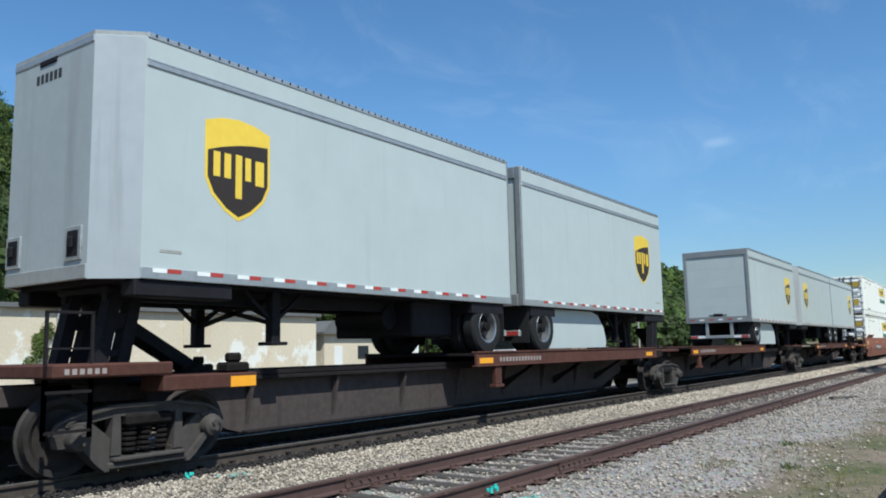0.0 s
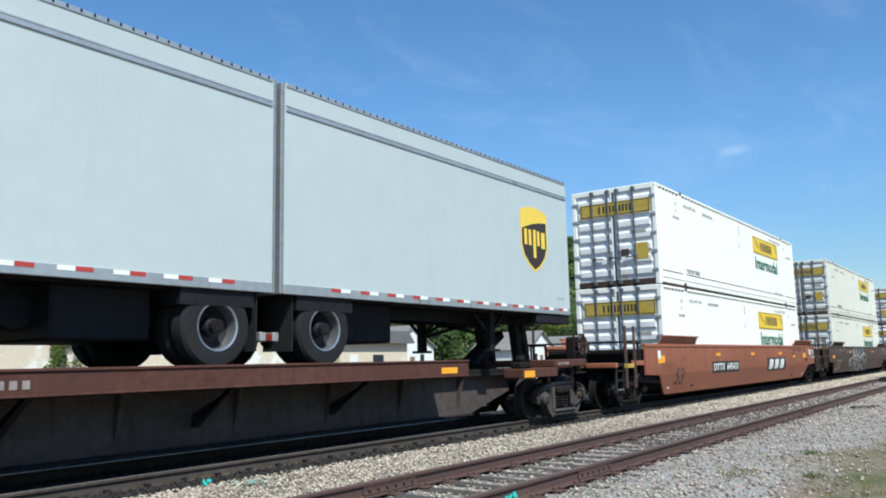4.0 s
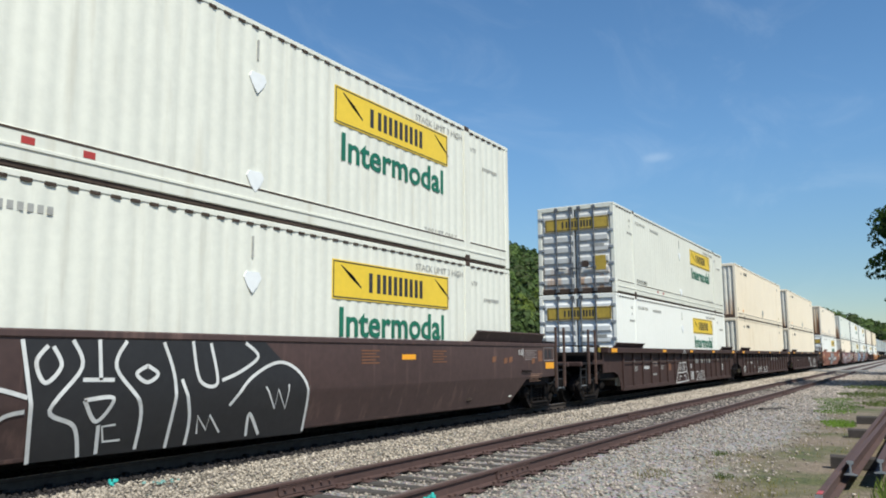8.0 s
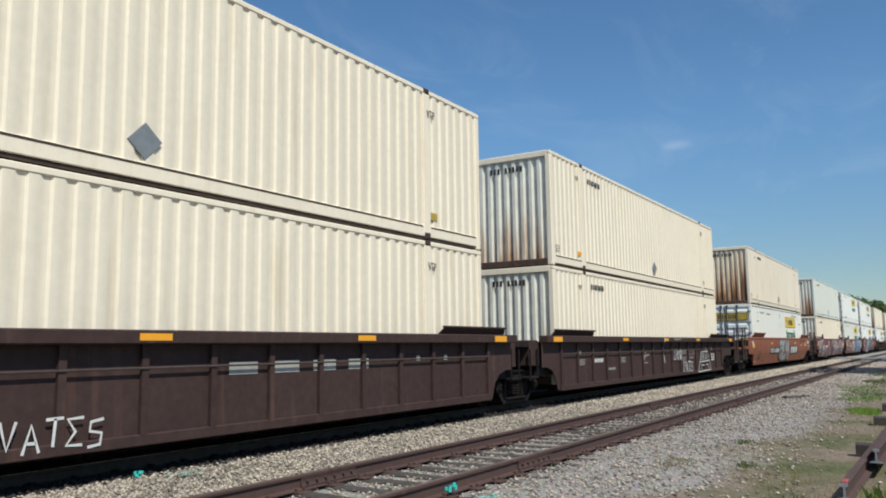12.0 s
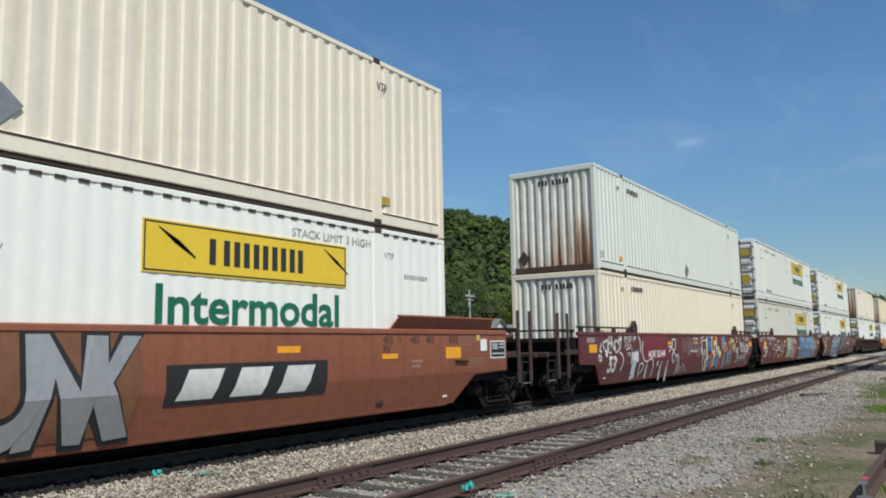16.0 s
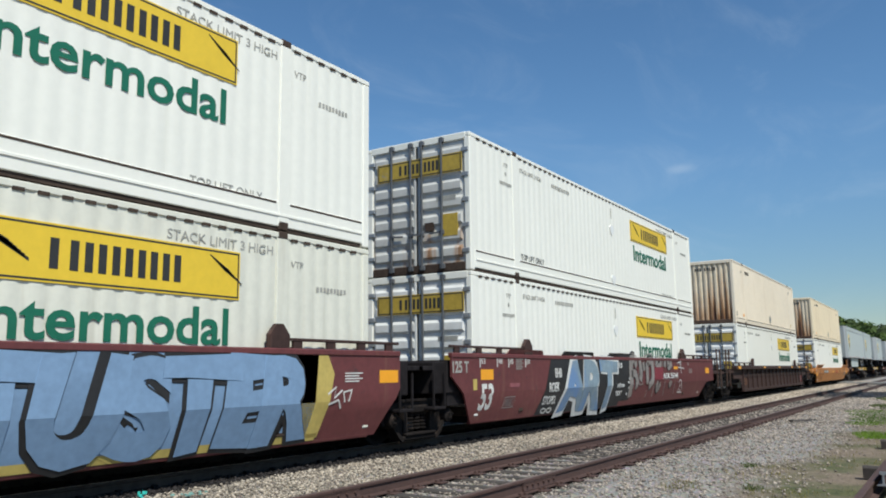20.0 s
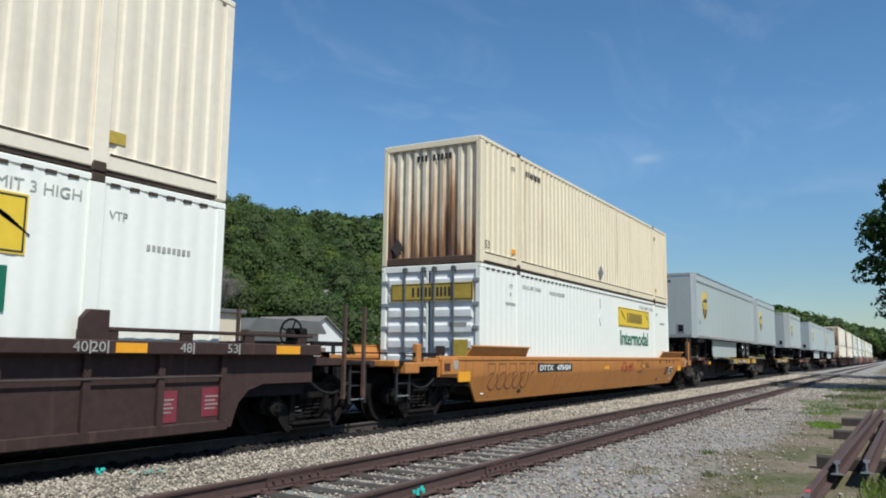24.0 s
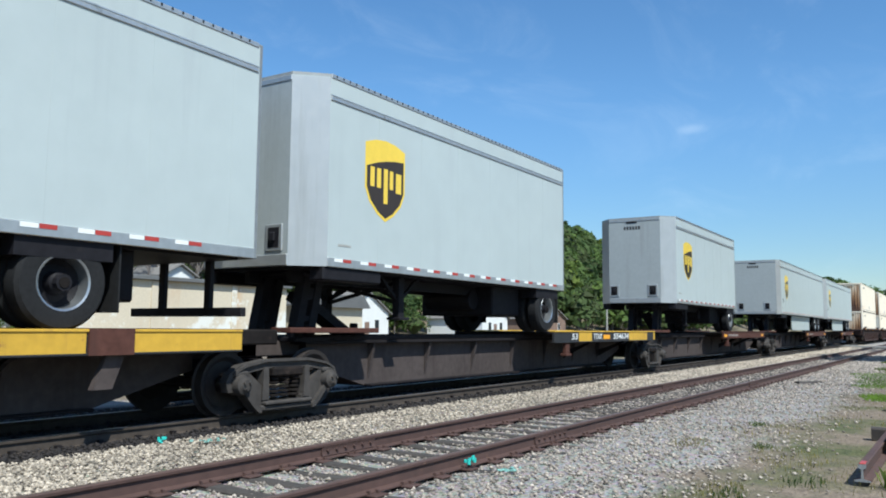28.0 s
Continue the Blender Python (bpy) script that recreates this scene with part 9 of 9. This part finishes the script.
    paint_line(w, [(13.40, 0.90), (13.55, 0.90)], F - 0.006, 0.030, "pale_yellow")
    paint_line(w, [(13.44, 0.86), (13.51, 0.86)], F - 0.006, 0.030, "pale_yellow")
    paint_line(w, [(15.52, 1.39), (15.60, 1.29), (15.67, 1.41)], F - 0.006, 0.020, "white_paint")
    paint_line(w, [(15.73, 1.39), (15.69, 1.29), (15.81, 1.28), (15.83, 1.39)], F - 0.006, 0.020, "white_paint")
    paint_line(w, [(15.91, 1.28), (15.92, 1.44), (16.00, 1.29)], F - 0.006, 0.020, "white_paint")
    paint_line(w, [(16.04, 1.42), (16.19, 1.44), (16.09, 1.26)], F - 0.006, 0.020, "white_paint")
    w = WELLS[7]
    word("125 T", -0.78, -0.08, 1.24, 0.20, F, "white_paint", w)
    for text, x in (("53", 0.14), ("48", 0.86), ("45", 1.34), ("40", 2.10)):
        word(text, x + 0.06, x + 0.22, 1.37, 0.10, F, "white_paint", w)
        part("tick", Mesh().box(x, x + 0.025, F - 0.003, F + 0.003, 1.30, 1.48), "white_paint", w)
    bars(w, 1.58, 1.46, 0.34, 0.012, F, "white_paint", 7, 0.016)
    paint_line(w, [(1.15, 0.52), (1.62, 0.54), (1.64, 0.76), (1.17, 0.75), (1.15, 0.52)], F, 0.012, "faint", False)
    bars(w, 1.20, 0.70, 0.38, 0.012, F, "faint", 5, 0.016)
    part("decal", Mesh().box(-0.12, 0.08, F - 0.003, F + 0.003, 0.88, 1.10), "mustard", w, "faded inspection decal")
    part("decal", Mesh().box(1.45, 1.82, F - 0.003, F + 0.003, 0.92, 1.0), "red_paint", w, "faded red strip")
    word("53", 0.10, 0.68, 0.54, 0.48, F, "white_paint", w, offset=0.016)
    small_print(w, F, 1.5, (1.2, 15.4))
    paint_line(w, [(2.41, 1.05), (2.56, 1.12), (2.66, 0.97)], F - 0.004, 0.030, "white_paint")
    paint_line(w, [(2.66, 0.97), (2.84, 1.14), (2.68, 1.37), (2.38, 1.37), (2.21, 1.16), (2.3, 0.92), (2.58, 0.83), (2.93, 0.78)], F - 0.004, 0.030, "white_paint")
    paint_line(w, [(2.7, 0.77), (2.57, 0.69), (2.66, 0.51), (2.82, 0.49), (2.88, 0.67), (3.03, 0.93), (3.05, 1.09)], F - 0.004, 0.030, "white_paint")
    paint_line(w, [(3.11, 1.0), (3.03, 0.89), (3.14, 0.8), (3.26, 0.9), (3.17, 1.0)], F - 0.004, 0.030, "white_paint")
    paint_line(w, [(3.28, 0.97), (3.26, 0.83), (3.41, 0.81), (3.43, 0.94), (3.29, 0.96)], F - 0.004, 0.030, "white_paint")
    paint_line(w, [(3.52, 1.1), (3.51, 0.8)], F - 0.004, 0.030, "white_paint")
    paint_line(w, [(3.71, 1.04), (3.52, 0.91), (3.75, 0.79)], F - 0.004, 0.030, "white_paint")
    paint_line(w, [(3.8, 0.97), (3.79, 0.8), (3.98, 0.78), (4.0, 0.91), (3.82, 0.96)], F - 0.004, 0.030, "white_paint")
    paint_line(w, [(4.03, 0.91), (4.05, 0.76), (4.22, 0.77), (4.24, 0.9), (4.05, 0.9)], F - 0.004, 0.030, "white_paint")
    paint_line(w, [(4.27, 1.01), (4.37, 1.26), (4.41, 1.02), (4.29, 1.02)], F - 0.004, 0.030, "white_paint")
    paint_line(w, [(4.6, 1.01), (4.45, 0.92), (4.67, 0.75), (4.61, 0.55), (4.45, 0.49), (4.34, 0.62), (4.67, 0.81)], F - 0.004, 0.030, "white_paint")
    paint_line(w, [(3.08, 1.37), (3.15, 1.18), (3.18, 1.02)], F - 0.004, 0.030, "white_paint")
    paint_line(w, [(3.42, 1.4), (3.44, 1.2)], F - 0.004, 0.030, "white_paint")
    paint_line(w, [(4.67, 0.81), (4.78, 0.74), (4.72, 0.66)], F - 0.004, 0.030, "white_paint")
    slab(w, [(5.81, 1.43), (7.0, 1.42), (6.74, 0.89), (6.59, 0.44), (5.7, 0.38), (5.69, 0.99)], F - 0.002, "pale_green")
    slab(w, [(6.84, 1.42), (8.07, 1.41), (8.63, 1.22), (8.64, 0.62), (8.4, 0.32), (6.6, 0.41), (6.64, 0.84)], F - 0.001, "pale_pink")
    slab(w, [(7.37, 1.1), (7.88, 1.16), (8.56, 1.04), (8.57, 0.48), (8.12, 0.4), (7.88, 0.79)], F - 0.003, "dull_red")
    paint_line(w, [(5.97, 1.33), (6.16, 1.09), (6.0, 0.74)], F - 0.005, 0.050, "faint_white")
    paint_line(w, [(6.95, 1.23), (6.74, 0.83), (7.12, 0.5)], F - 0.005, 0.050, "faint_white")
    paint_line(w, [(8.06, 1.19), (8.18, 0.95), (8.0, 0.85)], F - 0.005, 0.050, "faint_white")
    paint_line(w, [(8.56, 1.29), (8.69, 1.14)], F - 0.005, 0.050, "faint_white")
    paint_line(w, [(2.06, 0.98), (2.03, 0.92), (2.09, 0.85), (2.15, 0.92), (2.08, 0.98)], F - 0.004, 0.020, "white_paint")
    paint_line(w, [(3.33, 0.44), (3.28, 0.64), (3.36, 0.61), (3.4, 0.45)], F - 0.004, 0.030, "mustard", False)
    paint_line(w, [(3.45, 0.43), (3.4, 0.63), (3.48, 0.6), (3.52, 0.44)], F - 0.004, 0.030, "mustard", False)
    paint_line(w, [(3.57, 0.42), (3.52, 0.63), (3.6, 0.59), (3.64, 0.44)], F - 0.004, 0.030, "mustard", False)
    paint_line(w, [(3.7, 0.41), (3.64, 0.63), (3.73, 0.58), (3.77, 0.43)], F - 0.004, 0.030, "mustard", False)
    paint_line(w, [(3.83, 0.4), (3.77, 0.62), (3.86, 0.57), (3.9, 0.42)], F - 0.004, 0.030, "mustard", False)
    paint_line(w, [(3.96, 0.39), (3.9, 0.62), (3.99, 0.56), (4.03, 0.42)], F - 0.004, 0.030, "mustard", False)
    paint_line(w, [(15.01, 0.91), (15.19, 1.01), (15.15, 0.85), (15.33, 0.96)], F - 0.004, 0.030, "white_paint", False)
    paint_line(w, [(15.03, 0.76), (15.24, 0.82), (15.33, 0.69)], F - 0.004, 0.030, "white_paint", False)
    paint_line(w, [(15.39, 0.78), (15.36, 0.93), (15.56, 0.96), (15.48, 0.79)], F - 0.004, 0.030, "white_paint", False)
    word("C", 4.98, 5.14, 0.98, 0.22, F, "white_paint", w, offset=0.008)
    slab(w, [(9.5, 0.26), (14.9, 0.26), (14.95, 0.36), (9.6, 0.36)], F - 0.002, "mustard")
    slab(w, [(14.3, 0.3), (14.95, 0.3), (15.05, 0.8), (15.15, 1.2), (15.0, 1.48), (14.3, 1.48)], F - 0.002, "mustard")
    slab(w, [(9.55, 0.36), (14.7, 0.36), (14.8, 1.48), (9.5, 1.48)], F - 0.002, "tuster_blue")
    spray(w, "TUSTER", 9.72, 14.75, 0.36, 1.02, 0.14, F - 0.006, "soot", 5)
    spray(w, "TUSTER", 9.78, 14.70, 0.36, 1.02, 0.085, F - 0.016, "tuster_blue", 5, "large blue graffiti lettering")
    word("tation", 9.0, 9.55, 0.78, 0.16, F - 0.003, "white_paint", w)
    w = WELLS[8]
    word("53", 0.07, 0.56, 0.48, 0.48, F, "white_paint", w, offset=0.018)
    word("125 T", -0.98, -0.40, 1.20, 0.20, F, "faint", w, offset=0.008)
    for text, x in (("53", 0.02), ("48", 0.72), ("45", 1.21), ("40", 1.98)):
        word(text, x + 0.06, x + 0.22, 1.36, 0.10, F, "white_paint", w)
        part("tick", Mesh().box(x, x + 0.025, F - 0.003, F + 0.003, 1.29, 1.47), "white_paint", w)
    bars(w, 1.54, 1.45, 0.34, 0.016, F, "faint", 6, 0.024)
    part("decal", Mesh().box(-0.24, -0.10, F - 0.003, F + 0.003, 0.86, 1.07), "mustard", w, "faded inspection decal")
    part("decal", Mesh().box(1.26, 1.70, F - 0.003, F + 0.003, 0.885, 0.965), "dull_red", w, "faded red strip")
    paint_line(w, [(1.09, 0.47), (1.54, 0.48), (1.55, 0.69), (1.10, 0.68), (1.09, 0.47)], F, 0.012, "faint", False)
    bars(w, 1.14, 0.63, 0.36, 0.012, F, "faint_white", 5, 0.018)
    small_print(w, F, 1.5, (14.6,), "faint_white")
    slab(w, [(2.7, 0.24), (7.9, 0.24), (8.1, 1.5), (3.3, 1.5)], F - 0.001, "soot", 0.002)
    spray(w, "ART", 3.86, 7.50, 0.26, 1.16, 0.15, F - 0.006, "white_paint", 7)
    spray(w, "ART", 3.98, 7.40, 0.30, 1.08, 0.075, F - 0.016, "sky_paint", 7, "grey-blue graffiti lettering with white outline")
    for text, a, b, z, h in (("BHB", 3.50, 3.86, 1.06, 0.20), ("ROEK", 3.17, 3.72, 0.74, 0.20), ("STOPD.", 2.96, 3.66, 0.46, 0.18), ("nine", 7.54, 8.08, 0.74, 0.12), ("*SIX*", 7.50, 8.0, 0.52, 0.12), ("15", 7.70, 7.94, 1.27, 0.13)):
        word(text, a, b, z, h, F - 0.006, "white_paint", w, offset=0.006)
    for x in (2.98, 3.28):
        paint_line(w, ring(x + 0.13, 0.32, 0.12, 0.05), F - 0.006, 0.025)
    slab(w, [(7.66, 1.67), (8.59, 1.66), (8.55, 1.32), (8.73, 0.37), (7.54, 0.36), (7.52, 1.09)], F - 0.002, "soot")
    fat(w, [(8.98, 1.53), (8.69, 1.5), (8.65, 0.85), (8.71, 0.44)], F, 0.30, "silver_dull", "soot")
    fat(w, [(8.7, 1.08), (9.02, 1.1), (9.13, 0.82), (9.01, 0.73)], F, 0.22, "silver_dull", "soot")
    fat(w, [(9.02, 1.42), (9.13, 1.31)], F, 0.20, "silver_dull", "soot")
    fat(w, [(9.41, 1.48), (9.53, 1.14), (9.42, 0.89)], F, 0.22, "silver_dull", "soot")
    fat(w, [(9.73, 1.42), (9.82, 1.19)], F, 0.18, "silver_dull", "soot")
    fat(w, [(10.08, 1.42), (10.08, 0.78)], F, 0.24, "silver_dull", "soot")
    fat(w, [(10.08, 1.42), (10.53, 1.45), (10.57, 0.93), (10.24, 0.71)], F, 0.24, "silver_dull", "soot")
    fat(w, [(11.08, 1.54), (11.02, 1.32), (11.39, 1.35), (11.39, 1.55)], F, 0.18, "silver_dull", "soot")
    fat(w, [(10.96, 0.82), (11.15, 0.6), (11.35, 0.77)], F, 0.20, "silver_dull", "soot")
    fat(w, [(11.89, 1.55), (11.82, 1.28)], F, 0.20, "silver_dull", "soot")
    fat(w, [(12.24, 1.52), (12.21, 1.28), (12.6, 1.41)], F, 0.20, "silver_dull", "soot")
    fat(w, [(12.28, 0.83), (12.41, 0.69), (12.48, 0.85)], F, 0.14, "silver_dull", "soot")
    paint_line(w, [(8.62, 1.47), (8.76, 1.61), (9.1, 1.59), (9.17, 1.31)], F - 0.008, 0.035, "faint_white")
    paint_line(w, [(9.33, 1.53), (9.37, 1.31), (9.29, 0.82), (9.65, 0.8)], F - 0.008, 0.035, "faint_white")
    paint_line(w, [(9.82, 1.54), (9.95, 1.62), (10.58, 1.63), (10.74, 1.11), (10.67, 0.84)], F - 0.008, 0.035, "faint_white")
    paint_line(w, [(10.15, 0.6), (10.14, 0.39)], F - 0.008, 0.035, "faint_white")
    paint_line(w, [(10.74, 0.74), (10.74, 0.37)], F - 0.008, 0.035, "faint_white")
    paint_line(w, [(11.76, 0.89), (11.88, 0.39)], F - 0.008, 0.035, "faint_white")
    paint_line(w, [(12.84, 0.92), (12.95, 0.42)], F - 0.008, 0.035, "faint_white")
    paint_line(w, [(10.83, 1.61), (10.87, 1.29)], F - 0.008, 0.035, "faint_white")
    paint_line(w, [(11.66, 1.61), (11.6, 1.29)], F - 0.008, 0.035, "faint_white")
    paint_line(w, [(13.25, 1.41), (13.68, 1.47)], F - 0.006, 0.030, "white_paint", False)
    paint_line(w, [(13.32, 1.27), (13.96, 1.24)], F - 0.006, 0.030, "white_paint", False)
    paint_line(w, [(13.53, 1.45), (13.66, 1.08)], F - 0.006, 0.030, "white_paint", False)
    paint_line(w, [(13.3, 0.79), (13.51, 0.86), (13.83, 0.58), (13.55, 0.44)], F - 0.006, 0.030, "white_paint", False)
    paint_line(w, [(13.55, 0.71), (13.41, 0.45), (13.94, 0.44)], F - 0.006, 0.030, "white_paint", False)
    paint_line(w, [(8.39, 0.89), (8.42, 0.85), (8.46, 0.88)], F - 0.005, 0.060, "white_paint")
    paint_line(w, [(8.45, 0.73), (8.49, 0.7), (8.51, 0.73)], F - 0.005, 0.060, "white_paint")
    paint_line(w, [(8.38, 0.57), (8.42, 0.53), (8.45, 0.56)], F - 0.005, 0.060, "white_paint")
    paint_line(w, [(8.47, 0.99), (8.5, 0.95), (8.54, 0.98)], F - 0.005, 0.060, "white_paint")
    part("painted_panel", Mesh().box(10.77, 11.62, F - 0.014, F, 0.90, 1.28), "plate_maroon", w, "fresh maroon repaint panel")
    word("AOK 55144", 11.62, 13.20, 0.93, 0.16, F - 0.016, "white_paint", w, offset=0.006)

    for x0, x1 in ((1.2, 2.95), (3.96, 5.95), (6.94, 8.96)):
        part("guard_plate", Mesh().add([(x0, -W_SIDE + 0.03, 1.555), (x1, -W_SIDE + 0.03, 1.555), (x1 - 0.14, -W_SIDE - 0.02, 1.66), (x0 + 0.08, -W_SIDE - 0.02, 1.66), (x0, -W_SIDE + 0.06, 1.555), (x1, -W_SIDE + 0.06, 1.555), (x1 - 0.14, -W_SIDE + 0.01, 1.66), (x0 + 0.08, -W_SIDE + 0.01, 1.66)],
                                       [(0, 1, 2, 3), (7, 6, 5, 4), (0, 4, 5, 1), (3, 2, 6, 7), (0, 3, 7, 4), (1, 5, 6, 2)]), "soot" if x0 > 3 else "maroon", w, "plate leaning over the car's side")
    # later cars
    w = WELLS[9]
    C = -W_SIDE - 0.137
    for text, x in (("40", 13.80), ("20", 14.02), ("48", 15.24), ("53", 16.02)):
        word(text, x, x + 0.18, 1.20, 0.11, C, "faint", w)
        part("tick", Mesh().box(x + 0.20, x + 0.22, C - 0.002, C + 0.004, 1.18, 1.32), "faint", w)
    part("reflector", Mesh().box(14.33, 14.75, C - 0.004, C + 0.004, 1.19, 1.30), "reflector", w, "amber reflector strip")
    for x0, x1, z0, z1 in ((15.10, 15.38, 0.36, 0.74), (15.78, 16.10, 0.40, 0.76)):
        part("faded_patch", Mesh().box(x0, x1, R - 0.003, R + 0.002, z0, z1), "plate_maroon", w, "faded reddish paint patch")
        bars(w, x0 + 0.05, z1 - 0.12, x1 - x0 - 0.1, 0.02, R - 0.004, "faint_white", 4, 0.03)
    word("53", 0.3, 0.8, 0.5, 0.3, R, "ghost", w)
    w = WELLS[10]
    plate(w, "DTTX   475424", 2.80, 5.15, 0.81, 1.01, F)
    for k in range(6):
        x = 0.1 + k * 0.55
        paint_line(w, [(x, 0.8), (x, 1.02), (x + 0.35, 1.02), (x + 0.35, 0.85), (x + 0.1, 0.8)], F, 0.03, "ghost", False)
    for x in (9.5, 9.95, 10.4):
        scribble(w, x, x + 0.5, 0.7, 1.0, F - 0.003, int(x * 10), 0.05, "red_paint", 2)
    word("53", 15.0, 15.42, 0.57, 0.26, F - 0.004, "ink", w, offset=0.008)
    p = part("decal", Mesh().box(15.60, 16.02, F - 0.006, F, 0.58, 0.83), "white_tape", w, "white framed lubrication stencil")
    for k in range(4):
        part("stencil", Mesh().box(15.63 + 0.19 * (k % 2), 15.80 + 0.19 * (k % 2), F - 0.008, F - 0.005, 0.61 + 0.105 * (k // 2), 0.695 + 0.105 * (k // 2)), "ink", p)
    for a, b, step, post in ((17.47, 18.12, 18.75, 19.02), (-1.96, -1.30, -3.17, -2.73)):
        box = part("notice_box", Mesh().box(a, b, -W_SIDE - 0.05, -W_SIDE + 0.02, 0.82, 1.14, 0.012), "orange", w, "orange framed plate on the car's end")
        part("decal", Mesh().box(b - 0.22, b - 0.05, -W_SIDE - 0.053, -W_SIDE - 0.049, 0.92, 1.09), "pale_paint", box, "pale weathered decal")
        part("decal", Mesh().box(a + 0.07, a + 0.30, -W_SIDE - 0.053, -W_SIDE - 0.049, 0.89, 1.04), "spine" if a < 0 else "ghost", box, "dark weathered decal")
        part("step_block", Mesh().box(step, step + 0.46, -W_SIDE, -W_SIDE + 0.3, 0.86, 1.06, 0.02), "orange", w, "orange step block")
        part("side_rail", Mesh().box(*sorted((b if a > 0 else a, step if a > 0 else step + 0.46)), -W_SIDE + 0.02, -W_SIDE + 0.1, 0.98, 1.07, 0.01), "orange", w)
        pole = part("end_post", Mesh().box(post, post + 0.14, -W_SIDE + 0.04, -W_SIDE + 0.16, 1.06, 1.84 if a > 0 else 1.40, 0.015), "orange", w, "orange upright post")
        for k in (-0.09, 0.23) if a > 0 else ():
            q = post + k
            part("hand_hold", Mesh().rod((q, -W_SIDE + 0.06, 1.22), (q, -W_SIDE + 0.06, 1.76), 0.014, 6).rod((q, -W_SIDE + 0.06, 1.22), (post + 0.07, -W_SIDE + 0.06, 1.22), 0.014, 6).rod((q, -W_SIDE + 0.06, 1.76), (post + 0.07, -W_SIDE + 0.06, 1.76), 0.014, 6), "frame", pole)
    for k in range(5):
        x = 0.35 + k * 0.42
        paint_line(w, [(x, 0.82), (x - 0.1, 0.55), (x + 0.15, 0.46), (x + 0.28, 0.62), (x + 0.2, 0.82)], F, 0.028, "ghost", True)
    paint_line(w, [(11.3, 1.05), (11.75, 1.10), (11.95, 0.98), (11.7, 0.90), (12.0, 0.84), (11.9, 0.72), (11.4, 0.70)], F - 0.004, 0.045, "ghost")
    stencil(w, 12.25, 0.93, 0.5, 0.07, F, "ghost", 5)
    stencil(w, 12.20, 0.82, 0.62, 0.09, F, "ghost", 6)
    for x in (14.2, 15.1, 15.55, 16.2):
        stencil(w, x, 0.98, 0.16, 0.12, F, "ink", 2)


marks()
for w, spec in zip(WELLS, CARS):
    if not spec[2]:
        for ob in w.children_recursive:
            if ob.name.split(".")[0] in ("graffiti", "lettering", "stencil", "number_plate", "emblem", "painted_panel", "decal"):
                tucked(ob)


# ---- keys ----
def motions():
    times = [0, 1, 2, 3, 4, 5, 6, 7, 8, 9, 10, 11, 12, 13, 14, 15, 16, 17, 18, 19, 20, 21, 22, 23, 24, 25, 26, 27, 28]
    for ob, u, z, turn in TRAIN:
        walk(ob, [(t, pose(u - gone(t), YC, ZR + z, 0, 0, turn)) for t in times])
    steps = [k / 30 for k in range(int(SECONDS * 30) + 1)]
    turns = [math.degrees(gone(t) / 0.425) for t in steps]
    for w, dx in WHEELSETS[:40]:
        walk(w, [(t, pose(dx, 0, 0.425, 0, -a, 0)) for t, a in zip(steps, turns)])


motions()
